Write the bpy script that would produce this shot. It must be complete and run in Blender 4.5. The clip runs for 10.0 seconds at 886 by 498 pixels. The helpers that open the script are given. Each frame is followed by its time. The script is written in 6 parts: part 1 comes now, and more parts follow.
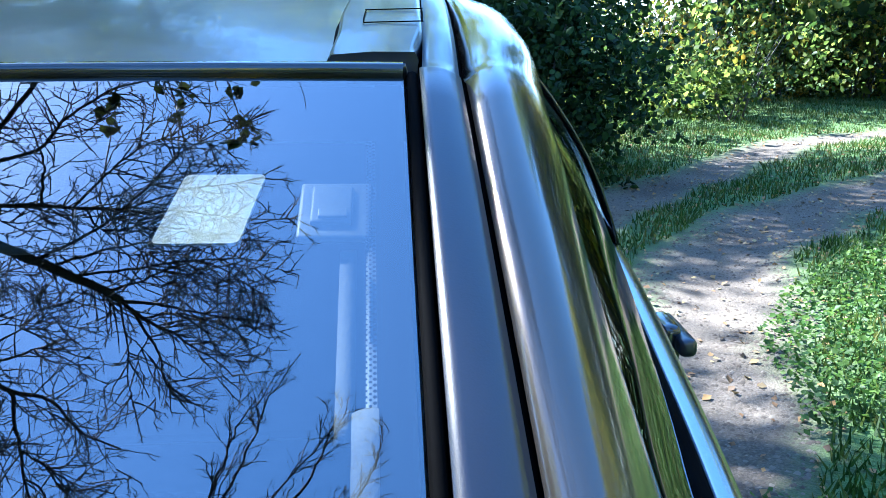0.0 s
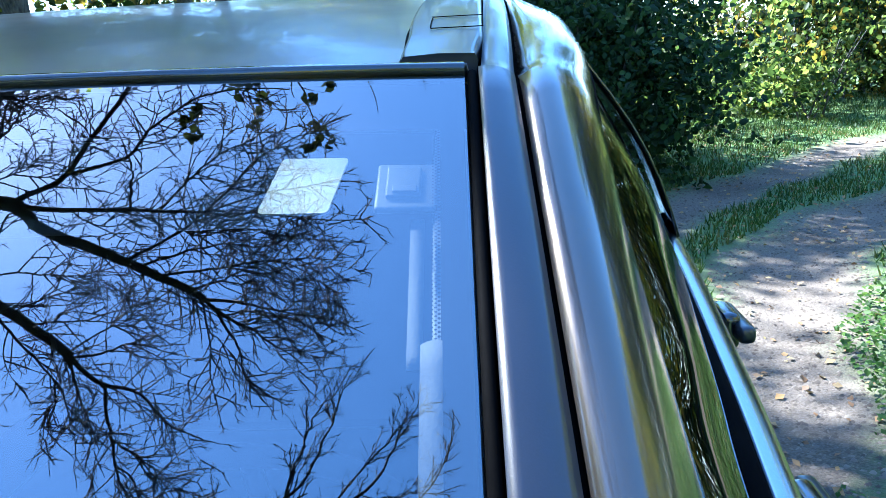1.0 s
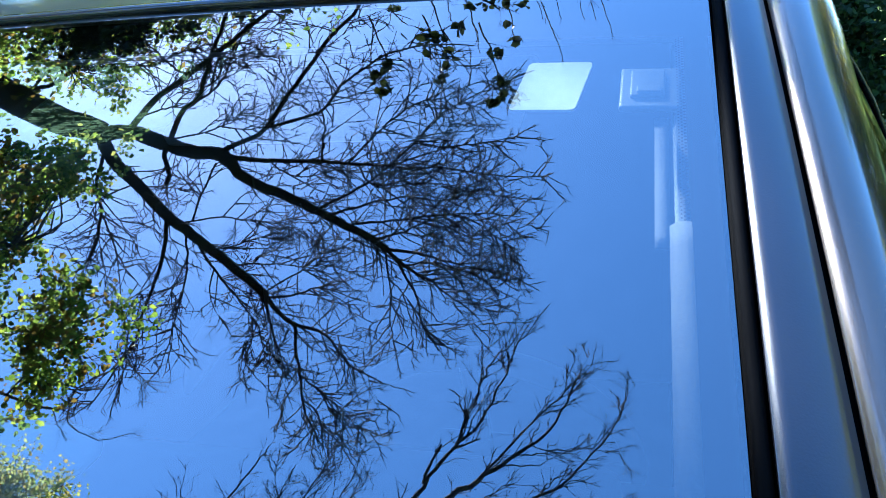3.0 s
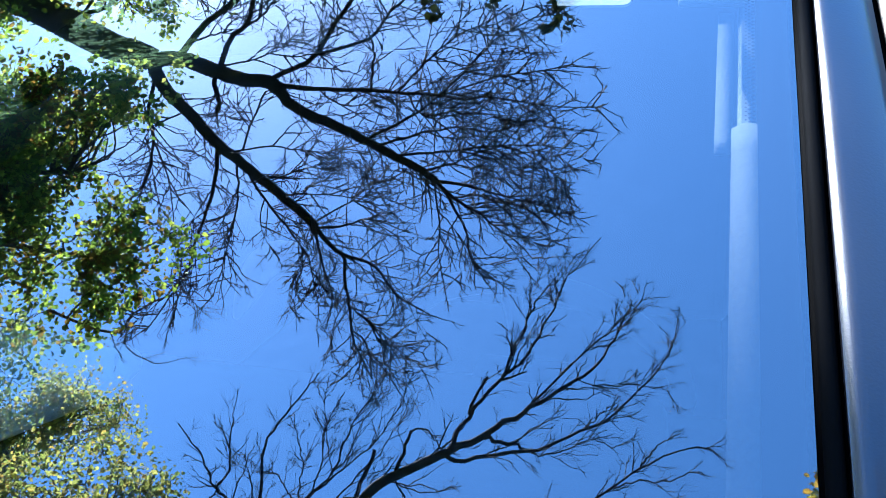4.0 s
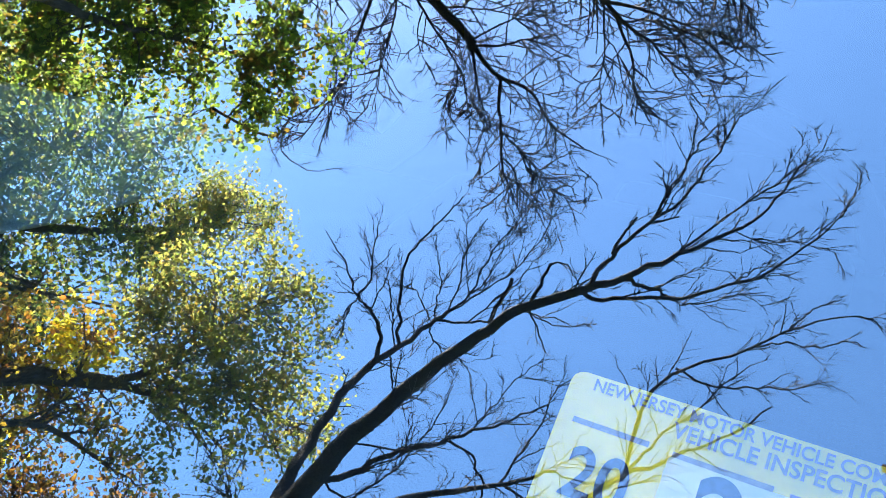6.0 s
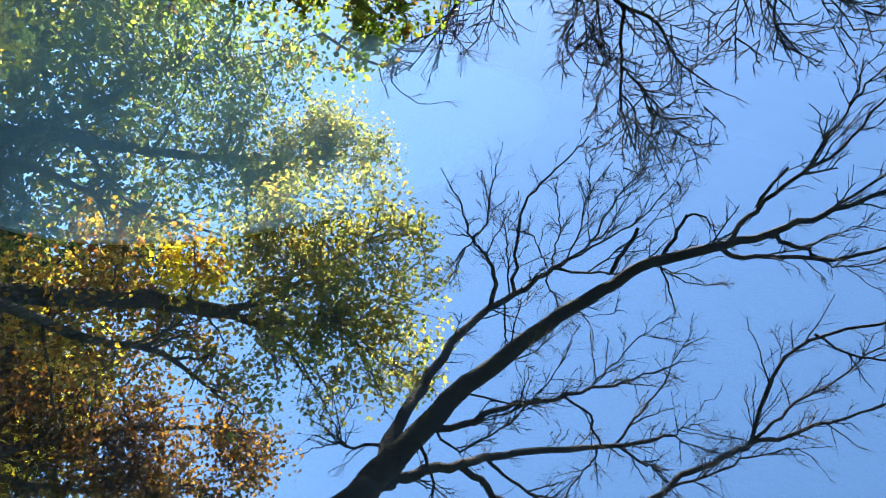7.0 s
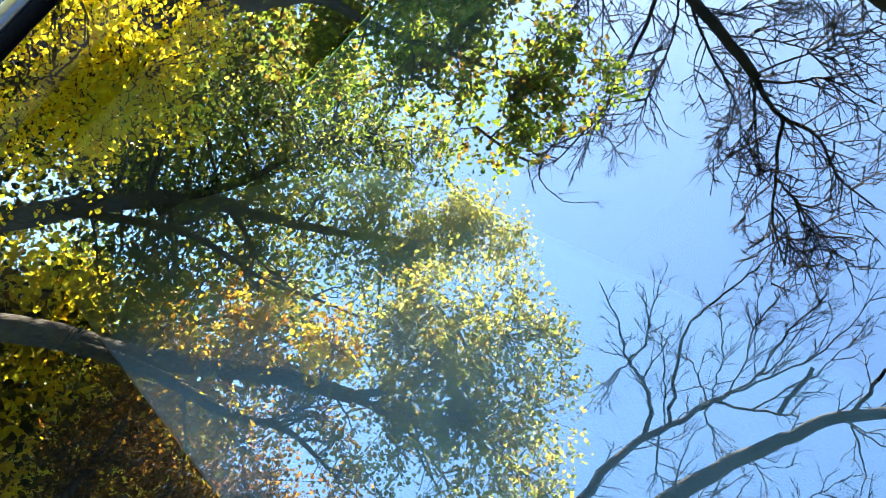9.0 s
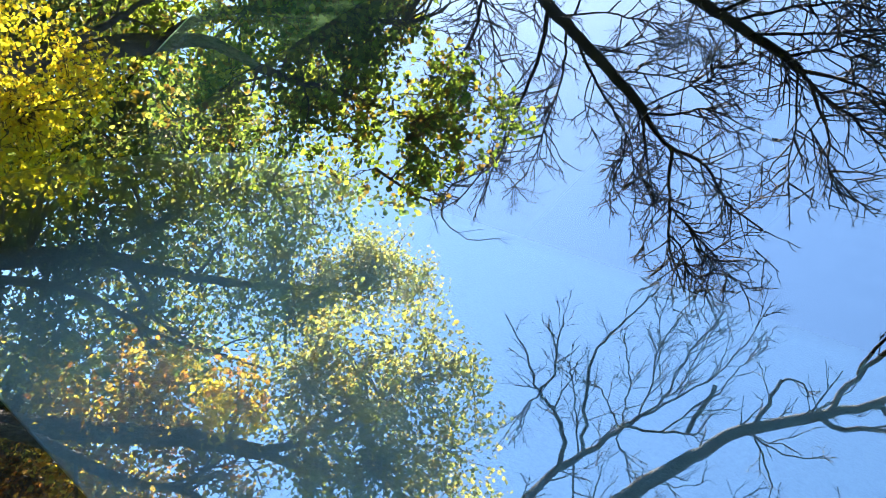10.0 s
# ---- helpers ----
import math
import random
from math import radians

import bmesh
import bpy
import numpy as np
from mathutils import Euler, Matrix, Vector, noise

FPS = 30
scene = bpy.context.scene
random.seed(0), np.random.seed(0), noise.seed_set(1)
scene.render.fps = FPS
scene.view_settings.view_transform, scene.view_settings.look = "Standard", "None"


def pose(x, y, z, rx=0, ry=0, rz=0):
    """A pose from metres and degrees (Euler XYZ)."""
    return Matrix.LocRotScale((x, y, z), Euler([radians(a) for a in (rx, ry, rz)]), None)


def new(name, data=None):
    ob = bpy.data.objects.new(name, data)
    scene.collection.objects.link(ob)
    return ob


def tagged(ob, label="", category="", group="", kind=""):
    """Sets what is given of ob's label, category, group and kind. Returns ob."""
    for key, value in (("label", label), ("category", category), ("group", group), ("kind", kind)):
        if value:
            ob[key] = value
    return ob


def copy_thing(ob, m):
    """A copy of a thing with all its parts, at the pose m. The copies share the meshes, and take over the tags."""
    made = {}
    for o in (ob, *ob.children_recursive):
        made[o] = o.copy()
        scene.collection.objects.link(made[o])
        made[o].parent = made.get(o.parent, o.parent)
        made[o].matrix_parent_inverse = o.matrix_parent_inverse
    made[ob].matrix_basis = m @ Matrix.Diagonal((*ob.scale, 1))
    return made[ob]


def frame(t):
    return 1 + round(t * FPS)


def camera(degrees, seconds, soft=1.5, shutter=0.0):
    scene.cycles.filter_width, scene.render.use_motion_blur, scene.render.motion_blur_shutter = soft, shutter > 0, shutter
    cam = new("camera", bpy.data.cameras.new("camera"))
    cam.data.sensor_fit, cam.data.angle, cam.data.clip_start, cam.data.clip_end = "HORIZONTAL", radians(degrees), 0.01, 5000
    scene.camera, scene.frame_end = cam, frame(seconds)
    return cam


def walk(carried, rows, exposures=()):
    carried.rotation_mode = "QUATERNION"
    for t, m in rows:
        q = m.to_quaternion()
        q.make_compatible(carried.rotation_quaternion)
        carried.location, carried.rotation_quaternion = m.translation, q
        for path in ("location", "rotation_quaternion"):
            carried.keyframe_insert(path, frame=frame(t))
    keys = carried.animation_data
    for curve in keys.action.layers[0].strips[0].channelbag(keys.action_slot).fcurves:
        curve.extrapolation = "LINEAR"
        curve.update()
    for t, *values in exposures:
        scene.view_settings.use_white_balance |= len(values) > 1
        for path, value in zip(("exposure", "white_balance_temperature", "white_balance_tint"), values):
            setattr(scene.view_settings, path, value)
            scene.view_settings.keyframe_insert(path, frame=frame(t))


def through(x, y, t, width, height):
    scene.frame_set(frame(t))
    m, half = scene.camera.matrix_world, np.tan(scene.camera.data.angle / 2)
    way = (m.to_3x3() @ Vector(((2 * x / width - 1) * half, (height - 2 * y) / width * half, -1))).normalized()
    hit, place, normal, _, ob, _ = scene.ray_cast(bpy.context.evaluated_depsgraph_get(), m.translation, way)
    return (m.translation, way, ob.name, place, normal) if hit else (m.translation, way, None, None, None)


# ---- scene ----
cam = camera(57.67, 10.0, soft=0.5)
PATH = [
    (0, pose(0.587, 0.196, 1.634, 75.59, 1.38, -1.98)),
    (0.5, pose(0.595, 0.123, 1.630, 75.88, 2.21, 0.97)),
    (1, pose(0.596, 0.101, 1.631, 76.11, 2.88, 2.87)),
    (1.5, pose(0.587, 0.075, 1.607, 75.56, 1.80, 4.77)),
    (2, pose(0.571, 0.003, 1.585, 74.75, 1.87, 7.86)),
    (2.5, pose(0.554, -0.031, 1.585, 75.35, 2.34, 12.13)),
    (2.7, pose(0.550, 0.005, 1.593, 75.16, 2.79, 13.57)),
    (4, pose(0.548, 0.073, 1.559, 70.27, 3.75, 18.95)),
    (4.5, pose(0.537, 0.092, 1.571, 66.68, 3.25, 21.06)),
    (5, pose(0.515, 0.120, 1.563, 64.23, 3.41, 24.27)),
    (5.5, pose(0.534, 0.157, 1.568, 62.23, 4.10, 27.80)),
    (6, pose(0.524, 0.174, 1.484, 59.22, 3.59, 31.02)),
    (6.2, pose(0.517, 0.167, 1.463, 57.89, 3.47, 32.50)),
    (7.3, pose(0.056, 0.283, 1.393, 53.52, 3.82, 38.52)),
    (7.5, pose(-0.033, 0.268, 1.389, 52.58, 2.68, 39.11)),
    (8, pose(-0.234, 0.270, 1.447, 52.02, 2.43, 42.16)),
    (8.5, pose(-0.341, 0.254, 1.514, 54.31, 2.36, 44.98)),
    (9, pose(-0.425, 0.323, 1.511, 56.50, 1.25, 43.67)),
    (9.5, pose(-0.451, 0.339, 1.511, 58.32, 0.45, 40.55)),
    (10, pose(-0.363, 0.326, 1.437, 60.60, 0.72, 36.95)),
]
EXPOSURE = [(0.0, 3.45, 5150, 10), (1.5, 3.55, 5150, 10), (2.7, 3.45, 5050, 10), (4.5, 3.78, 5150, 10), (6.2, 4.3, 6350, 10), (7.5, 4.4, 6900, 10), (8.5, 4.62, 7150, 10), (9.2, 4.6, 7150, 10), (10.0, 4.42, 6900, 10)]
walk(cam, PATH, EXPOSURE)

# ---------------------------------------------------------------- light
SUN_AZ, SUN_EL = radians(-53), radians(44)      # azimuth from +y towards +x
world = bpy.data.worlds.new("world")
scene.world = world
world.use_nodes = True
wn = world.node_tree
sky = wn.nodes.new("ShaderNodeTexSky")
sky.sky_type = "NISHITA"
sky.sun_disc = False
sky.sun_elevation = SUN_EL
sky.sun_rotation = SUN_AZ
sky.air_density, sky.dust_density, sky.ozone_density = 1.0, 0.25, 4.0
wn.nodes["Background"].inputs["Strength"].default_value = 0.103
deep = wn.nodes.new("ShaderNodeHueSaturation")
deep.inputs["Hue"].default_value = 0.497
deep.inputs["Saturation"].default_value = 1.10
wn.links.new(sky.outputs["Color"], deep.inputs["Color"])
wn.links.new(deep.outputs["Color"], wn.nodes["Background"].inputs["Color"])
sun = new("sun", bpy.data.lights.new("sun", "SUN"))
sun.data.energy, sun.data.angle, sun.data.color = 5.0, radians(0.53), (1.0, 0.93, 0.82)
SUN_DIR = Vector((math.sin(SUN_AZ) * math.cos(SUN_EL), math.cos(SUN_AZ) * math.cos(SUN_EL), math.sin(SUN_EL)))
sun.rotation_mode = "QUATERNION"
sun.rotation_quaternion = SUN_DIR.to_track_quat("Z", "Y")


# ---------------------------------------------------------------- materials
def material(name):
    m = bpy.data.materials.new(name)
    m.use_nodes = True
    return m, m.node_tree, m.node_tree.nodes["Principled BSDF"]


def add(t, kind, **inputs):
    n = t.nodes.new(kind)
    for k, v in inputs.items():
        n.inputs[k.replace("_", " ")].default_value = v
    return n


def ramp(t, source, stops):
    r = t.nodes.new("ShaderNodeValToRGB")
    e = r.color_ramp.elements
    while len(e) < len(stops):
        e.new(0.5)
    for i, (p, c) in enumerate(stops):
        e[i].position, e[i].color = p, (*c, 1)
    t.links.new(source, r.inputs["Fac"])
    return r.outputs["Color"]


def noisy(t, scale, detail=4.0, coords=None):
    n = add(t, "ShaderNodeTexNoise", Scale=scale, Detail=detail)
    if coords is not None:
        t.links.new(coords, n.inputs["Vector"])
    return n.outputs["Fac"]


def bump(t, b, height, strength, distance=0.01):
    n = add(t, "ShaderNodeBump", Strength=strength, Distance=distance)
    t.links.new(height, n.inputs["Height"])
    t.links.new(n.outputs["Normal"], b.inputs["Normal"])


def place(t):
    return t.nodes.new("ShaderNodeNewGeometry").outputs["Position"]


def paint(name, color, rough, metal=0.0, coat=0.0, grain=0.0, scale=300.0, spread=0.08, shine=0.5, veil=0.04):
    m, t, b = material(name)
    p = place(t)
    n = noisy(t, scale, 3, p)
    lo = tuple(max(0, c * (1 - spread)) for c in color)
    hi = tuple(c * (1 + spread) for c in color)
    t.links.new(ramp(t, n, [(0.3, lo), (0.7, hi)]), b.inputs["Base Color"])
    w = noisy(t, 9, 5, p)
    r = add(t, "ShaderNodeMapRange", To_Min=max(0.02, rough * 0.8), To_Max=rough * 1.25)
    t.links.new(w, r.inputs["Value"])
    t.links.new(r.outputs["Result"], b.inputs["Roughness"])
    b.inputs["Metallic"].default_value = metal
    b.inputs["Specular IOR Level"].default_value = shine
    b.inputs["Coat Weight"].default_value = coat
    b.inputs["Coat Roughness"].default_value = veil
    if grain:
        bump(t, b, n, grain, 0.002)
    return m


def leaf_mat(name, colors, through=0.8, rough=0.5):
    m, t, b = material(name)
    isl = t.nodes.new("ShaderNodeNewGeometry").outputs["Random Per Island"]
    drift = noisy(t, 1.1, 2.0, place(t))
    mixed = t.nodes.new("ShaderNodeMath")
    mixed.operation = "MULTIPLY_ADD"
    t.links.new(drift, mixed.inputs[0])
    mixed.inputs[1].default_value = 1.5
    t.links.new(isl, mixed.inputs[2])
    shift = t.nodes.new("ShaderNodeMath")
    shift.operation = "SUBTRACT"
    t.links.new(mixed.outputs[0], shift.inputs[0])
    shift.inputs[1].default_value = 0.75
    k = len(colors)
    col = ramp(t, shift.outputs[0], [((i + 0.5) / k, c) for i, c in enumerate(colors)])
    t.links.new(col, b.inputs["Base Color"])
    b.inputs["Roughness"].default_value = rough
    b.inputs["Specular IOR Level"].default_value = 0.25
    tr = add(t, "ShaderNodeBsdfTranslucent")
    t.links.new(col, tr.inputs["Color"])
    mx = add(t, "ShaderNodeMixShader", Fac=through)
    t.links.new(b.outputs["BSDF"], mx.inputs[1])
    t.links.new(tr.outputs["BSDF"], mx.inputs[2])
    t.links.new(mx.outputs["Shader"], t.nodes["Material Output"].inputs["Surface"])
    return m


def bark_mat(name, dark, light):
    m, t, b = material(name)
    p = place(t)
    mp = add(t, "ShaderNodeMapping", Scale=(9, 9, 2.2))
    t.links.new(p, mp.inputs["Vector"])
    n = noisy(t, 3, 6, mp.outputs["Vector"])
    t.links.new(ramp(t, n, [(0.35, dark), (0.62, light)]), b.inputs["Base Color"])
    b.inputs["Roughness"].default_value = 0.9
    bump(t, b, n, 0.8, 0.03)
    return m


def glass_mat(name, tint, ior):
    m, t, b = material(name)
    t.nodes.remove(b)
    tr = add(t, "ShaderNodeBsdfTransparent", Color=(*tint, 1))
    gl = add(t, "ShaderNodeBsdfGlossy", Roughness=0.0)
    fr = add(t, "ShaderNodeFresnel", IOR=ior)
    mx = t.nodes.new("ShaderNodeMixShader")
    t.links.new(fr.outputs["Fac"], mx.inputs["Fac"])
    t.links.new(tr.outputs["BSDF"], mx.inputs[1])
    t.links.new(gl.outputs["BSDF"], mx.inputs[2])
    t.links.new(mx.outputs["Shader"], t.nodes["Material Output"].inputs["Surface"])
    return m


M_PAINT = paint("taupe_metallic_paint", (0.10, 0.084, 0.068), 0.15, metal=0.8, coat=0.6, grain=0.04, scale=900, spread=0.14)
# body paint darkened and less coated, to dim the sky reflection on the roof
M_ROOF = paint("dimmed_taupe_roof_paint", (0.042, 0.042, 0.044), 0.30, metal=0.4, coat=0.2, grain=0.03, scale=900, spread=0.10, veil=0.04)
M_SATIN = paint("satin_grey_plastic", (0.012, 0.013, 0.020), 0.33, metal=0.0, coat=0.28, grain=0.06, scale=700)
M_COWL = paint("grey_cowl_plastic", (0.040, 0.035, 0.046), 0.62, metal=0.0, coat=0.0, grain=0.08, scale=600, shine=0.14)
M_RUBBER = paint("black_rubber", (0.0012, 0.0012, 0.0014), 0.8, grain=0.1, scale=400, shine=0.03)
M_GLOSSBLACK = paint("gloss_black_trim", (0.01, 0.01, 0.012), 0.12, coat=0.6)
M_CHROME = paint("bright_window_trim", (0.34, 0.345, 0.34), 0.2, metal=1.0)
M_TYRE = paint("tyre_rubber", (0.02, 0.02, 0.02), 0.8, grain=0.4, scale=120)
M_ALLOY = paint("alloy_wheel", (0.45, 0.45, 0.46), 0.3, metal=0.9)
M_LAMP = paint("clear_headlamp", (0.6, 0.62, 0.65), 0.1, coat=1.0)
M_TAIL = paint("red_tail_lamp", (0.35, 0.01, 0.01), 0.15, coat=1.0)
M_DASH = paint("grey_dashboard_vinyl", (0.50, 0.57, 0.55), 0.9, grain=0.5, scale=500, shine=0.15)
M_TRIM = paint("light_grey_interior_trim", (0.18, 0.19, 0.20), 0.85, grain=0.3, scale=350)
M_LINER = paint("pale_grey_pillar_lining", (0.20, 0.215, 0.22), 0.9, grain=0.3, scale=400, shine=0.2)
M_PLASTIC = paint("translucent_grey_plastic", (0.11, 0.125, 0.13), 0.5, shine=0.3)
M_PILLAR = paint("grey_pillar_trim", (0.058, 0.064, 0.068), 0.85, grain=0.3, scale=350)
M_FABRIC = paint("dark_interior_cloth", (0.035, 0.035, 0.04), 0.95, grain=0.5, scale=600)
M_FRIT = paint("black_ceramic_band", (0.002, 0.002, 0.0025), 0.7, shine=0.05)
M_PAPER = paint("white_paper", (0.42, 0.46, 0.46), 0.8, grain=0.3, scale=120, spread=0.05)
M_LABEL = paint("white_label_paper", (0.76, 0.79, 0.80), 0.7, grain=0.2, scale=200, spread=0.04)
M_YELLOW = paint("yellow_printed_paper", (0.92, 0.76, 0.05), 0.7, grain=0.2, scale=200, spread=0.06)
M_INK = paint("dark_blue_ink", (0.03, 0.045, 0.12), 0.6, spread=0.4, scale=500)
M_INK2 = paint("grey_violet_ink", (0.22, 0.20, 0.22), 0.7, spread=0.3, scale=400)
M_GLASS = glass_mat("windscreen_glass", (0.70, 0.78, 0.75), 2.6)
M_INNER = glass_mat("windscreen_inner_face", (0.97, 0.98, 0.97), 1.0)
M_SIDE = glass_mat("tinted_side_glass", (0.20, 0.22, 0.21), 1.7)
# both near black: the trees' backlit darkness is put into the bark colour
M_BARK = bark_mat("silhouette_grey_brown_bark", (0.005, 0.0045, 0.004), (0.020, 0.018, 0.016))
M_BARK2 = bark_mat("silhouette_mottled_grey_bark", (0.005, 0.005, 0.005), (0.026, 0.024, 0.022))
# pale copy of the twig bark: sun highlights put into the colour
M_SUNTWIG = bark_mat("sunlit_twig_bark", (0.06, 0.056, 0.06), (0.20, 0.185, 0.19))
M_BARK3 = bark_mat("dark_oak_bark", (0.02, 0.017, 0.015), (0.085, 0.075, 0.06))
M_OAKLEAF = leaf_mat("olive_green_leaves", [(0.20, 0.13, 0.022), (0.06, 0.105, 0.016), (0.11, 0.18, 0.024), (0.20, 0.28, 0.034), (0.40, 0.45, 0.05), (0.17, 0.26, 0.03)], through=0.85)
# darkened copy of the olive leaves: silhouette against the sky put into colour
M_SHADEOAK = leaf_mat("shaded_olive_leaves", [(0.012, 0.018, 0.006), (0.022, 0.03, 0.008), (0.035, 0.045, 0.01)], through=0.35)
M_GREENLEAF = leaf_mat("mid_green_leaves", [(0.07, 0.12, 0.03), (0.11, 0.17, 0.04), (0.15, 0.22, 0.045), (0.22, 0.28, 0.06), (0.36, 0.36, 0.08)], through=0.72)
M_YELLEAF = leaf_mat("pale_yellow_green_leaves", [(0.40, 0.40, 0.09), (0.28, 0.32, 0.07), (0.15, 0.20, 0.035), (0.32, 0.34, 0.07), (0.42, 0.36, 0.08), (0.40, 0.27, 0.045), (0.22, 0.27, 0.05)], through=0.78)
M_ORANGELEAF = leaf_mat("orange_brown_leaves", [(0.08, 0.045, 0.012), (0.06, 0.055, 0.012), (0.20, 0.09, 0.018), (0.30, 0.15, 0.02), (0.32, 0.20, 0.025), (0.20, 0.065, 0.018), (0.14, 0.12, 0.02)])
M_GOLDLEAF = leaf_mat("golden_yellow_leaves", [(0.76, 0.62, 0.03), (0.82, 0.76, 0.05), (0.64, 0.68, 0.05), (0.72, 0.50, 0.03)], through=0.75)
M_AMBERLEAF = leaf_mat("amber_leaves", [(0.48, 0.26, 0.03), (0.54, 0.38, 0.04), (0.36, 0.34, 0.06), (0.56, 0.44, 0.05), (0.26, 0.20, 0.04), (0.42, 0.18, 0.03)], through=0.8)
# darker copy of the mid-green leaves for the woods, shade put into colour
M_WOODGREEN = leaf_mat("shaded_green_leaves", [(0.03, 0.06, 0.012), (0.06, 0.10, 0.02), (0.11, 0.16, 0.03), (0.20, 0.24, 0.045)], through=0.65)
M_WOODYELLOW = leaf_mat("yellowing_leaves", [(0.022, 0.042, 0.008), (0.055, 0.078, 0.012), (0.18, 0.18, 0.024), (0.25, 0.175, 0.02), (0.014, 0.024, 0.006)], through=0.7)
M_SHRUBLEAF = leaf_mat("dark_evergreen_leaves", [(0.008, 0.022, 0.006), (0.015, 0.038, 0.009), (0.03, 0.065, 0.014)], through=0.3, rough=0.7)
M_LITTER = leaf_mat("fallen_brown_leaves", [(0.16, 0.09, 0.04), (0.22, 0.13, 0.06), (0.28, 0.17, 0.06), (0.12, 0.08, 0.05), (0.30, 0.24, 0.10)], through=0.1, rough=0.7)
M_GRASS = leaf_mat("green_grass", [(0.02, 0.05, 0.008), (0.035, 0.075, 0.012), (0.055, 0.105, 0.018), (0.09, 0.10, 0.022)], through=0.4)
M_IVY = leaf_mat("green_ground_ivy", [(0.025, 0.06, 0.010), (0.05, 0.105, 0.016), (0.11, 0.18, 0.03), (0.03, 0.08, 0.013)], through=0.5)
M_STONE = leaf_mat("pale_gravel_stones", [(0.06, 0.048, 0.036), (0.09, 0.074, 0.056), (0.15, 0.128, 0.10), (0.05, 0.038, 0.028)], through=0.0, rough=0.85)


# ---------------------------------------------------------------- mesh helpers
def mesh_object(name, verts, faces, mat, parent=None, smooth=True, label=""):
    me = bpy.data.meshes.new(name)
    me.from_pydata([tuple(v) for v in verts], [], [tuple(f) for f in faces])
    if smooth:
        me.shade_smooth()
    me.update()
    for m in (mat if isinstance(mat, (list, tuple)) else [mat]):
        me.materials.append(m)
    ob = new(name, me)
    if parent is not None:
        ob.parent = parent
        ob.matrix_parent_inverse = parent.matrix_world.inverted()
    return tagged(ob, label) if label else ob


def fast_mesh(name, verts, faces, mat, parent=None, smooth=False, label=""):
    """verts (n,3) and faces (m,k) as arrays"""
    me = bpy.data.meshes.new(name)
    n, (m, k) = len(verts), faces.shape
    me.vertices.add(n)
    me.vertices.foreach_set("co", np.ascontiguousarray(verts, dtype=np.float32).ravel())
    me.loops.add(m * k)
    me.loops.foreach_set("vertex_index", np.ascontiguousarray(faces, dtype=np.int32).ravel())
    me.polygons.add(m)
    me.polygons.foreach_set("loop_start", np.arange(0, m * k, k, dtype=np.int32))
    if smooth:
        me.polygons.foreach_set("use_smooth", np.ones(m, dtype=bool))
    me.update(calc_edges=True)
    me.materials.append(mat)
    ob = new(name, me)
    if parent is not None:
        ob.parent = parent
        ob.matrix_parent_inverse = parent.matrix_world.inverted()
    return tagged(ob, label) if label else ob


def part(name, bm, mat, parent, label="", smooth=False):
    me = bpy.data.meshes.new(name)
    bm.to_mesh(me)
    bm.free()
    if smooth:
        me.shade_smooth()
    me.materials.append(mat)
    ob = new(name, me)
    ob.parent = parent
    if parent is not None:
        ob.matrix_parent_inverse = parent.matrix_world.inverted()
    return tagged(ob, label) if label else ob


def thing(name, at, label, category, group="", kind=""):
    e = new(name)
    e.location = at
    e.empty_display_size = 0.2
    bpy.context.view_layer.update()
    return tagged(e, label, category, group, kind)


def box(size, at, bevel=0.01, segs=2, rot=None):
    bm = bmesh.new()
    bmesh.ops.create_cube(bm, size=1)
    bmesh.ops.scale(bm, vec=size, verts=bm.verts)
    if bevel:
        bmesh.ops.bevel(bm, geom=bm.edges[:], offset=bevel, segments=segs, affect="EDGES", profile=0.6)
    if rot is not None:
        bmesh.ops.transform(bm, matrix=rot, verts=bm.verts)
    bmesh.ops.translate(bm, vec=at, verts=bm.verts)
    return bm


def smooth_path(pts, n):
    """Catmull-Rom through the points, n samples"""
    p = np.array(pts, float)
    if len(p) == 2:
        return p[0] + np.linspace(0, 1, n)[:, None] * (p[1] - p[0])
    q = np.vstack([2 * p[0] - p[1], p, 2 * p[-1] - p[-2]])
    s = np.linspace(0, len(p) - 1 - 1e-9, n)
    i = s.astype(int)
    f = (s - i)[:, None]
    a, b, c, d = q[i], q[i + 1], q[i + 2], q[i + 3]
    return 0.5 * (2 * b + (c - a) * f + (2 * a - 5 * b + 4 * c - d) * f ** 2 + (3 * b - a - 3 * c + d) * f ** 3)


def tubes(paths, radii, sides):
    """paths (N,K,3), radii (N,K): tapering tubes as arrays of verts and quads"""
    paths, radii = np.asarray(paths, float), np.asarray(radii, float)
    n, k, _ = paths.shape
    d = np.gradient(paths, axis=1)
    d /= np.linalg.norm(d, axis=2, keepdims=True) + 1e-9
    ref = np.where(np.abs(d[:, :1, 2:]) > 0.8, np.array([1.0, 0.1, 0]), np.array([0.1, 0, 1.0]))
    a = np.cross(d, np.broadcast_to(ref, d.shape))
    a /= np.linalg.norm(a, axis=2, keepdims=True) + 1e-9
    b = np.cross(d, a)
    ang = np.linspace(0, 2 * math.pi, sides, endpoint=False)
    ring = a[:, :, None] * np.cos(ang)[:, None] + b[:, :, None] * np.sin(ang)[:, None]
    v = paths[:, :, None] + ring * radii[:, :, None, None]
    idx = np.arange(n * k * sides).reshape(n, k, sides)
    j = np.roll(idx, -1, axis=2)
    f = np.stack([idx[:, :-1], j[:, :-1], j[:, 1:], idx[:, 1:]], axis=-1).reshape(-1, 4)
    return v.reshape(-1, 3), f


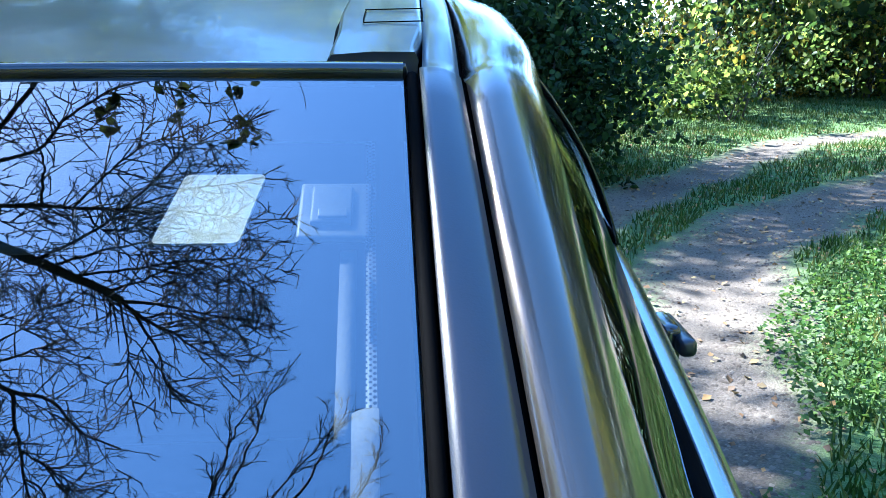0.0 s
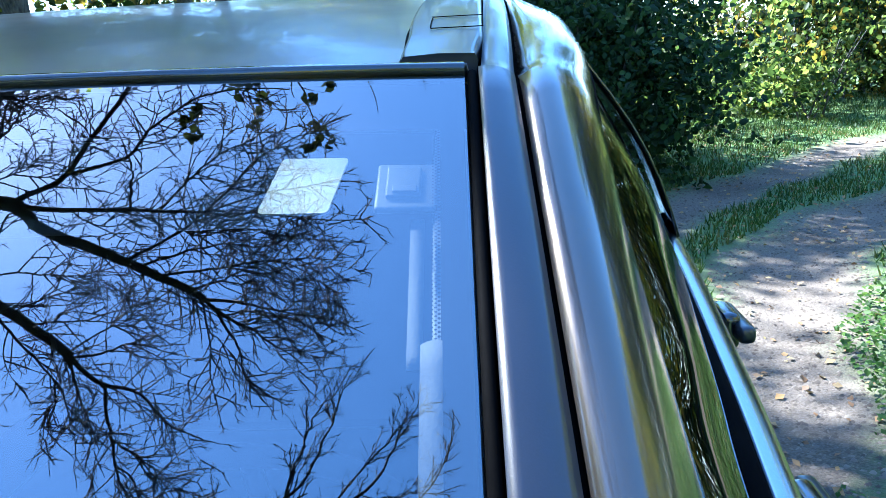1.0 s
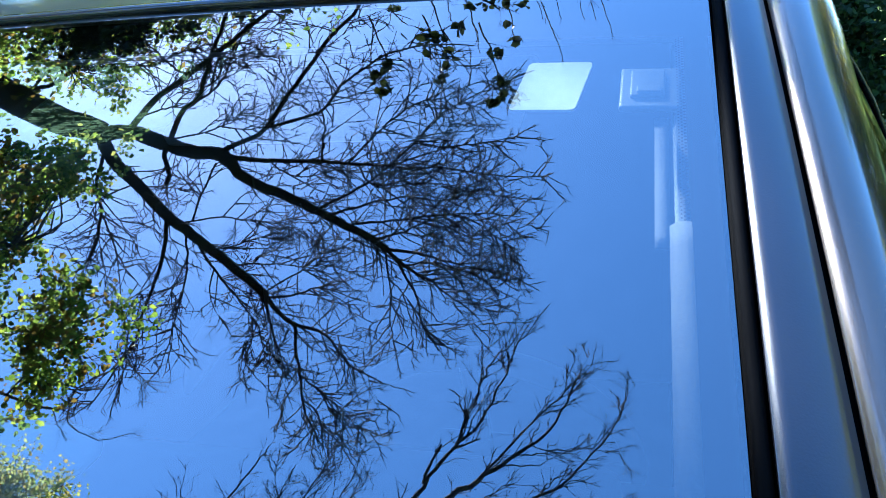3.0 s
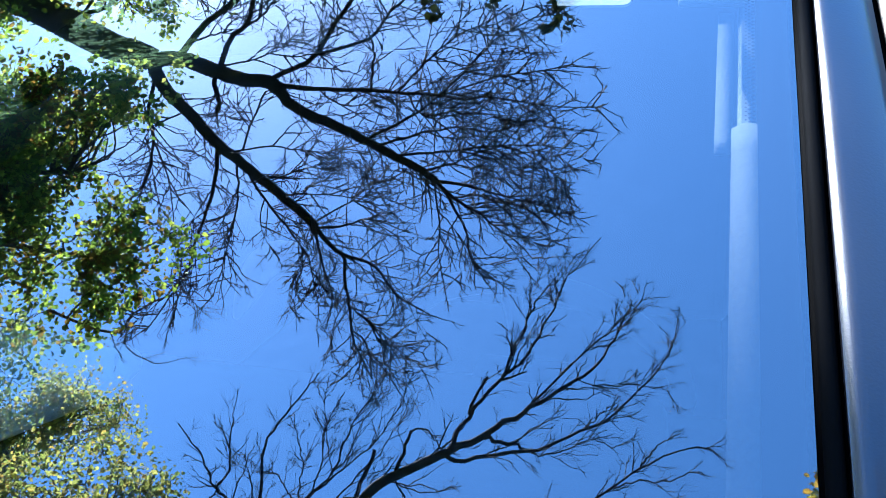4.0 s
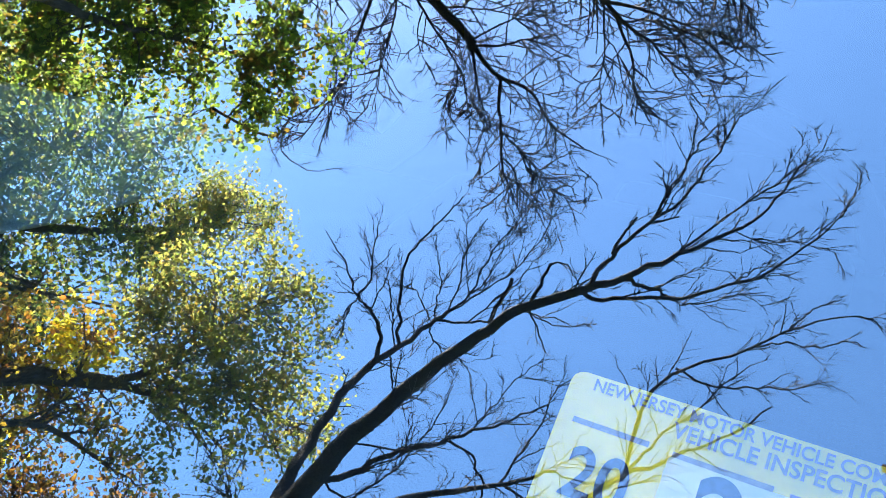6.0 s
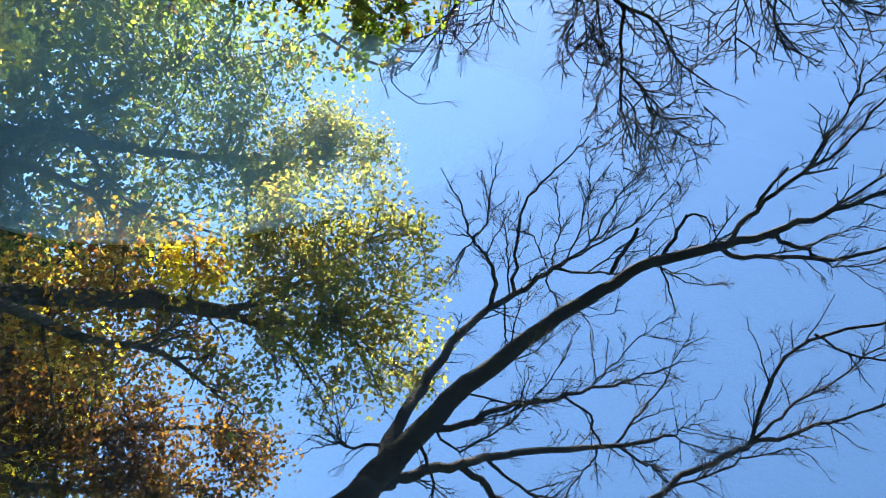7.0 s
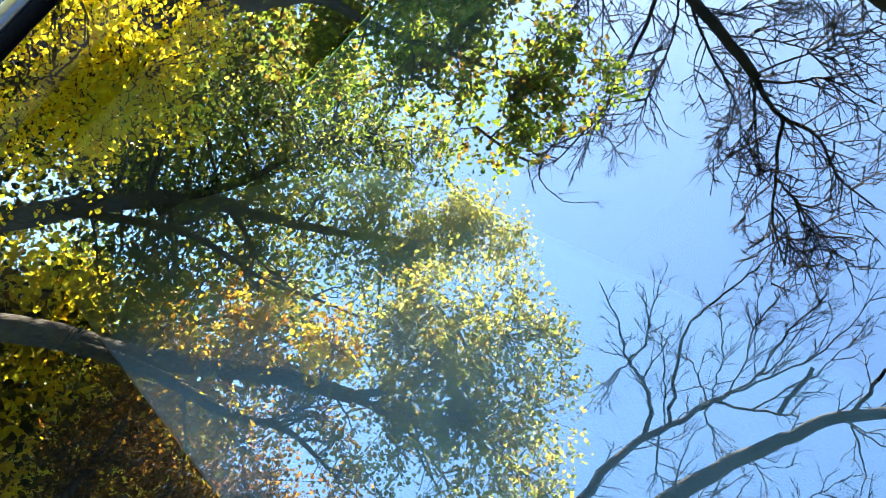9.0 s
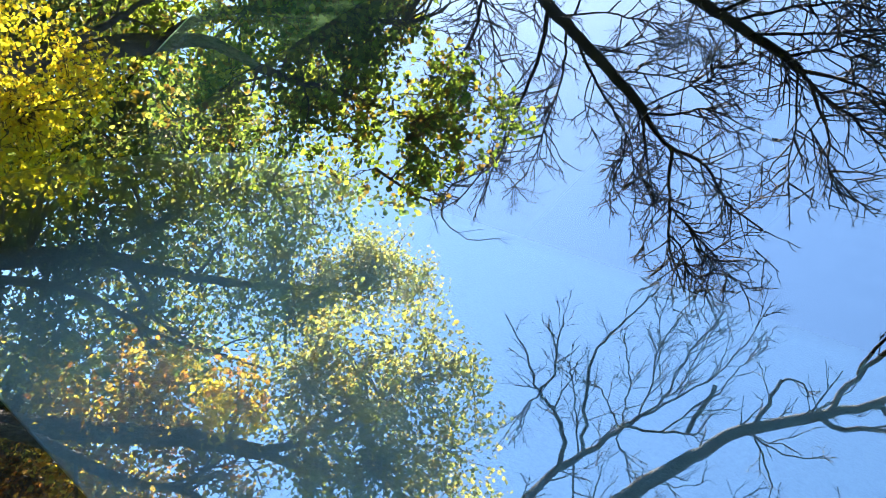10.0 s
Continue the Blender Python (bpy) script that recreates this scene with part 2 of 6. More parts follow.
def bar(name, pts, r, mat, parent, sides=8, n=40, label="", taper=None):
    p = smooth_path(pts, n)
    rad = np.full(n, r) if taper is None else np.linspace(r, taper, n)
    v, f = tubes(p[None], rad[None], sides)
    ob = fast_mesh(name, v, f, mat, parent, True, label)
    return ob


def ribbon(name, a, b, mat, parent, across=6, lift=None, thick=0.0, label="", amp=None):
    """A sheet between two curves of equal length; lift(w) gives an offset vector"""
    a, b = np.asarray(a), np.asarray(b)
    n = len(a)
    w = np.linspace(0, 1, across)
    v = a[:, None] * (1 - w)[None, :, None] + b[:, None] * w[None, :, None]
    if lift is not None:
        v = v + np.array([lift(x) for x in w])[None] * (1.0 if amp is None else np.asarray(amp)[:, None, None])
    idx = np.arange(n * across).reshape(n, across)
    f = np.stack([idx[:-1, :-1], idx[:-1, 1:], idx[1:, 1:], idx[1:, :-1]], -1).reshape(-1, 4)
    ob = fast_mesh(name, v.reshape(-1, 3), f, mat, parent, True, label)
    if thick:
        s = ob.modifiers.new("thickness", "SOLIDIFY")
        s.thickness, s.offset = thick, 0
    return ob


# ---------------------------------------------------------------- ground
def zone(points, x, y):
    """distance of (x, y) from a polyline"""
    best = np.full(np.shape(x), 1e9)
    p = np.array(points, float)
    for a, b in zip(p[:-1], p[1:]):
        d = b - a
        s = np.clip(((x - a[0]) * d[0] + (y - a[1]) * d[1]) / (d @ d), 0, 1)
        best = np.minimum(best, np.hypot(x - a[0] - s * d[0], y - a[1] - s * d[1]))
    return best


NEAR_TRACK = [(-3.0, -6.0), (-0.8, -2.0), (0.6, 1.5), (1.3, 2.8), (1.9, 3.6), (2.2, 4.45), (2.5, 5.2), (2.9, 6.0), (3.5, 6.8), (4.4, 7.7), (5.6, 8.5), (7.5, 9.5), (10, 10.6), (14, 11.8), (20, 13), (40, 17)]
FAR_TRACK = [(-5.0, -4.0), (-2.4, 0.5), (-0.6, 4.2), (1.0, 5.9), (2.07, 7.13), (2.6, 8.05), (3.4, 9.05), (4.5, 10.3), (5.6, 11.5), (7.0, 12.7), (8.6, 13.5), (12, 14.8), (18, 16.5), (40, 21)]


def gravelly(x, y):
    wob = 0.22 * np.sin(3.1 * x + 1.7 * y) + 0.13 * np.sin(7.3 * x - 5.1 * y)
    near = zone(NEAR_TRACK, x, y) + 0.35 * wob - 0.48 - 0.04 * np.clip(x - 2.5, 0, 5)
    far = zone(FAR_TRACK, x, y) + 0.25 * wob - 0.38
    return np.minimum(near, far)          # negative on the gravel


def terrain(x, y):
    r = np.hypot(x, y)
    z = 0.05 * np.sin(0.9 * x + 0.4) * np.cos(0.7 * y) + 0.02 * np.sin(2.7 * x + 1.9 * y)
    z = z * np.clip((r - 1.5) / 6, 0, 1)
    z = z - 0.035 * np.clip(-gravelly(x, y) * 2, 0, 1)
    return z + 0.03 + 0.018 * np.clip(r - 16, 0, 60)


def ground_material():
    m, t, b = material("gravel_drive_and_lawn")
    p = place(t)
    at = t.nodes.new("ShaderNodeAttribute")
    at.attribute_name = "gravel"
    n1, n2, n3 = noisy(t, 1.3, 5, p), noisy(t, 14, 6, p), noisy(t, 90, 3, p)
    soil = ramp(t, n2, [(0.25, (0.05, 0.045, 0.022)), (0.4, (0.045, 0.085, 0.02)), (0.7, (0.075, 0.15, 0.03))])
    stones = ramp(t, n3, [(0.3, (0.04, 0.031, 0.022)), (0.5, (0.08, 0.064, 0.048)), (0.7, (0.15, 0.127, 0.10))])
    dirt = ramp(t, n1, [(0.35, (0.04, 0.029, 0.017)), (0.6, (0.125, 0.10, 0.074))])
    g = add(t, "ShaderNodeMix")
    g.data_type = "RGBA"
    g.inputs["Factor"].default_value = 0.45
    t.links.new(stones, g.inputs["A"])
    t.links.new(dirt, g.inputs["B"])
    mix = add(t, "ShaderNodeMix")
    mix.data_type = "RGBA"
    t.links.new(at.outputs["Fac"], mix.inputs["Factor"])
    t.links.new(soil, mix.inputs["A"])
    t.links.new(g.outputs["Result"], mix.inputs["B"])
    t.links.new(mix.outputs["Result"], b.inputs["Base Color"])
    b.inputs["Roughness"].default_value = 0.95
    bump(t, b, n3, 0.7, 0.02)
    return m


def build_ground():
    c = np.concatenate([-np.geomspace(1500, 26, 14), np.linspace(-24, 24, 241), np.geomspace(26, 1500, 14)])
    x, y = np.meshgrid(c, c, indexing="ij")
    z = terrain(x, y)
    v = np.stack([x, y, z], -1).reshape(-1, 3)
    n = len(c)
    i = np.arange(n * n).reshape(n, n)
    f = np.stack([i[:-1, :-1], i[1:, :-1], i[1:, 1:], i[:-1, 1:]], -1).reshape(-1, 4)
    ob = fast_mesh("ground", v, f, ground_material(), None, True)
    a = ob.data.attributes.new("gravel", "FLOAT", "POINT")
    a.data.foreach_set("value", np.clip(0.5 - gravelly(x, y) * 3.0, 0, 1).ravel().astype(np.float32))
    tagged(ob, "uneven ground with a two-track gravel drive through grass", "ground", kind="structure")


build_ground()


# ---------------------------------------------------------------- trees
RNG = np.random.default_rng(7)


def unit(v):
    return v / (np.linalg.norm(v, axis=-1, keepdims=True) + 1e-9)


def offshoots(paths, radii, count, length, angle, out, thick, k=5, start=0.15, up=0.1, rng=RNG):
    """Grow `count` side branches from every path; returns their paths and radii."""
    n, kk, _ = paths.shape
    s = np.sort(rng.uniform(start, 1.0, (n, count)), axis=1)
    pos = s * (kk - 1)
    i = np.minimum(pos.astype(int), kk - 2)
    f = (pos - i)[..., None]
    rows = np.arange(n)[:, None]
    base = paths[rows, i] * (1 - f) + paths[rows, i + 1] * f
    along = unit(paths[rows, i + 1] - paths[rows, i])
    r0 = radii[rows, i] * (1 - f[..., 0]) + radii[rows, i + 1] * f[..., 0]
    side = unit(np.cross(along, rng.normal(size=along.shape)))
    a = np.radians(rng.uniform(*angle, (n, count)))[..., None]
    d = unit(along * np.cos(a) + side * np.sin(a) + np.asarray(out) * 0.16 + np.array([0, 0, up]))
    ln = length * rng.uniform(0.45, 1.15, (n, count)) * (1.1 - 0.45 * s)
    w = np.linspace(0, 1, k)
    bend = unit(np.cross(d, rng.normal(size=d.shape))) * rng.uniform(-0.14, 0.14, (n, count))[..., None] + np.array([0, 0, up * 0.4])
    wig = rng.normal(0, 0.032, (n, count, k, 3)) * w[:, None]
    p = base[:, :, None] + ln[..., None, None] * (d[:, :, None] * w[:, None] + bend[:, :, None] * (w ** 2)[:, None] + wig)
    rr = np.minimum(r0 * 0.75, thick)[..., None] * (1 - 0.62 * w)
    return p.reshape(-1, k, 3), rr.reshape(-1, k)


SKELETON = []


def side_limbs(tree, lines, count, length, thick, mat, rng, angle=(28, 55), start=0.2):
    """Secondary limbs off the main ones, each a part of its own"""
    made = []
    for p in lines:
        n = max(1, int(round(count * np.linalg.norm(np.diff(p, axis=0), axis=1).sum() / 4.0)))
        for k in range(n):
            s = start + (0.95 - start) * (k + rng.uniform(0.2, 0.8)) / n
            q = s * (len(p) - 1)
            j = min(int(q), len(p) - 2)
            base = p[j] + (p[j + 1] - p[j]) * (q - j)
            along = unit(p[j + 1] - p[j])
            side = unit(np.cross(along, rng.normal(size=3)))
            a = radians(rng.uniform(*angle))
            d = along * math.cos(a) + side * math.sin(a)
            ln = length * rng.uniform(0.6, 1.15) * (1.15 - 0.55 * s)
            mid = base + d * ln * 0.5 + rng.normal(0, 0.05, 3) * ln
            end = base + unit(d + along * 0.45 + np.array([0, 0, 0.15])) * ln
            r = thick * (1.15 - 0.6 * s)
            limb("side_branch", tree, [base, mid, end], r, r * 0.3, mat, [], n=9, sides=6)
            made.append(SKELETON[-1])
    return made


def twig_spray(tree, lines, every, lengths, counts, thicks, mat, rng, angle=(25, 58), up=0.04):
    """Three orders of short stiff twigs along the limbs, as one mesh of stuff"""
    first, wide = [], []
    for p in lines:
        n = max(1, int(np.linalg.norm(np.diff(p, axis=0), axis=1).sum() / every))
        q, r = offshoots(p[None], np.full((1, len(p)), 1.0), n, lengths[0], angle, (0, 0, 0), thicks[0], k=5, start=0.18, up=up, rng=rng)
        first.append(q), wide.append(r)
    paths, radii = np.concatenate(first), np.concatenate(wide)
    vs, fs, off = [], [], 0
    for lvl in range(3):
        v, f = tubes(paths, np.maximum(radii, thicks[lvl] * np.linspace(0.95, 0.45, radii.shape[1])), 4 if lvl == 0 else 3)
        vs.append(v), fs.append(f + off)
        off += len(v)
        if lvl < 2:
            paths, radii = offshoots(paths, radii, counts[lvl], lengths[lvl + 1], angle, (0, 0, 0), thicks[lvl + 1], k=4, start=0.2, up=up, rng=rng)
    tagged(fast_mesh("fine_twigs", np.vstack(vs), np.vstack(fs), mat, tree, True), kind="stuff")


def limb(name, tree, pts, r0, r1, mat, twigs=(), out=(0, 0, 0), n=16, sides=8, up=0.1, rough=0.03, start=0.12):
    """One limb through the points, with its own side branches, as one mesh"""
    p = smooth_path(pts, n)
    p[1:-1] += RNG.normal(0, rough * 0.35, (n - 2, 3))
    SKELETON.append(p)
    r = np.linspace(0, 1, n)
    r = r0 + (r1 - r0) * r ** 0.8
    vs, fs, off = [], [], 0
    v, f = tubes(p[None], r[None], sides)
    vs.append(v), fs.append(f)
    off += len(v)
    paths, radii = p[None], r[None]
    for lvl, (count, length, thick) in enumerate(twigs):
        paths, radii = offshoots(paths, radii, count, length, (24, 60) if lvl == 0 else (28, 75), out, thick, k=7 if lvl == 0 else 5, start=start, up=up)
        v, f = tubes(paths, np.maximum(radii, thick * 0.38), 5 if lvl == 0 else 3)
        vs.append(v), fs.append(f + off)
        off += len(v)
    return fast_mesh(name, np.vstack(vs), np.vstack(fs), mat, tree, True)


def leaf_cloud(lobes, clumps, leaves, size, spread=0.22, rng=RNG, droop=0.3, hollow=0.35, gather=0.36):
    """Leaves as folded blades in clumps, the clumps gathered in puffs, the puffs inside lobes (x, y, z, r)"""
    L = np.array(lobes, float)
    w = L[:, 3] ** 2
    puffs = max(4 * len(L), clumps // 13)
    k = np.concatenate([np.repeat(np.arange(len(L)), 2), rng.choice(len(L), puffs - 2 * len(L), p=w / w.sum())])
    d = unit(rng.normal(size=(puffs, 3)))
    rad = rng.uniform(hollow ** 3, 1.15, puffs) ** (1 / 3)
    heart = L[k, :3] + d * (rad * L[k, 3])[:, None] * np.array([1.1, 1.1, 0.92])
    wide = np.clip(gather * L[k, 3], 0.07, 0.55) * rng.uniform(0.6, 1.3, puffs)
    own = rng.choice(puffs, clumps, p=wide ** 1.6 / (wide ** 1.6).sum())
    c = heart[own] + rng.normal(size=(clumps, 3)) * wide[own, None] * np.array([1.1, 1.1, 0.7])
    cc = np.repeat(c, leaves, axis=0)
    pos = cc + rng.normal(0, spread * 0.8, cc.shape) * np.array([1, 1, 0.7])
    n = len(pos)
    ax = unit(rng.normal(size=(n, 3)) + np.array([0, 0, -droop]))
    sd = unit(np.cross(ax, rng.normal(size=(n, 3))))
    nm = np.cross(ax, sd)
    s = (size * rng.uniform(0.5, 1.3, n))[:, None]
    a, b = pos - ax * s * 0.5, pos + ax * s * 0.5
    low, high = pos - ax * s * 0.22, pos + ax * s * 0.16
    lift = nm * s * 0.12
    v = np.stack([a, low + sd * s * 0.34 + lift, high + sd * s * 0.31 + lift, b, high - sd * s * 0.31 + lift, low - sd * s * 0.34 + lift], 1).reshape(-1, 3)
    i = np.arange(n)[:, None] * 6
    f = np.concatenate([i + [0, 1, 2], i + [0, 2, 3], i + [0, 3, 4], i + [0, 4, 5]])
    return v, f, heart, c, own


def boughs(tree, heart, c, own, mat, rng, thick):
    """Thin boughs from the nearest limbs to every puff of leaves, and twigs on to its clumps"""
    limbs = np.concatenate(SKELETON)
    near = limbs[np.argmin(((heart[:, None] - limbs[None]) ** 2).sum(-1), axis=1)]
    w = np.linspace(0, 1, 8)[None, :, None]
    gap = np.linalg.norm(heart - near, axis=1)[:, None, None]
    sag = rng.normal(size=heart.shape)[:, None] * gap * 0.16 + np.array([0, 0, 0.10]) * gap
    p = near[:, None] * (1 - w) + heart[:, None] * w + sag * np.sin(np.pi * w) + rng.normal(0, 0.022, (len(heart), 8, 3)) * np.sin(np.pi * w)
    v1, f1 = tubes(p, thick * (0.5 + 0.5 * np.minimum(gap[:, :, 0], 1.5)) * np.linspace(1, 0.35, 8)[None], 5)
    sel = np.arange(0, len(c), 2)
    w = np.linspace(0, 1, 4)[None, :, None]
    q = heart[own[sel]][:, None] * (1 - w) + c[sel][:, None] * w + rng.normal(0, 0.025, (len(sel), 4, 3)) * np.sin(np.pi * w)
    v2, f2 = tubes(q, np.broadcast_to(thick * np.array([0.34, 0.30, 0.25, 0.18]), (len(sel), 4)), 3)
    tagged(fast_mesh("boughs_and_twigs", np.vstack([v1, v2]), np.vstack([f1, f2 + len(v1)]), mat, tree, True), kind="stuff")


def foliage(tree, lobes, clumps, leaves, size, mat, spread=0.22, name="foliage", twig_mat=None, hollow=0.35, label="", rng=RNG, thick=0.022, gather=0.36):
    v, f, heart, c, own = leaf_cloud(lobes, clumps, leaves, size, spread, rng, hollow=hollow, gather=gather)
    fast_mesh(name, v, f, mat, tree, False, label)
    if twig_mat is not None:
        boughs(tree, heart, c, own, twig_mat, rng, thick)


def base_of(p, spread=0.25):
    x, y, z = p
    return (x + spread, y - spread, float(terrain(np.array(x), np.array(y))) - 0.1)


def bare_tree():
    start = len(SKELETON)
    b = base_of((-13.8, 7.6, 0), 0)
    t = thing("bare_tree", (b[0], b[1], 0), "tall bare grey-barked tree with spreading leafless limbs", "tree")
    o = (0.5, -0.05, 0.5)
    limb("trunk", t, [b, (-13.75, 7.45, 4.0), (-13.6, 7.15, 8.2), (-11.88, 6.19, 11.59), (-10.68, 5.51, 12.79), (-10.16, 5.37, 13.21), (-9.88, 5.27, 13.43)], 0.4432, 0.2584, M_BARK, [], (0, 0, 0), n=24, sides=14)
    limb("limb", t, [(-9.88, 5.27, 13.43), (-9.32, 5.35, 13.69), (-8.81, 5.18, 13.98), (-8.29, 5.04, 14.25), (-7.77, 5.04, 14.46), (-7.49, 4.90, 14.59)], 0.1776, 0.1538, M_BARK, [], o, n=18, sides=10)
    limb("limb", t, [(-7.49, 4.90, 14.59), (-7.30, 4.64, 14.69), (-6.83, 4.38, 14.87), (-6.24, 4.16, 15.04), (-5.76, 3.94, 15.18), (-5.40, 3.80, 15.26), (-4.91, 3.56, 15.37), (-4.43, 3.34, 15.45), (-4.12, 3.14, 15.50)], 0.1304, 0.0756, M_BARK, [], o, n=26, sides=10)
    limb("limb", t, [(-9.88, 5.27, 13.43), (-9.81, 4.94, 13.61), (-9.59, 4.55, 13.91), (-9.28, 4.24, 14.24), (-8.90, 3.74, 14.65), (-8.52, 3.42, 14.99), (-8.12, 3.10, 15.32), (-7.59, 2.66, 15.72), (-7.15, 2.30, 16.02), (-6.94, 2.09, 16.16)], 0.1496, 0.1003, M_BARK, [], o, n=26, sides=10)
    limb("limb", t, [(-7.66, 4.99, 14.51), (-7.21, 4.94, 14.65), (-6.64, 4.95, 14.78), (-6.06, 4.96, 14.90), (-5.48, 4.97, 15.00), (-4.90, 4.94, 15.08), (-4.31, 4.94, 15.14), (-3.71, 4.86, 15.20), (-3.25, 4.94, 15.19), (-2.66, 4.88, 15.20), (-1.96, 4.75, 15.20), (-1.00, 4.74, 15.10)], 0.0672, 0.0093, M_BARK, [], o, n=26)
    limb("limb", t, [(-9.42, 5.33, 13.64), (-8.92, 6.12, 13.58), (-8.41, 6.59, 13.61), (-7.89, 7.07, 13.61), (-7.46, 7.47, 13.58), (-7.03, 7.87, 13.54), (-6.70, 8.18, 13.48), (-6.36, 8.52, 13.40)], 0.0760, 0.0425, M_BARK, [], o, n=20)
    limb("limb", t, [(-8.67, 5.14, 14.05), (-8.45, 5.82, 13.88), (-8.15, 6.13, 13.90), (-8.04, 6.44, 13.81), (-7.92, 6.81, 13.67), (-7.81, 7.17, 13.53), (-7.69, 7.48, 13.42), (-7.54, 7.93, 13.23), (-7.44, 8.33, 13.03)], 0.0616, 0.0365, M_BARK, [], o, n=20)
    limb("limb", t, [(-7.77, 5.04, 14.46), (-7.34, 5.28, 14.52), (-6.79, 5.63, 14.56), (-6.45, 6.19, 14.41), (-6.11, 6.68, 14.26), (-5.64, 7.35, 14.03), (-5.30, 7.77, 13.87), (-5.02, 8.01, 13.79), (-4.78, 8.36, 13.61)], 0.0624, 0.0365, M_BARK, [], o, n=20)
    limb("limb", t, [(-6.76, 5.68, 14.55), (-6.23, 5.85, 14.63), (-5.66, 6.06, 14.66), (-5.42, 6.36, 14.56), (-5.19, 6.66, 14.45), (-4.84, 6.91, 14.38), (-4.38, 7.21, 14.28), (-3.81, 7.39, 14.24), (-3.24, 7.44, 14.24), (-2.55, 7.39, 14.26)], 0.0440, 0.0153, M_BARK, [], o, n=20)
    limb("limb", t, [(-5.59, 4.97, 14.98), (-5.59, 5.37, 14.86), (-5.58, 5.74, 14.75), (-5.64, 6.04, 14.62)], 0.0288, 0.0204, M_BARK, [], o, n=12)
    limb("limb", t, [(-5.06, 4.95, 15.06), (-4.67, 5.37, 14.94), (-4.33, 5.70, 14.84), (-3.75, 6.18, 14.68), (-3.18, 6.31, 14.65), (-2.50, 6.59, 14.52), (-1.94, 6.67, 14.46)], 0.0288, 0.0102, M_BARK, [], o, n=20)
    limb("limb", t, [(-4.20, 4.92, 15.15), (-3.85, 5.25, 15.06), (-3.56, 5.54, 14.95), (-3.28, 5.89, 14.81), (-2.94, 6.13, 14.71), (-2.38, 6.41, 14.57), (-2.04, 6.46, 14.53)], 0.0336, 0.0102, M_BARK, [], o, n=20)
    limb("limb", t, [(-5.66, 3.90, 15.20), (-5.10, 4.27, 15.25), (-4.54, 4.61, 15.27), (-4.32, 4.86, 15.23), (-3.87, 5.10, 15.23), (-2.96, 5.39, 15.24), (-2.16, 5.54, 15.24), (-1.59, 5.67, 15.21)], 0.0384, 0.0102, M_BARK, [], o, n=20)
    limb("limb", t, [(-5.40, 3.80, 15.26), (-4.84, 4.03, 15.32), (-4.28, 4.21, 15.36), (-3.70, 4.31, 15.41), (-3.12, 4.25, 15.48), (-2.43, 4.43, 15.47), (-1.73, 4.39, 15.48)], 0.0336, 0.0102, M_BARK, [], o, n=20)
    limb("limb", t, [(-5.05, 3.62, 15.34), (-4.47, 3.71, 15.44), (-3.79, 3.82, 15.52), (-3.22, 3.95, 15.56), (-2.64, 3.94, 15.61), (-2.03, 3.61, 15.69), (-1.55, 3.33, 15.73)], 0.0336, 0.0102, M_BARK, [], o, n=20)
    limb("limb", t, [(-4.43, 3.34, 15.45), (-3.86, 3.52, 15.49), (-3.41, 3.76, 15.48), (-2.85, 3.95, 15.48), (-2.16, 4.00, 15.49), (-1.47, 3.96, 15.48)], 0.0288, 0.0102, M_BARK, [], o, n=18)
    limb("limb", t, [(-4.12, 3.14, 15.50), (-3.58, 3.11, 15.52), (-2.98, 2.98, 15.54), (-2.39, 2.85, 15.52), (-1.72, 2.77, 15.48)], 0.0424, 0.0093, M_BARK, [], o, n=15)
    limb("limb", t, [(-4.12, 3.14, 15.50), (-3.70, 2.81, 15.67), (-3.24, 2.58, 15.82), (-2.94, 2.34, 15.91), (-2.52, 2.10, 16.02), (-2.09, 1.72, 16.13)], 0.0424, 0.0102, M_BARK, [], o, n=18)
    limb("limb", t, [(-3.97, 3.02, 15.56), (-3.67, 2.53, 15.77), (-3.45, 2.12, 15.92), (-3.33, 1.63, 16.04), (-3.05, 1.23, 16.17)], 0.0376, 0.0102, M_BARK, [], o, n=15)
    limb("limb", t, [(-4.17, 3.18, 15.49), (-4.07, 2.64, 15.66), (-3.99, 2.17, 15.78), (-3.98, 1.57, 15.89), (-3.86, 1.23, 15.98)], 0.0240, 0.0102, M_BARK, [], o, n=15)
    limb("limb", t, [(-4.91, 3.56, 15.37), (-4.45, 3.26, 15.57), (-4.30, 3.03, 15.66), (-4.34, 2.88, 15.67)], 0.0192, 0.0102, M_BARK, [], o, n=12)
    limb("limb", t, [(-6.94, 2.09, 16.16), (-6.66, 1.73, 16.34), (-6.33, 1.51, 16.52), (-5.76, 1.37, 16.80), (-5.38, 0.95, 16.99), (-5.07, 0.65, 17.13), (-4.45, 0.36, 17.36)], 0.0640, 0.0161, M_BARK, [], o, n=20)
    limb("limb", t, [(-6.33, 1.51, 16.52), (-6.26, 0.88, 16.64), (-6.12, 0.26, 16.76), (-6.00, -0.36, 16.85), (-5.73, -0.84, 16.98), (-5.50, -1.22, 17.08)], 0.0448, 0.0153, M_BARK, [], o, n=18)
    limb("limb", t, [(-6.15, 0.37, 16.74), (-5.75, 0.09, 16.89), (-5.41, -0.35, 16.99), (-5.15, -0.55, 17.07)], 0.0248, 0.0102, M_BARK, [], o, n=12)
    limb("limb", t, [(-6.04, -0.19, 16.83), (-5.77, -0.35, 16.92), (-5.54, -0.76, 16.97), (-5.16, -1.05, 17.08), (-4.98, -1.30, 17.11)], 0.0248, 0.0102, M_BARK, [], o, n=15)
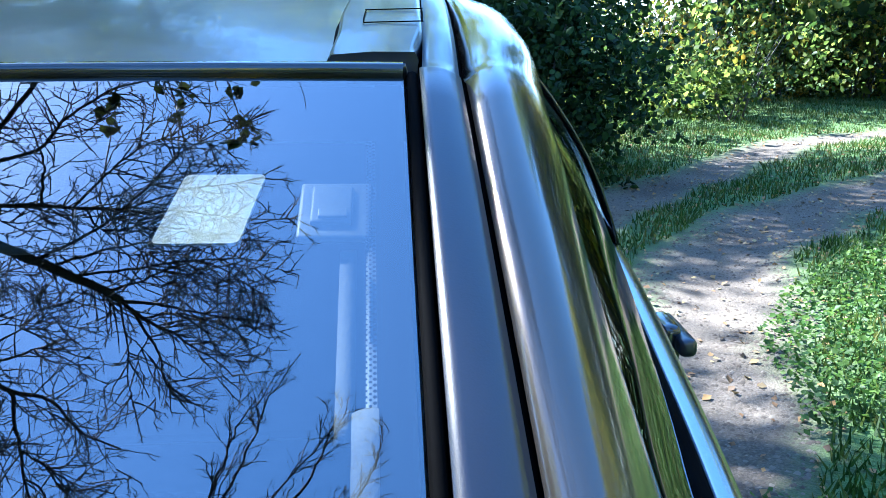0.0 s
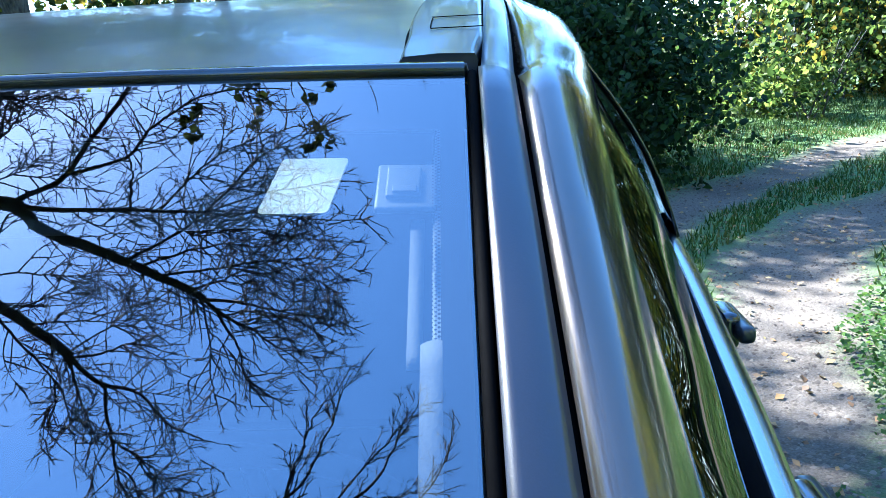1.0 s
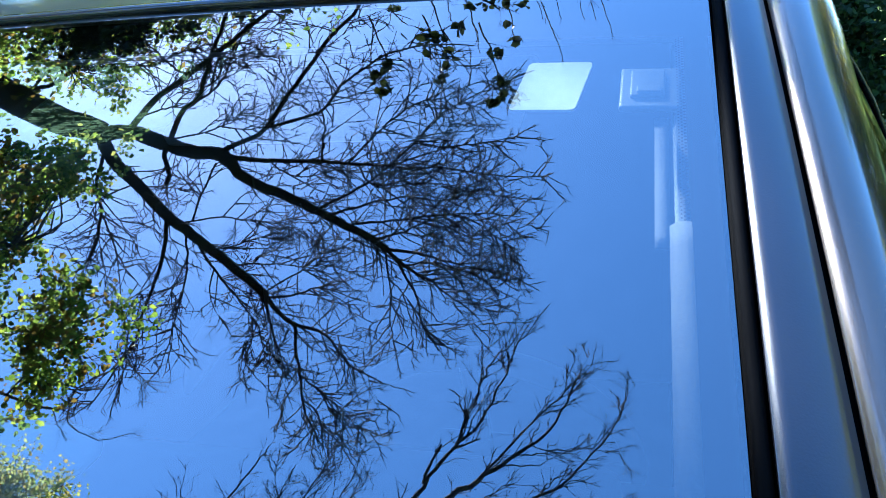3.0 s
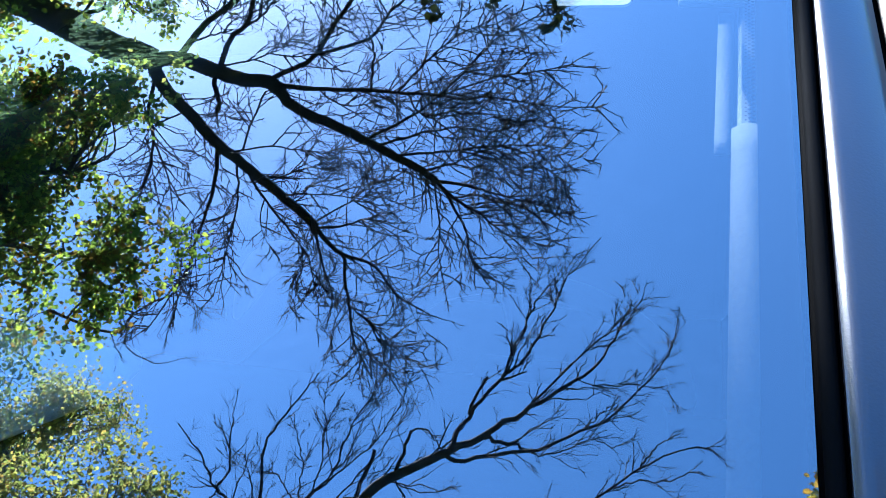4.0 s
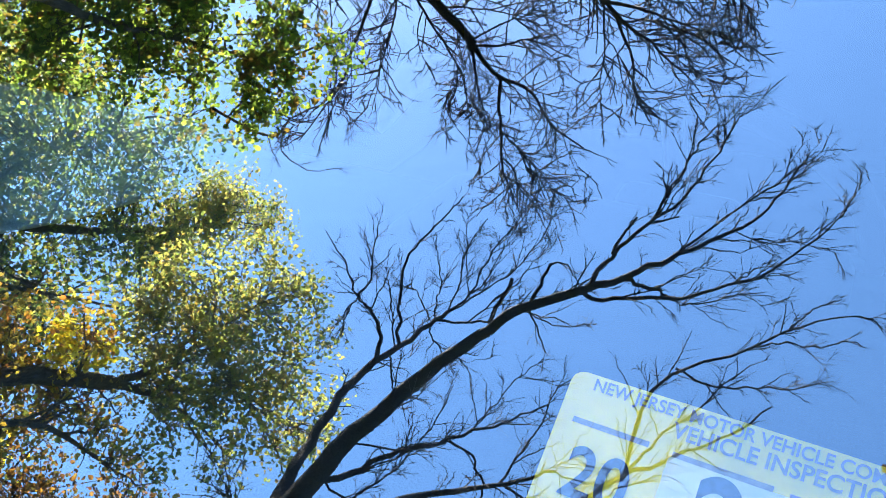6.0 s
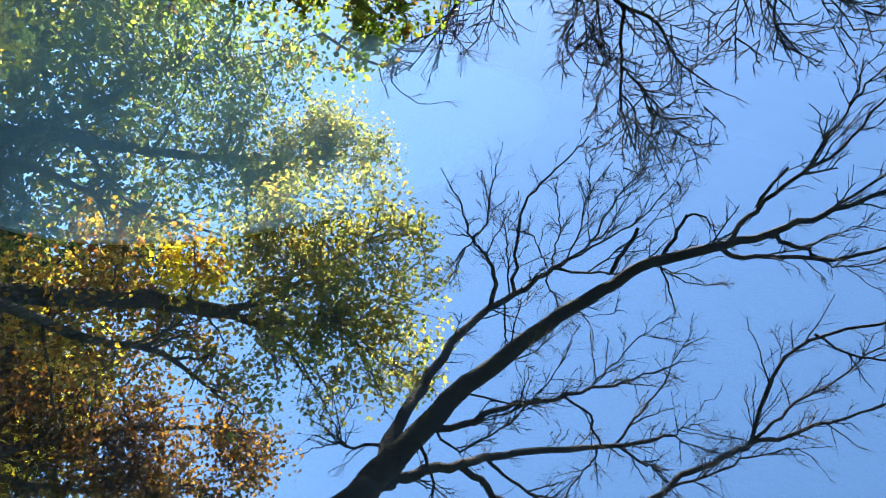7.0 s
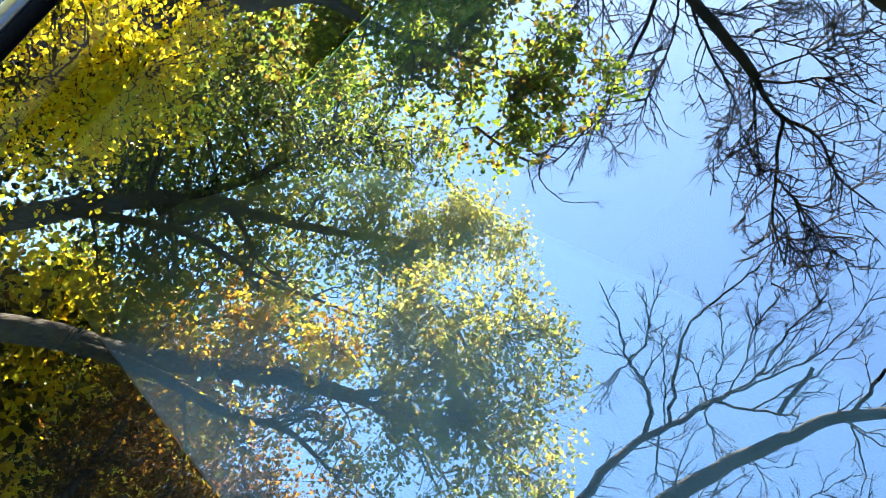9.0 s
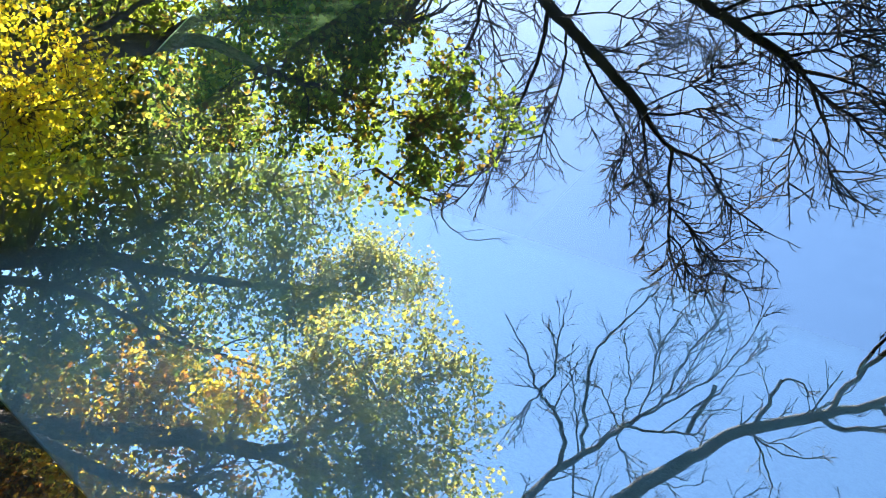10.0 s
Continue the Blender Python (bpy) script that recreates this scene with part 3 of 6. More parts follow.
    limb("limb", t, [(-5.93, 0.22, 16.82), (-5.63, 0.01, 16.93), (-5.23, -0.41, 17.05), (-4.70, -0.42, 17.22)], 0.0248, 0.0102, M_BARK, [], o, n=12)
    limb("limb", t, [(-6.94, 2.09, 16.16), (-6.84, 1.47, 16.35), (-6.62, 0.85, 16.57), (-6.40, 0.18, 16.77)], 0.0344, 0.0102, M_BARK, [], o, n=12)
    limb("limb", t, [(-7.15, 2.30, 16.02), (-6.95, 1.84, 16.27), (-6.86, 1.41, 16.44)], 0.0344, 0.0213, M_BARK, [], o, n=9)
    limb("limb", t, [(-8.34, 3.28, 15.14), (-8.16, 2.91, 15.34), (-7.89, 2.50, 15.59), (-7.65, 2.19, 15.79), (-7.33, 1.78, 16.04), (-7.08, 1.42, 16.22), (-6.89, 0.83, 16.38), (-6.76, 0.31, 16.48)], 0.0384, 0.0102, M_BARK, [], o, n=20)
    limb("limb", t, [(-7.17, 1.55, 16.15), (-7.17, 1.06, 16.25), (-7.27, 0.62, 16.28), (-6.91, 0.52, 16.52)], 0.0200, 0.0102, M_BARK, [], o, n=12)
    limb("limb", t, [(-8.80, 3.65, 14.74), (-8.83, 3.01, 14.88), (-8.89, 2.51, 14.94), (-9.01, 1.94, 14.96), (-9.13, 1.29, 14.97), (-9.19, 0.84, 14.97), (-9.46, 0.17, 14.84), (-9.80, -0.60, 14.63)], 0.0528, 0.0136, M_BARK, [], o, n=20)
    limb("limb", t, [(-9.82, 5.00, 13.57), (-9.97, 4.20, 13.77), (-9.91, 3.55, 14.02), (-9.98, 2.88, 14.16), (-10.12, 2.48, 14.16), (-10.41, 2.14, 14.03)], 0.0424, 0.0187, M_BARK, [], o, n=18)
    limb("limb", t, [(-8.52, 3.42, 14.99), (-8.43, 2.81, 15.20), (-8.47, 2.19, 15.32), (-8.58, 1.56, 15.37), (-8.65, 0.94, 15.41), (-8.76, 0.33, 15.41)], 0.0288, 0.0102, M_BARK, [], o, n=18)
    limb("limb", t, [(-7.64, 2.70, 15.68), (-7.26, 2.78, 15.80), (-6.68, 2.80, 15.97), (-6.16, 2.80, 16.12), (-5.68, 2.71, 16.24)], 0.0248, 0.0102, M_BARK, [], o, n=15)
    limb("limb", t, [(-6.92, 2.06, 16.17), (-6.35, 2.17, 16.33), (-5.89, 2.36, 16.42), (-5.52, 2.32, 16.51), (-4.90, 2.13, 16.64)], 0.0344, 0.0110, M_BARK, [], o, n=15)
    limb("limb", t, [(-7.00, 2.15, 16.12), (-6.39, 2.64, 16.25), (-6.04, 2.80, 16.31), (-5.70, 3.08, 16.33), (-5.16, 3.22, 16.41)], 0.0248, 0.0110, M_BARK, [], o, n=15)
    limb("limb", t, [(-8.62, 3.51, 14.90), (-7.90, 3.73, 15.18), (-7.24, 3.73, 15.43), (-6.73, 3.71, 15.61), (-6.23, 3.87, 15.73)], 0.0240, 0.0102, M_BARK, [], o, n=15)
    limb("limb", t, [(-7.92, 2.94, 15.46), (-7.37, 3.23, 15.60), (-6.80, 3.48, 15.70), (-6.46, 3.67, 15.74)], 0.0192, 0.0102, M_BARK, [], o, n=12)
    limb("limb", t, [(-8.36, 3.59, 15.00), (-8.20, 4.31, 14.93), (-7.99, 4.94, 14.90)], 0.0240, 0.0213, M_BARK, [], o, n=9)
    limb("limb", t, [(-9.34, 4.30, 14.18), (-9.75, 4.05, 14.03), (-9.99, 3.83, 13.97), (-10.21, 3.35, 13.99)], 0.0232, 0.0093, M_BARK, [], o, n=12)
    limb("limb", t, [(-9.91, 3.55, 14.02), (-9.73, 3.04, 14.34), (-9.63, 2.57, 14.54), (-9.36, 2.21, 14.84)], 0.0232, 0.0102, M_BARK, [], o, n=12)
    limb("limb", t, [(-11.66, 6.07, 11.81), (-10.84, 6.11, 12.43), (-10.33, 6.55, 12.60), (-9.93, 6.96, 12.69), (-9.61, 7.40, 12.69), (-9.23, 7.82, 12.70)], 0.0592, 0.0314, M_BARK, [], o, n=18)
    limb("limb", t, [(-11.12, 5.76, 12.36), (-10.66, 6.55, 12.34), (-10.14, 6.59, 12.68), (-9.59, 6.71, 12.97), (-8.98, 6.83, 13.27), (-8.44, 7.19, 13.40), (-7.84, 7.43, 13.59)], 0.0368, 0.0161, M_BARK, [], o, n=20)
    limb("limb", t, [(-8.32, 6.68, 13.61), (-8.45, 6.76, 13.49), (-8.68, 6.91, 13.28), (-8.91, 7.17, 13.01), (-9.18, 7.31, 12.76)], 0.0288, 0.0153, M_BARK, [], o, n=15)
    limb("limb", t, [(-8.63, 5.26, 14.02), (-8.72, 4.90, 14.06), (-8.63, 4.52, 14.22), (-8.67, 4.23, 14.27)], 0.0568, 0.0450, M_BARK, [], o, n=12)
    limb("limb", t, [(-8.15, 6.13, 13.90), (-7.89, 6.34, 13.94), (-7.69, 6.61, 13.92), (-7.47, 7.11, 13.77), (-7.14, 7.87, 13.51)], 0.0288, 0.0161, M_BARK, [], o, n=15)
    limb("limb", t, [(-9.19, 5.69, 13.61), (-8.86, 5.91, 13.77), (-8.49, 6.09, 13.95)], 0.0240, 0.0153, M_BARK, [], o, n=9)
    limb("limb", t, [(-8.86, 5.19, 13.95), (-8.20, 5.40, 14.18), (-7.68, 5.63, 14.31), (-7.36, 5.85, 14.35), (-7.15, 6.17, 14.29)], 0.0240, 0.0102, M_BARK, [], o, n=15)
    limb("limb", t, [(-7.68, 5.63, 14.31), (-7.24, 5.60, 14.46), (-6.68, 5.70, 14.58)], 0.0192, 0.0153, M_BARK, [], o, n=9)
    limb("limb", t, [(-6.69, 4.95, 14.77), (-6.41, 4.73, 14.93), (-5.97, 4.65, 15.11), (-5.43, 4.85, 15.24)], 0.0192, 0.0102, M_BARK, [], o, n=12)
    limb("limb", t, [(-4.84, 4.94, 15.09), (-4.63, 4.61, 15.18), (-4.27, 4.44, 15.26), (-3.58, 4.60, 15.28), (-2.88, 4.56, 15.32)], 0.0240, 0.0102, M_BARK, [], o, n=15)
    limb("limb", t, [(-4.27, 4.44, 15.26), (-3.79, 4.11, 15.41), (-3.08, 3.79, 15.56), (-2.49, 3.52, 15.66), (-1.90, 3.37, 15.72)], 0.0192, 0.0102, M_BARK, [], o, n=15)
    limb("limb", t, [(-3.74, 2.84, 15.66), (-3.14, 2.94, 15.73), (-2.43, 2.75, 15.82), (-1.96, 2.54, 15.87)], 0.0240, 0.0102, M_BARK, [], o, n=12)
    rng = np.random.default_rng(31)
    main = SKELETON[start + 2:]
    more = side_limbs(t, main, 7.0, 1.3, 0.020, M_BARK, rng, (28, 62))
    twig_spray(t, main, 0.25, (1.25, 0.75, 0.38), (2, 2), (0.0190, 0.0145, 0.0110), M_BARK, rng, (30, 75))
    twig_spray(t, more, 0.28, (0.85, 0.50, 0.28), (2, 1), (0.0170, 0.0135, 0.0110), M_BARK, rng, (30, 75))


def leaning_tree():
    start = len(SKELETON)
    spurs = [(6, 0.55, 0.009), (5, 0.24, 0.0055)]
    b = base_of((-3.9, -5.1, 0), 0)
    t = thing("leaning_tree", (b[0], b[1], 0), "leaning leafless tree with pale sunlit branches", "tree")
    o = (0.25, 0.25, 0.5)
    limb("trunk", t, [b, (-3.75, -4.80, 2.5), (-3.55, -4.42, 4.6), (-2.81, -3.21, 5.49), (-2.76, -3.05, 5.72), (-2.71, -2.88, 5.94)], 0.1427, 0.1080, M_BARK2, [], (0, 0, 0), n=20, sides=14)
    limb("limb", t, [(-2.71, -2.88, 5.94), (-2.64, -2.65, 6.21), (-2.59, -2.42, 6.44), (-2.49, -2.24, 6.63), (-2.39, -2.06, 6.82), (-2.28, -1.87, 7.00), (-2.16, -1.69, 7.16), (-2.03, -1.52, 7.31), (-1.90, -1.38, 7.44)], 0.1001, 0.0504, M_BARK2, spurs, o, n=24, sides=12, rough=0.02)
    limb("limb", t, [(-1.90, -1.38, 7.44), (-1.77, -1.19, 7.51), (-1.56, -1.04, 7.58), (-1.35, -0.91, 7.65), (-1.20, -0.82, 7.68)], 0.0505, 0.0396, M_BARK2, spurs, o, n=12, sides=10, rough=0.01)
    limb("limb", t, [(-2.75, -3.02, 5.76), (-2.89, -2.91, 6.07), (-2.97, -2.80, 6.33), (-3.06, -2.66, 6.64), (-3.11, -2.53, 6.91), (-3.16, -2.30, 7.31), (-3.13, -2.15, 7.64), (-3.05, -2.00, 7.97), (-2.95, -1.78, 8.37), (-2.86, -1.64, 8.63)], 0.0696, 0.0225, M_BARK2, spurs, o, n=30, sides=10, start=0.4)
    limb("limb", t, [(-1.20, -0.82, 7.68), (-1.15, -0.65, 7.83), (-1.08, -0.46, 7.98), (-1.00, -0.29, 8.12), (-0.90, -0.16, 8.24), (-0.80, -0.03, 8.35), (-0.68, 0.18, 8.51), (-0.60, 0.42, 8.65), (-0.54, 0.62, 8.76), (-0.49, 0.89, 8.87), (-0.36, 1.14, 9.01), (-0.19, 1.43, 9.15)], 0.0252, 0.0045, M_BARK2, spurs, o, n=26)
    limb("limb", t, [(-0.90, -0.16, 8.24), (-0.86, -0.01, 8.33), (-0.80, 0.26, 8.47), (-0.75, 0.52, 8.59), (-0.65, 0.76, 8.71), (-0.51, 0.96, 8.83), (-0.40, 1.21, 8.93)], 0.0157, 0.0045, M_BARK2, spurs, o, n=18)
    limb("limb", t, [(-1.20, -0.82, 7.68), (-0.96, -0.68, 7.91), (-0.82, -0.55, 8.06), (-0.64, -0.41, 8.23), (-0.45, -0.27, 8.39), (-0.25, -0.12, 8.54), (-0.07, 0.08, 8.69), (0.05, 0.32, 8.83), (0.14, 0.53, 8.94), (0.24, 0.69, 9.02)], 0.0365, 0.0045, M_BARK2, spurs, o, n=26)
    limb("limb", t, [(-0.60, -0.39, 8.26), (-0.43, -0.13, 8.39), (-0.25, 0.09, 8.51), (-0.04, 0.35, 8.63), (0.11, 0.52, 8.70), (0.30, 0.78, 8.79)], 0.0130, 0.0045, M_BARK2, spurs, o, n=16)
    limb("limb", t, [(-1.22, -0.84, 7.68), (-1.10, -0.89, 7.74), (-0.91, -0.85, 7.87), (-0.57, -0.77, 8.07), (-0.40, -0.71, 8.17), (-0.20, -0.59, 8.30), (0.04, -0.46, 8.43), (0.22, -0.26, 8.56), (0.40, -0.07, 8.67), (0.53, 0.15, 8.77), (0.62, 0.32, 8.85), (0.65, 0.57, 8.93)], 0.0235, 0.0045, M_BARK2, spurs, o, n=26)
    limb("limb", t, [(-0.96, -0.68, 7.91), (-0.73, -0.71, 8.06), (-0.52, -0.76, 8.18)], 0.0235, 0.0135, M_BARK2, [], o, n=10)
    limb("limb", t, [(-0.57, -0.77, 8.07), (-0.34, -0.76, 8.17), (-0.09, -0.65, 8.28), (0.12, -0.50, 8.39)], 0.0087, 0.0036, M_BARK2, spurs, o, n=12)
    limb("limb", t, [(-0.05, -0.51, 8.38), (0.07, -0.46, 8.40), (0.17, -0.42, 8.41)], 0.0104, 0.0063, M_BARK2, [], o, n=6)
    limb("limb", t, [(-0.22, -0.08, 8.57), (-0.01, -0.12, 8.58), (0.22, -0.08, 8.59), (0.39, -0.04, 8.60)], 0.0061, 0.0036, M_BARK2, spurs, o, n=8)
    limb("limb", t, [(-0.90, -0.16, 8.24), (-0.77, -0.10, 8.27), (-0.67, -0.05, 8.29)], 0.0113, 0.0063, M_BARK2, [], o, n=6)
    limb("broken_stub", t, [(-1.10, -0.49, 7.95), (-1.05, -0.29, 7.99), (-0.98, -0.12, 8.02)], 0.0174, 0.0108, M_BARK2, [], o, n=6)
    limb("limb", t, [(-3.13, -2.15, 7.64), (-3.14, -2.00, 7.77), (-3.25, -1.80, 7.90), (-3.37, -1.72, 7.92), (-3.50, -1.64, 7.94), (-3.62, -1.58, 7.95), (-3.80, -1.42, 8.00), (-3.96, -1.24, 8.05), (-4.24, -1.02, 8.08)], 0.0278, 0.0054, M_BARK2, spurs, o, n=22)
    limb("limb", t, [(-3.62, -1.58, 7.95), (-3.58, -1.41, 8.08), (-3.66, -1.15, 8.18), (-3.73, -0.87, 8.29)], 0.0148, 0.0054, M_BARK2, spurs, o, n=12)
    limb("limb", t, [(-3.60, -1.59, 7.95), (-3.65, -1.69, 7.89), (-3.67, -1.79, 7.85), (-3.64, -1.94, 7.81)], 0.0096, 0.0054, M_BARK2, spurs, o, n=8)
    limb("limb", t, [(-3.04, -1.98, 8.01), (-3.15, -1.79, 8.10), (-3.29, -1.50, 8.25), (-3.37, -1.26, 8.37), (-3.35, -1.04, 8.51), (-3.28, -0.81, 8.68), (-3.19, -0.58, 8.86), (-3.12, -0.40, 8.98)], 0.0209, 0.0072, M_BARK2, [], o, n=20)
    limb("limb", t, [(-2.86, -1.64, 8.63), (-2.90, -1.30, 8.88), (-2.98, -1.03, 9.05), (-2.97, -0.82, 9.20), (-2.93, -0.63, 9.35)], 0.0096, 0.0054, M_BARK2, spurs, o, n=14)
    limb("limb", t, [(-2.86, -1.64, 8.63), (-2.73, -1.41, 8.87), (-2.72, -1.01, 9.13), (-2.64, -0.75, 9.32), (-2.58, -0.50, 9.48)], 0.0148, 0.0054, M_BARK2, spurs, o, n=14)
    limb("limb", t, [(-2.86, -1.64, 8.63), (-2.67, -1.43, 8.87), (-2.50, -1.24, 9.07), (-2.37, -1.02, 9.24), (-2.27, -0.70, 9.44), (-2.22, -0.38, 9.59)], 0.0122, 0.0045, M_BARK2, spurs, o, n=14)
    limb("limb", t, [(-2.92, -1.73, 8.47), (-3.02, -1.51, 8.66), (-3.15, -1.26, 8.84), (-3.36, -0.97, 9.01)], 0.0096, 0.0054, M_BARK2, spurs, o, n=14)
    limb("limb", t, [(-2.72, -1.49, 8.81), (-2.90, -1.19, 9.00), (-3.09, -0.83, 9.22), (-3.19, -0.61, 9.33)], 0.0070, 0.0036, M_BARK2, spurs, o, n=14)
    limb("limb", t, [(-2.73, -1.41, 8.87), (-2.67, -1.21, 9.09), (-2.67, -0.88, 9.36), (-2.68, -0.59, 9.56)], 0.0096, 0.0036, M_BARK2, spurs, o, n=14)
    limb("limb", t, [(-2.93, -1.75, 8.42), (-3.18, -1.62, 8.61), (-3.38, -1.52, 8.74), (-3.54, -1.55, 8.78)], 0.0096, 0.0054, M_BARK2, spurs, o, n=14)
    limb("limb", t, [(-3.05, -2.01, 7.94), (-3.24, -1.77, 8.14), (-3.47, -1.51, 8.33), (-3.62, -1.33, 8.45)], 0.0096, 0.0054, M_BARK2, spurs, o, n=14)
    limb("limb", t, [(-3.07, -2.04, 7.88), (-3.04, -2.40, 8.01), (-2.96, -2.57, 8.14), (-2.88, -2.55, 8.34)], 0.0113, 0.0072, M_BARK2, spurs, o, n=14)
    limb("limb", t, [(-2.95, -1.78, 8.37), (-2.88, -2.06, 8.60), (-2.82, -2.33, 8.80)], 0.0096, 0.0054, M_BARK2, spurs, o, n=14)
    limb("limb", t, [(-2.92, -1.73, 8.47), (-2.65, -1.70, 8.62), (-2.42, -1.64, 8.75), (-2.26, -1.61, 8.83)], 0.0148, 0.0099, M_BARK2, [], o, n=10)
    limb("limb", t, [(-2.61, -1.69, 8.64), (-2.43, -1.40, 8.87), (-2.28, -1.16, 9.05), (-2.19, -0.90, 9.20), (-2.07, -0.69, 9.33)], 0.0096, 0.0036, M_BARK2, spurs, o, n=14)
    limb("broken_stub", t, [(-2.41, -1.64, 8.76), (-2.37, -1.42, 8.83), (-2.32, -1.14, 8.91)], 0.0261, 0.0216, M_BARK2, [], o, n=7)
    limb("broken_stub", t, [(-1.64, -1.09, 7.56), (-1.58, -0.89, 7.62), (-1.55, -0.67, 7.68)], 0.0218, 0.0135, M_BARK2, [], o, n=7)
    limb("broken_stub", t, [(-1.55, -0.69, 7.67), (-1.48, -0.64, 7.70), (-1.40, -0.66, 7.72), (-1.34, -0.73, 7.72)], 0.0104, 0.0063, M_BARK2, [], o, n=8)
    limb("limb", t, [(-1.62, -1.08, 7.56), (-1.47, -1.30, 7.54), (-1.37, -1.43, 7.53)], 0.0096, 0.0054, M_BARK2, [], o, n=7)
    limb("limb", t, [(-1.58, -1.14, 7.56), (-1.34, -1.18, 7.60), (-1.12, -1.10, 7.66)], 0.0078, 0.0036, M_BARK2, [], o, n=8)
    limb("limb", t, [(-2.80, -3.18, 5.53), (-2.72, -3.12, 5.90), (-2.68, -3.10, 6.06), (-2.58, -3.07, 6.31), (-2.46, -3.06, 6.54), (-2.34, -3.03, 6.79), (-2.20, -3.00, 7.02), (-1.89, -2.96, 7.47), (-1.73, -2.92, 7.69), (-1.55, -2.89, 7.89), (-1.39, -2.83, 8.11), (-1.24, -2.78, 8.29)], 0.0609, 0.0135, M_BARK2, spurs, o, n=28, sides=10)
    limb("limb", t, [(-1.62, -2.90, 7.82), (-1.55, -2.65, 8.11), (-1.51, -2.41, 8.36), (-1.50, -2.17, 8.57), (-1.48, -1.90, 8.79)], 0.0148, 0.0045, M_BARK2, spurs, o, n=16)
    limb("limb", t, [(-1.60, -2.90, 7.84), (-1.43, -2.98, 7.92), (-1.28, -3.02, 7.99), (-1.12, -3.12, 8.05)], 0.0148, 0.0090, M_BARK2, spurs, o, n=12)
    limb("limb", t, [(-1.24, -2.78, 8.29), (-1.19, -2.68, 8.34), (-1.05, -2.61, 8.39)], 0.0087, 0.0045, M_BARK2, spurs, o, n=8)
    limb("limb", t, [(-1.24, -2.78, 8.29), (-1.09, -2.81, 8.30), (-0.89, -2.80, 8.33)], 0.0087, 0.0045, M_BARK2, spurs, o, n=8)
    limb("limb", t, [(-1.73, -2.92, 7.69), (-1.72, -3.04, 7.63), (-1.76, -3.20, 7.53), (-1.79, -3.37, 7.42)], 0.0122, 0.0063, M_BARK2, spurs, o, n=10)
    limb("limb", t, [(-2.46, -3.06, 6.54), (-2.32, -3.17, 6.68), (-2.16, -3.33, 6.81), (-1.91, -3.46, 7.04), (-1.58, -3.51, 7.41), (-1.33, -3.43, 7.77), (-1.14, -3.27, 8.13), (-1.09, -3.14, 8.33), (-0.93, -3.03, 8.56), (-0.77, -2.91, 8.80), (-0.68, -2.81, 8.95)], 0.0313, 0.0288, M_BARK2, [], o, n=28)
    limb("limb", t, [(-0.68, -2.81, 8.95), (-0.46, -2.71, 9.15), (-0.25, -2.55, 9.38), (-0.06, -2.45, 9.54), (0.22, -2.24, 9.81), (0.47, -1.96, 10.09)], 0.0261, 0.0090, M_BARK2, spurs, o, n=18)
    limb("limb", t, [(-0.68, -2.81, 8.95), (-0.56, -2.59, 9.20), (-0.43, -2.36, 9.44), (-0.28, -2.22, 9.61), (-0.07, -1.88, 9.93), (0.15, -1.60, 10.19)], 0.0191, 0.0063, M_BARK2, spurs, o, n=18)
    limb("limb", t, [(-0.69, -2.82, 8.94), (-0.72, -2.64, 9.07), (-0.72, -2.34, 9.29), (-0.74, -2.08, 9.45), (-0.78, -1.88, 9.57)], 0.0104, 0.0045, M_BARK2, spurs, o, n=14)
    limb("limb", t, [(-1.13, -3.24, 8.17), (-0.91, -3.08, 8.35), (-0.71, -2.89, 8.53), (-0.54, -2.75, 8.66), (-0.32, -2.63, 8.79), (-0.08, -2.67, 8.84)], 0.0148, 0.0045, M_BARK2, spurs, o, n=14)
    limb("limb", t, [(-2.34, -3.03, 6.79), (-2.14, -3.14, 6.88), (-1.89, -3.25, 6.99), (-1.72, -3.28, 7.09)], 0.0183, 0.0081, M_BARK2, spurs, o, n=12)
    limb("limb", t, [(-2.64, -2.67, 6.19), (-2.49, -2.65, 6.40), (-2.39, -2.58, 6.63), (-2.27, -2.50, 6.86), (-2.12, -2.46, 7.06), (-1.98, -2.40, 7.27), (-1.83, -2.33, 7.48), (-1.68, -2.25, 7.68), (-1.53, -2.16, 7.88), (-1.39, -2.07, 8.05)], 0.0339, 0.0063, M_BARK2, spurs, o, n=24)
    limb("limb", t, [(-1.86, -2.34, 7.44), (-1.84, -2.24, 7.55), (-1.77, -2.07, 7.76), (-1.68, -1.84, 8.00), (-1.57, -1.67, 8.20)], 0.0104, 0.0036, M_BARK2, spurs, o, n=14)
    limb("limb", t, [(-1.99, -2.41, 7.25), (-1.75, -2.49, 7.29), (-1.64, -2.61, 7.26), (-1.57, -2.67, 7.25)], 0.0122, 0.0099, M_BARK2, [], o, n=10)
    limb("limb", t, [(-2.59, -2.66, 6.26), (-2.43, -2.62, 6.46), (-2.21, -2.49, 6.75), (-2.11, -2.36, 6.93), (-2.06, -2.13, 7.14), (-2.07, -1.92, 7.31)], 0.0113, 0.0045, M_BARK2, spurs, o, n=14)
    limb("limb", t, [(-2.60, -2.66, 6.24), (-2.39, -2.80, 6.31), (-2.28, -2.68, 6.50), (-2.16, -2.54, 6.68), (-2.07, -2.35, 6.88)], 0.0113, 0.0063, M_BARK2, spurs, o, n=12)
    limb("limb", t, [(-2.57, -2.39, 6.47), (-2.26, -2.40, 6.60), (-2.01, -2.31, 6.75)], 0.0096, 0.0081, M_BARK2, [], o, n=8)
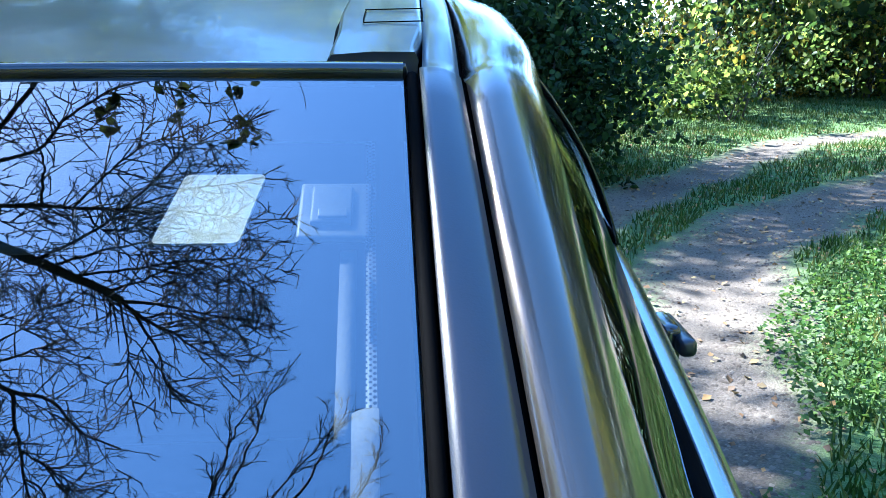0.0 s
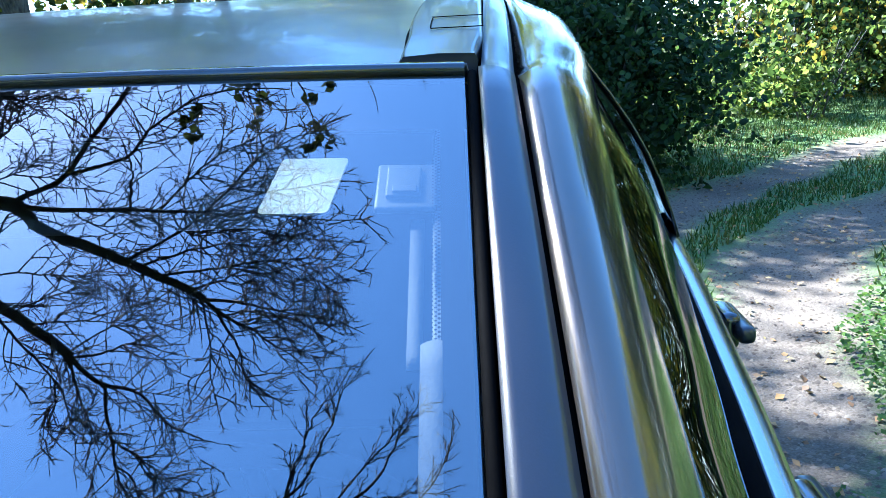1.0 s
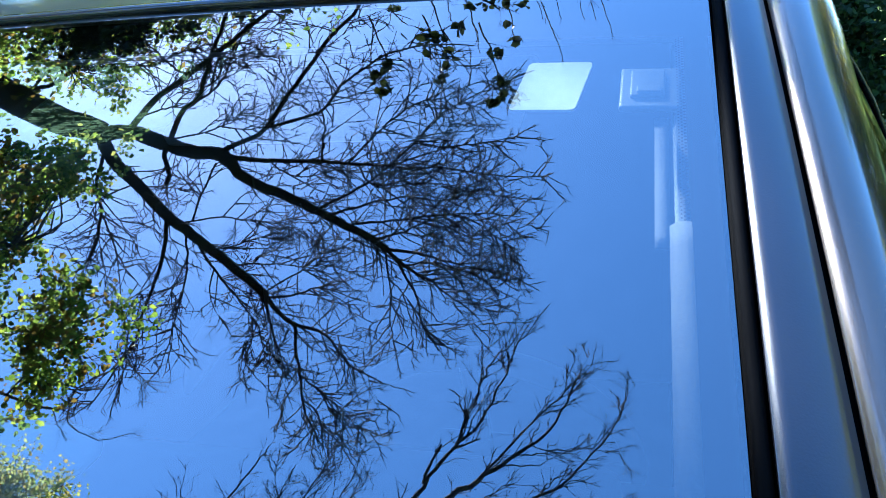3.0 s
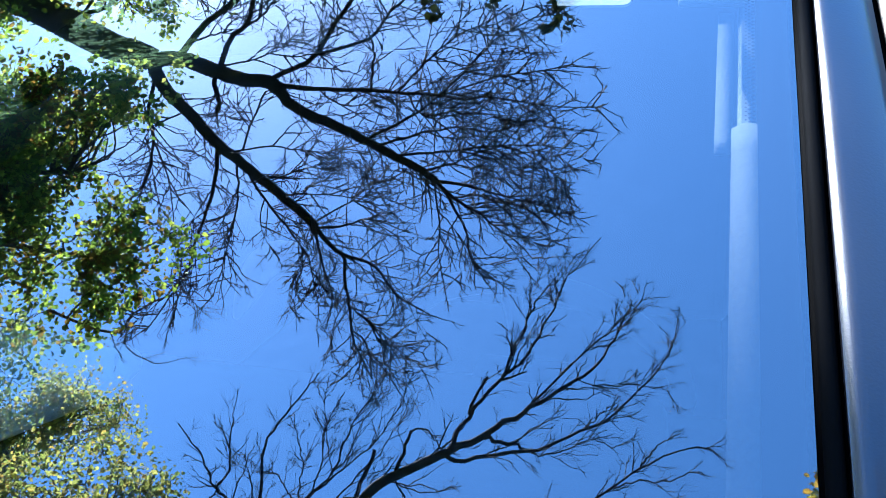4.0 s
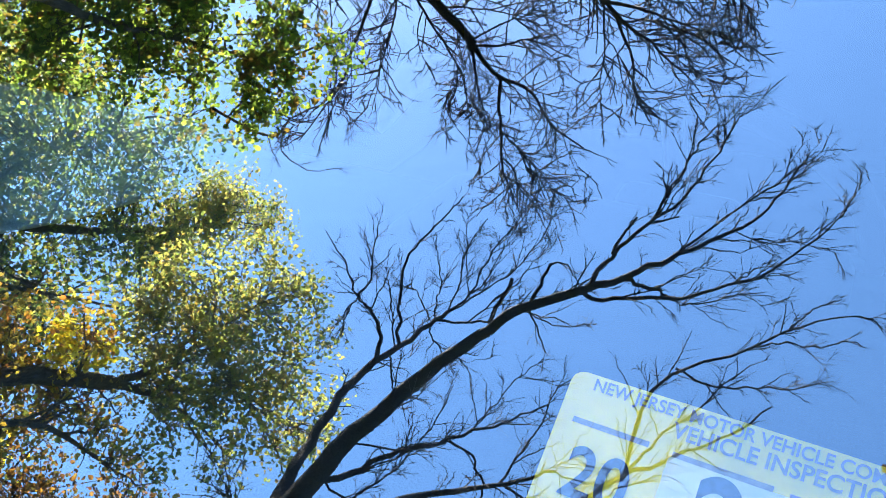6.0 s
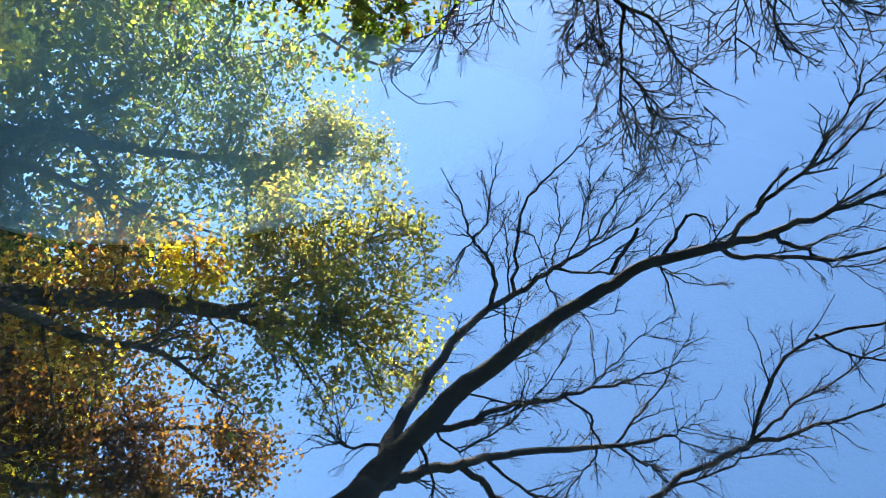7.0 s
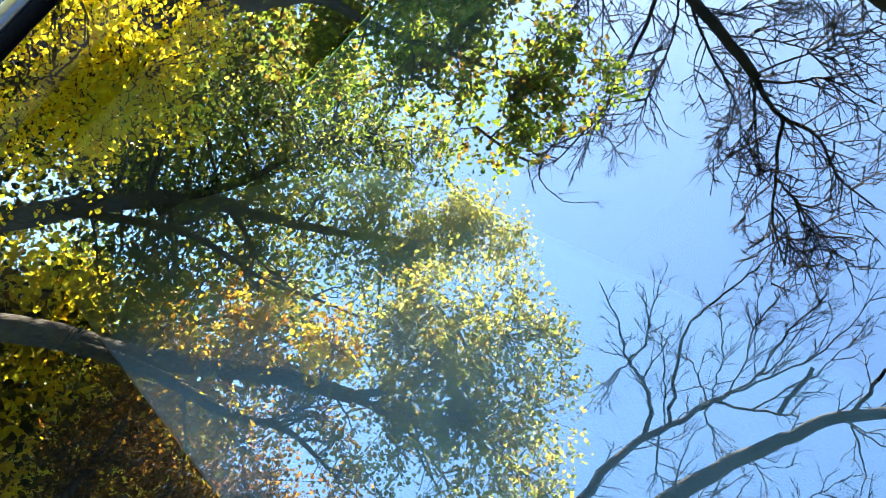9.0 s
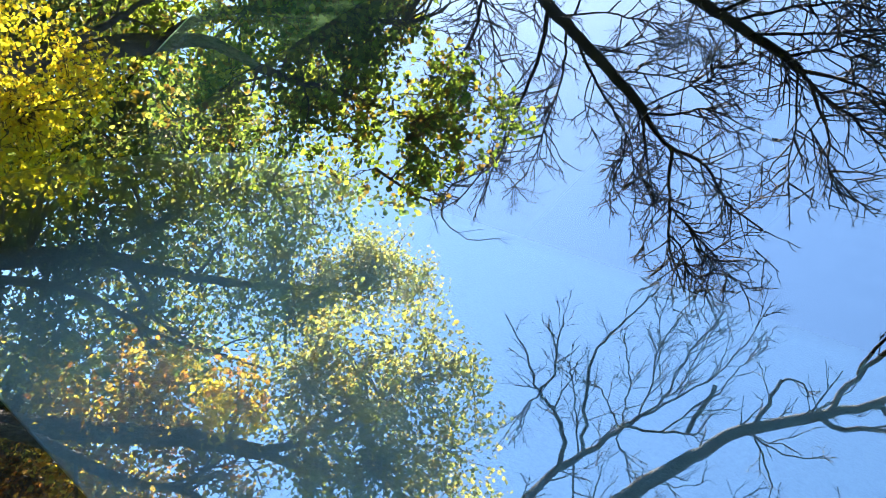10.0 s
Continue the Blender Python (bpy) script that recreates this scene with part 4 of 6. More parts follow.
    limb("limb", t, [(-2.89, -2.90, 6.09), (-3.05, -2.96, 5.96), (-3.19, -2.98, 5.85), (-3.28, -2.96, 5.80), (-3.38, -2.94, 5.74)], 0.0174, 0.0036, M_BARK2, spurs, o, n=10)
    limb("limb", t, [(-3.19, -2.98, 5.85), (-3.26, -2.89, 5.86), (-3.35, -2.81, 5.86), (-3.43, -2.72, 5.86)], 0.0078, 0.0036, M_BARK2, [], o, n=8)
    limb("limb", t, [(-2.66, -2.73, 6.11), (-2.46, -2.94, 6.08), (-2.35, -3.11, 6.01)], 0.0165, 0.0090, M_BARK2, [], o, n=8)
    limb("limb", t, [(-0.68, -2.81, 8.95), (-0.74, -2.30, 9.30), (-0.62, -1.86, 9.57), (-0.11, -1.52, 9.73), (0.17, -1.31, 9.79), (0.43, -1.04, 9.85), (0.71, -0.86, 9.88), (1.05, -0.73, 9.89), (1.24, -0.79, 9.87)], 0.0226, 0.0054, M_BARK2, spurs, o)
    limb("limb", t, [(0.17, -1.31, 9.79), (0.42, -1.18, 9.83), (0.72, -1.14, 9.83), (0.94, -1.01, 9.85), (1.11, -1.01, 9.84)], 0.0104, 0.0054, M_BARK2, [], o)
    limb("limb", t, [(0.43, -1.04, 9.85), (0.58, -0.80, 9.89), (0.82, -0.60, 9.92)], 0.0104, 0.0054, M_BARK2, [], o)
    limb("limb", t, [(-0.54, -1.75, 9.63), (-0.12, -1.83, 9.65), (0.23, -1.72, 9.69), (0.63, -1.60, 9.73), (0.96, -1.42, 9.76)], 0.0148, 0.0054, M_BARK2, spurs, o)
    rng = np.random.default_rng(32)
    main = SKELETON[start + 1:]
    more = side_limbs(t, main[:12], 3.0, 0.8, 0.009, M_BARK2, rng, (25, 45), 0.3)
    twig_spray(t, main[3:] + more, 0.24, (0.36, 0.16, 0.08), (2, 1), (0.0052, 0.0040, 0.0032), M_BARK2, rng, (22, 50))
    # second spray coloured pale, standing in for sunlit twigs among the dark ones
    twig_spray(t, main[3:] + more, 0.5, (0.34, 0.18, 0.09), (3, 2), (0.0060, 0.0045, 0.0038), M_SUNTWIG, rng, (22, 50))


def yellow_green_tree():
    b = base_of((-9.6, -3.0, 0), 0)
    t = thing("yellow_green_tree", (b[0], b[1], 0), "forked tree in pale yellow-green autumn leaf", "tree")
    few = [(9, 1.2, 0.026), (6, 0.6, 0.011)]
    limb("trunk", t, [b, (-9.46, -3.04, 2.07), (-8.85, -3.32, 4.71), (-8.74, -3.54, 5.38), (-8.31, -3.68, 6.56), (-7.89, -3.76, 7.53), (-7.44, -3.91, 8.34)], 0.2, 0.105, M_BARK3, [(6, 1.0, 0.02), (4, 0.5, 0.009)], sides=12, n=24, start=0.5)
    limb("limb", t, [(-7.44, -3.91, 8.34), (-7.15, -3.73, 8.98), (-6.96, -3.30, 9.58), (-6.66, -2.82, 10.23)], 0.07, 0.012, M_BARK3, few)
    limb("limb", t, [(-7.44, -3.91, 8.34), (-7.02, -4.19, 8.96), (-6.45, -4.76, 9.45)], 0.07, 0.012, M_BARK3, few)
    limb("limb", t, [(-7.11, -3.99, 8.82), (-6.37, -4.04, 9.65), (-5.93, -4.27, 9.97), (-5.37, -4.54, 10.30)], 0.045, 0.01, M_BARK3, few)
    limb("limb", t, [(-8.85, -3.32, 4.71), (-8.18, -3.63, 5.78), (-7.71, -4.07, 6.63), (-7.51, -4.22, 7.24), (-7.32, -4.51, 7.67), (-7.09, -4.88, 8.04)], 0.09, 0.02, M_BARK3, few)
    lobes = [(-7.15, -2.53, 9.33, 0.61), (-6.32, -2.30, 10.03, 0.54), (-5.85, -2.53, 10.24, 0.38), (-6.30, -3.29, 9.62, 0.69), (-5.65, -3.49, 10.03, 0.54), (-7.22, -3.25, 8.89, 0.54), (-6.65, -4.05, 9.02, 0.61), (-7.01, -4.55, 8.37, 0.61),
             (-5.45, -4.17, 9.77, 0.46), (-6.08, -4.69, 9.03, 0.38), (-5.07, -4.42, 9.90, 0.31)]
    foliage(t, lobes, 1000, 11, 0.078, M_YELLEAF, 0.13, hollow=0.1, twig_mat=M_BARK3, thick=0.018)
    low = [(-8.16, -3.15, 8.07, 0.54), (-8.62, -3.52, 7.13, 0.61), (-9.09, -3.48, 6.42, 0.61), (-7.58, -4.25, 8.06, 0.54), (-8.18, -4.31, 6.55, 0.6)]
    foliage(t, low, 330, 12, 0.085, M_AMBERLEAF, 0.20, twig_mat=M_BARK3, name="lower_foliage", label="amber and yellow lower leaves")
    foliage(t, [(-7.59, -3.56, 8.21, 0.3), (-7.96, -3.46, 7.83, 0.25)], 40, 12, 0.09, M_GOLDLEAF, 0.12, name="golden_spray", label="small golden leaf spray")


def green_tree():
    b = base_of((-14.1, -3.3, 0), 0)
    t = thing("green_tree", (b[0], b[1], 0), "tall forked tree with mid-green leaves turning yellow", "tree")
    few = [(6, 1.2, 0.03), (5, 0.6, 0.012)]
    limb("trunk", t, [b, (-13.64, -3.42, 4.96), (-13.48, -2.89, 7.46), (-13.01, -2.75, 9.16), (-12.85, -2.90, 10.06), (-12.03, -2.95, 11.69), (-10.83, -2.73, 13.49)], 0.3, 0.04, M_BARK3, few, sides=12, n=28, start=0.5)
    limb("limb", t, [(-13.35, -2.80, 8.34), (-13.24, -2.43, 9.49), (-13.07, -1.98, 10.19), (-12.93, -1.53, 10.77), (-12.46, -0.98, 11.88)], 0.12, 0.02, M_BARK3, few)
    limb("limb", t, [(-13.02, -2.79, 9.39), (-12.77, -3.26, 9.76), (-12.63, -3.65, 9.96), (-12.27, -4.08, 10.52)], 0.07, 0.02, M_BARK3, few)
    limb("limb", t, [(-13.58, -3.12, 6.32), (-11.29, -2.74, 7.30), (-10.76, -3.00, 8.07), (-10.26, -3.28, 8.63), (-9.17, -3.53, 9.82)], 0.09, 0.02, M_BARK3, few)
    lobes = [(-14.04, -1.75, 9.10, 1.34), (-13.01, -1.21, 10.79, 1.45), (-11.70, -0.80, 12.35, 1.11), (-13.90, -2.89, 8.51, 1), (-12.32, -2.01, 11.33, 1.22), (-12.57, -3.63, 10.57, 1), (-11.54, -3.47, 11.80, 1), (-11.29, -2.05, 12.51, 0.89),
             (-13.58, -4.14, 8.30, 1.2), (-13.83, -1.16, 7.35, 1.2)]
    foliage(t, lobes, 1500, 13, 0.10, M_GREENLEAF, 0.18, twig_mat=M_BARK3, thick=0.03)
    foliage(t, [(-10.72, -2.60, 12.95, 0.78), (-10.07, -2.39, 13.56, 0.67), (-9.71, -2.14, 13.88, 0.45), (-11.15, -3.18, 12.67, 0.6)], 420, 16, 0.08, M_YELLEAF, 0.15, name="upper_foliage", twig_mat=M_BARK3, label="yellowing top leaves")


def oak_tree():
    b = base_of((-9.8, -0.7, 0), 0)
    t = thing("oak_tree", (b[0], b[1], 0), "dense olive-green oak with dark trunk", "tree")
    few = [(6, 1.1, 0.026), (5, 0.5, 0.01)]
    limb("trunk", t, [b, (-9.9, -0.6, 1.8), (-9.98, -0.30, 3.92), (-10.13, -0.05, 4.64), (-10.27, 0.22, 5.30), (-10.21, 0.56, 6.23), (-10.00, 0.97, 7.28)], 0.23, 0.15, M_BARK3, [], sides=12, n=20)
    limb("limb", t, [(-10.25, 0.36, 5.67), (-10.15, 0.98, 6.58), (-10.13, 1.41, 7.06), (-9.84, 2.41, 8.08)], 0.08, 0.02, M_BARK3, few)
    limb("limb", t, [(-10.00, 0.97, 7.28), (-9.65, 1.17, 7.96), (-9.43, 0.98, 8.83), (-8.99, 0.92, 10.28), (-8.46, 0.79, 11.62)], 0.12, 0.02, M_BARK3, few)
    limb("limb", t, [(-10.00, 0.97, 7.28), (-10.16, 1.65, 8.33), (-9.46, 2.06, 9.58), (-8.75, 2.21, 10.65)], 0.1, 0.02, M_BARK3, few)
    limb("bare_twig", t, [(-8.70, -0.08, 10.75), (-8.09, -0.42, 11.54), (-7.91, -0.01, 11.92), (-7.50, 0.32, 12.43), (-7.09, -0.07, 12.87)], 0.028, 0.007, M_BARK3, [(8, 0.9, 0.012), (6, 0.45, 0.008)], (0.3, -0.3, 0.2))
    limb("bare_twig", t, [(-8.00, -0.20, 11.78), (-8.07, -0.67, 11.96), (-7.76, -0.92, 12.35), (-7.39, -0.80, 12.73)], 0.016, 0.006, M_BARK3, [(5, 0.5, 0.008), (3, 0.25, 0.006)], (0.3, -0.3, 0.2))
    lobes = [(-9.94, 1.07, 9.49, 0.96), (-9.13, 1.02, 10.38, 0.87), (-8.40, 1.28, 10.98, 0.78), (-7.96, 0.89, 11.38, 0.55), (-8.70, -0.08, 10.75, 0.62), (-8.15, 0.15, 11.18, 0.46), (-10.83, 1.39, 8.27, 0.87), (-10.67, 0.66, 8.66, 0.78),
             (-9.56, 2.00, 9.77, 0.96), (-8.66, 2.12, 10.65, 0.7), (-11.01, 2.17, 9.31, 1), (-10.25, 3.12, 10.56, 0.9),
             (-7.56, 0.89, 11.75, 0.5), (-7.73, 1.41, 11.61, 0.45), (-7.57, 0.35, 11.71, 0.45), (-8.25, -0.53, 11.12, 0.45), (-7.93, -0.09, 11.39, 0.45), (-9.55, 3.13, 9.62, 0.6), (-8.89, 3.18, 10.25, 0.6), (-8.22, 2.93, 10.87, 0.5), (-9.39, 2.33, 9.91, 0.55), (-8.38, 3.66, 10.58, 0.5), (-7.88, 3.19, 11.09, 0.35), (-9.34, 2.43, 11.14, 0.85), (-8.88, 3.27, 11.46, 0.6), (-10.26, 2.07, 10.47, 0.9)]
    foliage(t, lobes, 1600, 13, 0.115, M_OAKLEAF, 0.13, twig_mat=M_BARK3, thick=0.02)


def orange_tree():
    b = base_of((-11.6, -8.0, 0), 0)
    t = thing("orange_leaved_tree", (b[0], b[1], 0), "autumn tree with orange-brown leaves and dark limbs", "tree")
    few = [(6, 1.2, 0.03), (5, 0.6, 0.012)]
    limb("trunk", t, [b, (-11.85, -7.77, 1.94), (-11.04, -7.47, 6.73), (-10.43, -7.38, 8.84), (-9.41, -7.40, 10.56)], 0.22, 0.03, M_BARK3, few, sides=10, n=22, start=0.4)
    limb("limb", t, [(-11.13, -7.63, 6.04), (-11.64, -6.63, 7.17), (-11.95, -5.78, 8.20)], 0.09, 0.02, M_BARK3, few)
    limb("limb", t, [(-11.04, -7.51, 6.56), (-10.43, -8.17, 7.98), (-9.67, -8.39, 9.34)], 0.09, 0.02, M_BARK3, few)
    lobes = [(-11.95, -5.97, 8.14, 0.94), (-11.56, -7.10, 7.59, 1.15), (-10.90, -6.80, 8.98, 1.04), (-10.52, -7.95, 8.34, 1.15), (-9.96, -7.40, 9.61, 0.94), (-9.48, -8.30, 9.30, 0.94), (-8.92, -7.79, 10.40, 0.73), (-9.12, -7.10, 10.55, 0.6),
             (-10.70, -8.64, 7.30, 1.04), (-8.55, -7.82, 10.68, 0.42), (-12.18, -7.93, 6.37, 1)]
    foliage(t, lobes, 1500, 13, 0.09, M_ORANGELEAF, 0.2, twig_mat=M_BARK3, thick=0.03)


def golden_understorey():
    b = base_of((-8.4, -0.9, 0), 0)
    t = thing("golden_maple", (b[0], b[1], 0), "young maple with bright golden-yellow leaves", "tree")
    limb("trunk", t, [b, (-8.4, -0.8, 1.6), (-8.26, -0.44, 3.74), (-8.00, -0.09, 4.84)], 0.06, 0.015, M_BARK3, [(9, 0.8, 0.014), (4, 0.4, 0.007)], n=16, start=0.4)
    lobes = [(-8.31, 0.56, 4.20, 0.45), (-8.06, -0.02, 4.70, 0.45), (-8.16, -0.36, 4.37, 0.5), (-7.85, -0.06, 4.97, 0.33), (-8.15, -0.87, 4.14, 0.4), (-8.04, -0.62, 4.48, 0.4), (-8.48, 0.76, 3.68, 0.5), (-8.57, -0.37, 3.58, 0.6)]
    foliage(t, lobes + [(-8.10, 0.85, 4.80, 0.4), (-7.82, -0.50, 5.20, 0.35), (-7.95, 0.37, 5.40, 0.3)], 1000, 13, 0.062, M_GOLDLEAF, 0.16, twig_mat=M_BARK3, thick=0.012)


def gold_tree():
    b = base_of((3.6, -3.0, 0), 0)
    t = thing("yellow_maple", (b[0], b[1], 0), "maple with large orange-yellow leaves over the drive", "tree")
    limb("trunk", t, [b, (3.6, -2.9, 2.0), (3.17, -2.04, 5.10), (2.44, -1.18, 6.96)], 0.11, 0.02, M_BARK, [(8, 1.0, 0.02), (4, 0.5, 0.008)], n=18, start=0.5)
    lobes = [(1.92, -0.60, 7.34, 0.12), (1.95, -0.78, 7.28, 0.14), (2.06, -0.92, 7.20, 0.22), (2.42, -1.16, 7.06, 0.55), (3.18, -1.56, 6.79, 0.7), (3.53, -2.46, 6.27, 0.7), (2.59, -2.39, 6.26, 0.6)]
    foliage(t, lobes, 700, 16, 0.075, M_AMBERLEAF, 0.07, twig_mat=M_BARK, thick=0.012)


def hanging_spray():
    b = base_of((-4.6, 9.6, 0), 0)
    t = thing("slender_oak", (b[0], b[1], 0), "slender oak with sparse hanging leaf sprays coloured dark as silhouettes", "tree")
    limb("trunk", t, [b, (-4.01, 7.48, 7.17), (-3.93, 8.19, 9.22), (-3.20, 7.74, 10.45), (-2.13, 6.52, 10.28), (-1.20, 5.50, 9.57)], 0.16, 0.01, M_BARK3, [(9, 0.8, 0.014), (5, 0.4, 0.007), (3, 0.2, 0.005)], n=26, start=0.5, up=-0.1)
    sprays = [(-1.35, 5.69, 9.67, 0.18), (-1.03, 5.24, 9.93, 0.13), (-1.85, 5.41, 9.69, 0.2), (-1.86, 4.86, 9.92, 0.1), (-1.46, 5.01, 9.95, 0.12), (-1.92, 4.58, 10.01, 0.08), (-2.61, 4.51, 9.84, 0.12), (-1.18, 4.50, 10.18, 0.08),
              (-1.68, 5.74, 9.58, 0.22), (-0.98, 5.71, 9.72, 0.2), (-2.05, 5.16, 9.75, 0.12), (-2.85, 7.15, 10.44, 0.5)]
    foliage(t, sprays, 110, 5, 0.16, M_SHADEOAK, 0.07)
    for x, y, z in ((-0.77, 5.80, 9.71), (-0.48, 5.19, 10.02), (-0.54, 5.81, 9.73), (-0.11, 5.82, 9.76), (0.11, 5.60, 9.87), (-0.25, 5.82, 9.75)):
        limb("hanging_twig", t, [(x - 0.5, y + 1.2, z - 0.2), (x - 0.15, y + 0.4, z + 0.05), (x, y, z), (x + 0.1, y - 0.35, z + 0.1)], 0.008, 0.004, M_BARK, [(3, 0.35, 0.005)], n=8, sides=4)
    for x, y, z, r in sprays[1:9]:
        limb("hanging_twig", t, [(x - 0.35, y + 1.0, z - 0.25), (x - 0.1, y + 0.4, z), (x, y, z)], 0.012, 0.006, M_BARK, [(3, 0.3, 0.006)], n=8, sides=4)
    foliage(t, [(-4.31, 8.86, 10.52, 1.2), (-5.28, 8.90, 9.93, 1.1), (-4.73, 8.46, 11.32, 0.9)], 260, 14, 0.11, M_OAKLEAF, 0.25, name="crown")


def side_leaves():
    b = base_of((-11.6, 8.4, 0), 0)
    t = thing("leafy_tree", (b[0], b[1], 0), "broad green tree half in shade", "tree")
    limb("trunk", t, [b, (-10.78, 6.97, 7.12), (-10.50, 7.57, 10.39), (-9.84, 7.70, 12.55)], 0.26, 0.03, M_BARK3, [(8, 1.6, 0.03), (5, 0.7, 0.012)], n=20, start=0.45)
    lobes = [(-9.57, 7.64, 12.54, 0.78), (-10.31, 6.81, 12.29, 0.67), (-8.82, 8.28, 12.70, 0.56), (-10.09, 7.92, 11.65, 1), (-11.48, 8.14, 11.33, 1.4), (-10.51, 8.79, 10.90, 1.4), (-11.82, 6.90, 9.75, 1.4), (-10.09, 7.98, 9.31, 1.2)]
    foliage(t, lobes, 1500, 13, 0.13, M_OAKLEAF, 0.25, twig_mat=M_BARK3, gather=0.6)
    upper = [(-9.33, 9.19, 13.86, 1.35), (-8.46, 8.63, 13.01, 1.0), (-10.28, 8.68, 14.15, 1.2), (-9.02, 9.78, 13.38, 1.2)]
    foliage(t, upper, 200, 8, 0.13, M_OAKLEAF, 0.25, name="upper_foliage", rng=np.random.default_rng(51))
    band = [(-8.50, 6.35, 10.56, 0.4), (-7.84, 6.58, 10.95, 0.35), (-7.06, 6.89, 11.37, 0.3), (-6.23, 7.11, 11.77, 0.28), (-5.52, 7.37, 12.00, 0.22), (-8.06, 6.20, 10.95, 0.3), (-8.77, 6.00, 10.56, 0.3)]
    limb("limb", t, [(-10.69, 7.42, 9.50), (-9.76, 6.94, 10.17), (-8.50, 6.48, 10.63), (-7.06, 6.92, 11.34), (-5.52, 7.41, 12.04)], 0.09, 0.012, M_BARK3, [(14, 0.8, 0.016), (5, 0.4, 0.008)])
    v, f = leaf_cloud(band, 160, 9, 0.12, 0.12)[:2]
    # clump count also set to keep sun spots off the dashboard
    few = 140 * 9 * 6                                  # a thin spray: two thirds of the clumps
    fast_mesh("low_spray", v[:few], f[f.max(axis=1) < few], M_SHADEOAK, t, False, "hanging leaf spray coloured dark as a silhouette")
    # extra spray added in the sun's path to shade the dashboard
    foliage(t, [(-8.27, 6.27, 10.52, 0.18), (-8.12, 6.24, 10.52, 0.18), (-8.40, 6.30, 10.56, 0.15)], 60, 9, 0.12, M_SHADEOAK, 0.10, name="sun_block_spray", label="added leaf spray that keeps the sun off the dashboard", rng=np.random.default_rng(5))
    foliage(t, [(-7.28, 4.93, 10.09, 0.2), (-7.15, 4.66, 10.28, 0.15), (-7.10, 5.15, 10.14, 0.18), (-7.49, 3.86, 10.25, 0.2), (-6.98, 3.94, 10.60, 0.15), (-7.65, 3.27, 10.27, 0.25), (-7.22, 3.35, 10.59, 0.18)], 90, 7, 0.10, M_GREENLEAF, 0.1, name="inner_spray", label="sunlit green leaf spray")


for seed, plant in enumerate((bare_tree, leaning_tree, yellow_green_tree, green_tree, oak_tree, orange_tree, golden_understorey, gold_tree, hanging_spray, side_leaves)):
    SKELETON.clear()
    RNG.bit_generator.state = np.random.default_rng(70 + seed).bit_generator.state
    plant()


# ---------------------------------------------------------------- woodland round the clearing
def woodland_tree(mat, bark, h, spread, seed, label):
    rng = np.random.default_rng(seed)
    t = thing("woodland_tree", (0, 0, 0), label, "tree", "trees of the wood edge")
    limb("trunk", t, [(0, 0, -0.3), (0.1, 0.05, h * 0.35), (0.0, 0.15, h * 0.7), (0.2, 0.1, h)], 0.2, 0.03, bark, [(12, spread * 0.9, 0.04), (5, spread * 0.45, 0.014)], n=18, sides=9, start=0.3)
    lobes = []
    for i in range(15):
        z = h * rng.uniform(0.28, 1.02)
        a = rng.uniform(0, 6.28)
        q = spread * rng.uniform(0.2, 0.9) * (1.1 - 0.5 * z / h)
        lobes.append((q * math.cos(a), q * math.sin(a), z, spread * rng.uniform(0.3, 0.5)))
    foliage(t, lobes, 700, 12, 0.16, mat, 0.3, gather=0.6)
    return t


def undergrowth(mat, seed, label, height=1.5):
    rng = np.random.default_rng(seed)
    t = thing("undergrowth_bush", (0, 0, 0), label, "bush", "bushes of the wood edge")
    lobes = [(rng.uniform(-1, 1), rng.uniform(-1, 1), height * rng.uniform(0.25, 0.8), rng.uniform(0.4, 0.7)) for _ in range(8)]
    for i in range(5):
        a = rng.uniform(0, 6.28)
        bar("stem", [(0.1 * i - 0.2, 0, -0.1), (0.4 * math.cos(a), 0.4 * math.sin(a), height * 0.5), (0.8 * math.cos(a), 0.8 * math.sin(a), height)], 0.02, M_BARK3, t, 5, 8, taper=0.006)
    foliage(t, lobes, 190, 10, 0.10, mat, 0.17)
    return t


def put(proto, spots, lean=6):
    for i, (x, y, s) in enumerate(spots):
        z = float(terrain(np.array(float(x)), np.array(float(y))))
        m = pose(x, y, z - 0.05, RNG.uniform(-lean, lean), RNG.uniform(-lean, lean), RNG.uniform(0, 360)) @ Matrix.Scale(s, 4)
        if i == 0:
            proto.matrix_world = m
        else:
            copy_thing(proto, pose(0, 0, 0)).matrix_basis = m
    return proto


PROTOS = []
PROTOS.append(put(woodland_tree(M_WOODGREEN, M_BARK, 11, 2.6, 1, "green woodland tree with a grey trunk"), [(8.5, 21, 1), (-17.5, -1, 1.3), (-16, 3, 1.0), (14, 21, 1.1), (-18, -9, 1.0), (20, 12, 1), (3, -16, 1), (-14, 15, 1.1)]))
PROTOS.append(put(woodland_tree(M_WOODYELLOW, M_BARK, 10, 2.4, 2, "yellow-green woodland tree in autumn leaf"), [(13, 22.5, 1), (-17, -7.5, 1.3), (-18.5, 2.0, 1.3), (-15.5, -12, 1.1), (-19, -3, 1.1), (17, 17, 1), (-8, -16, 1.1), (9, -12, 1), (24, 20, 1.2)]))
PROTOS.append(put(woodland_tree(M_GOLDLEAF, M_BARK3, 9, 2.3, 3, "golden woodland tree in autumn leaf"), [(16.5, 21.5, .9), (-15.8, -9.5, 1.25), (-17, -6, 1), (-13, -12.5, 1.0), (19, 22, 1.1), (-3, -17, 1)]))
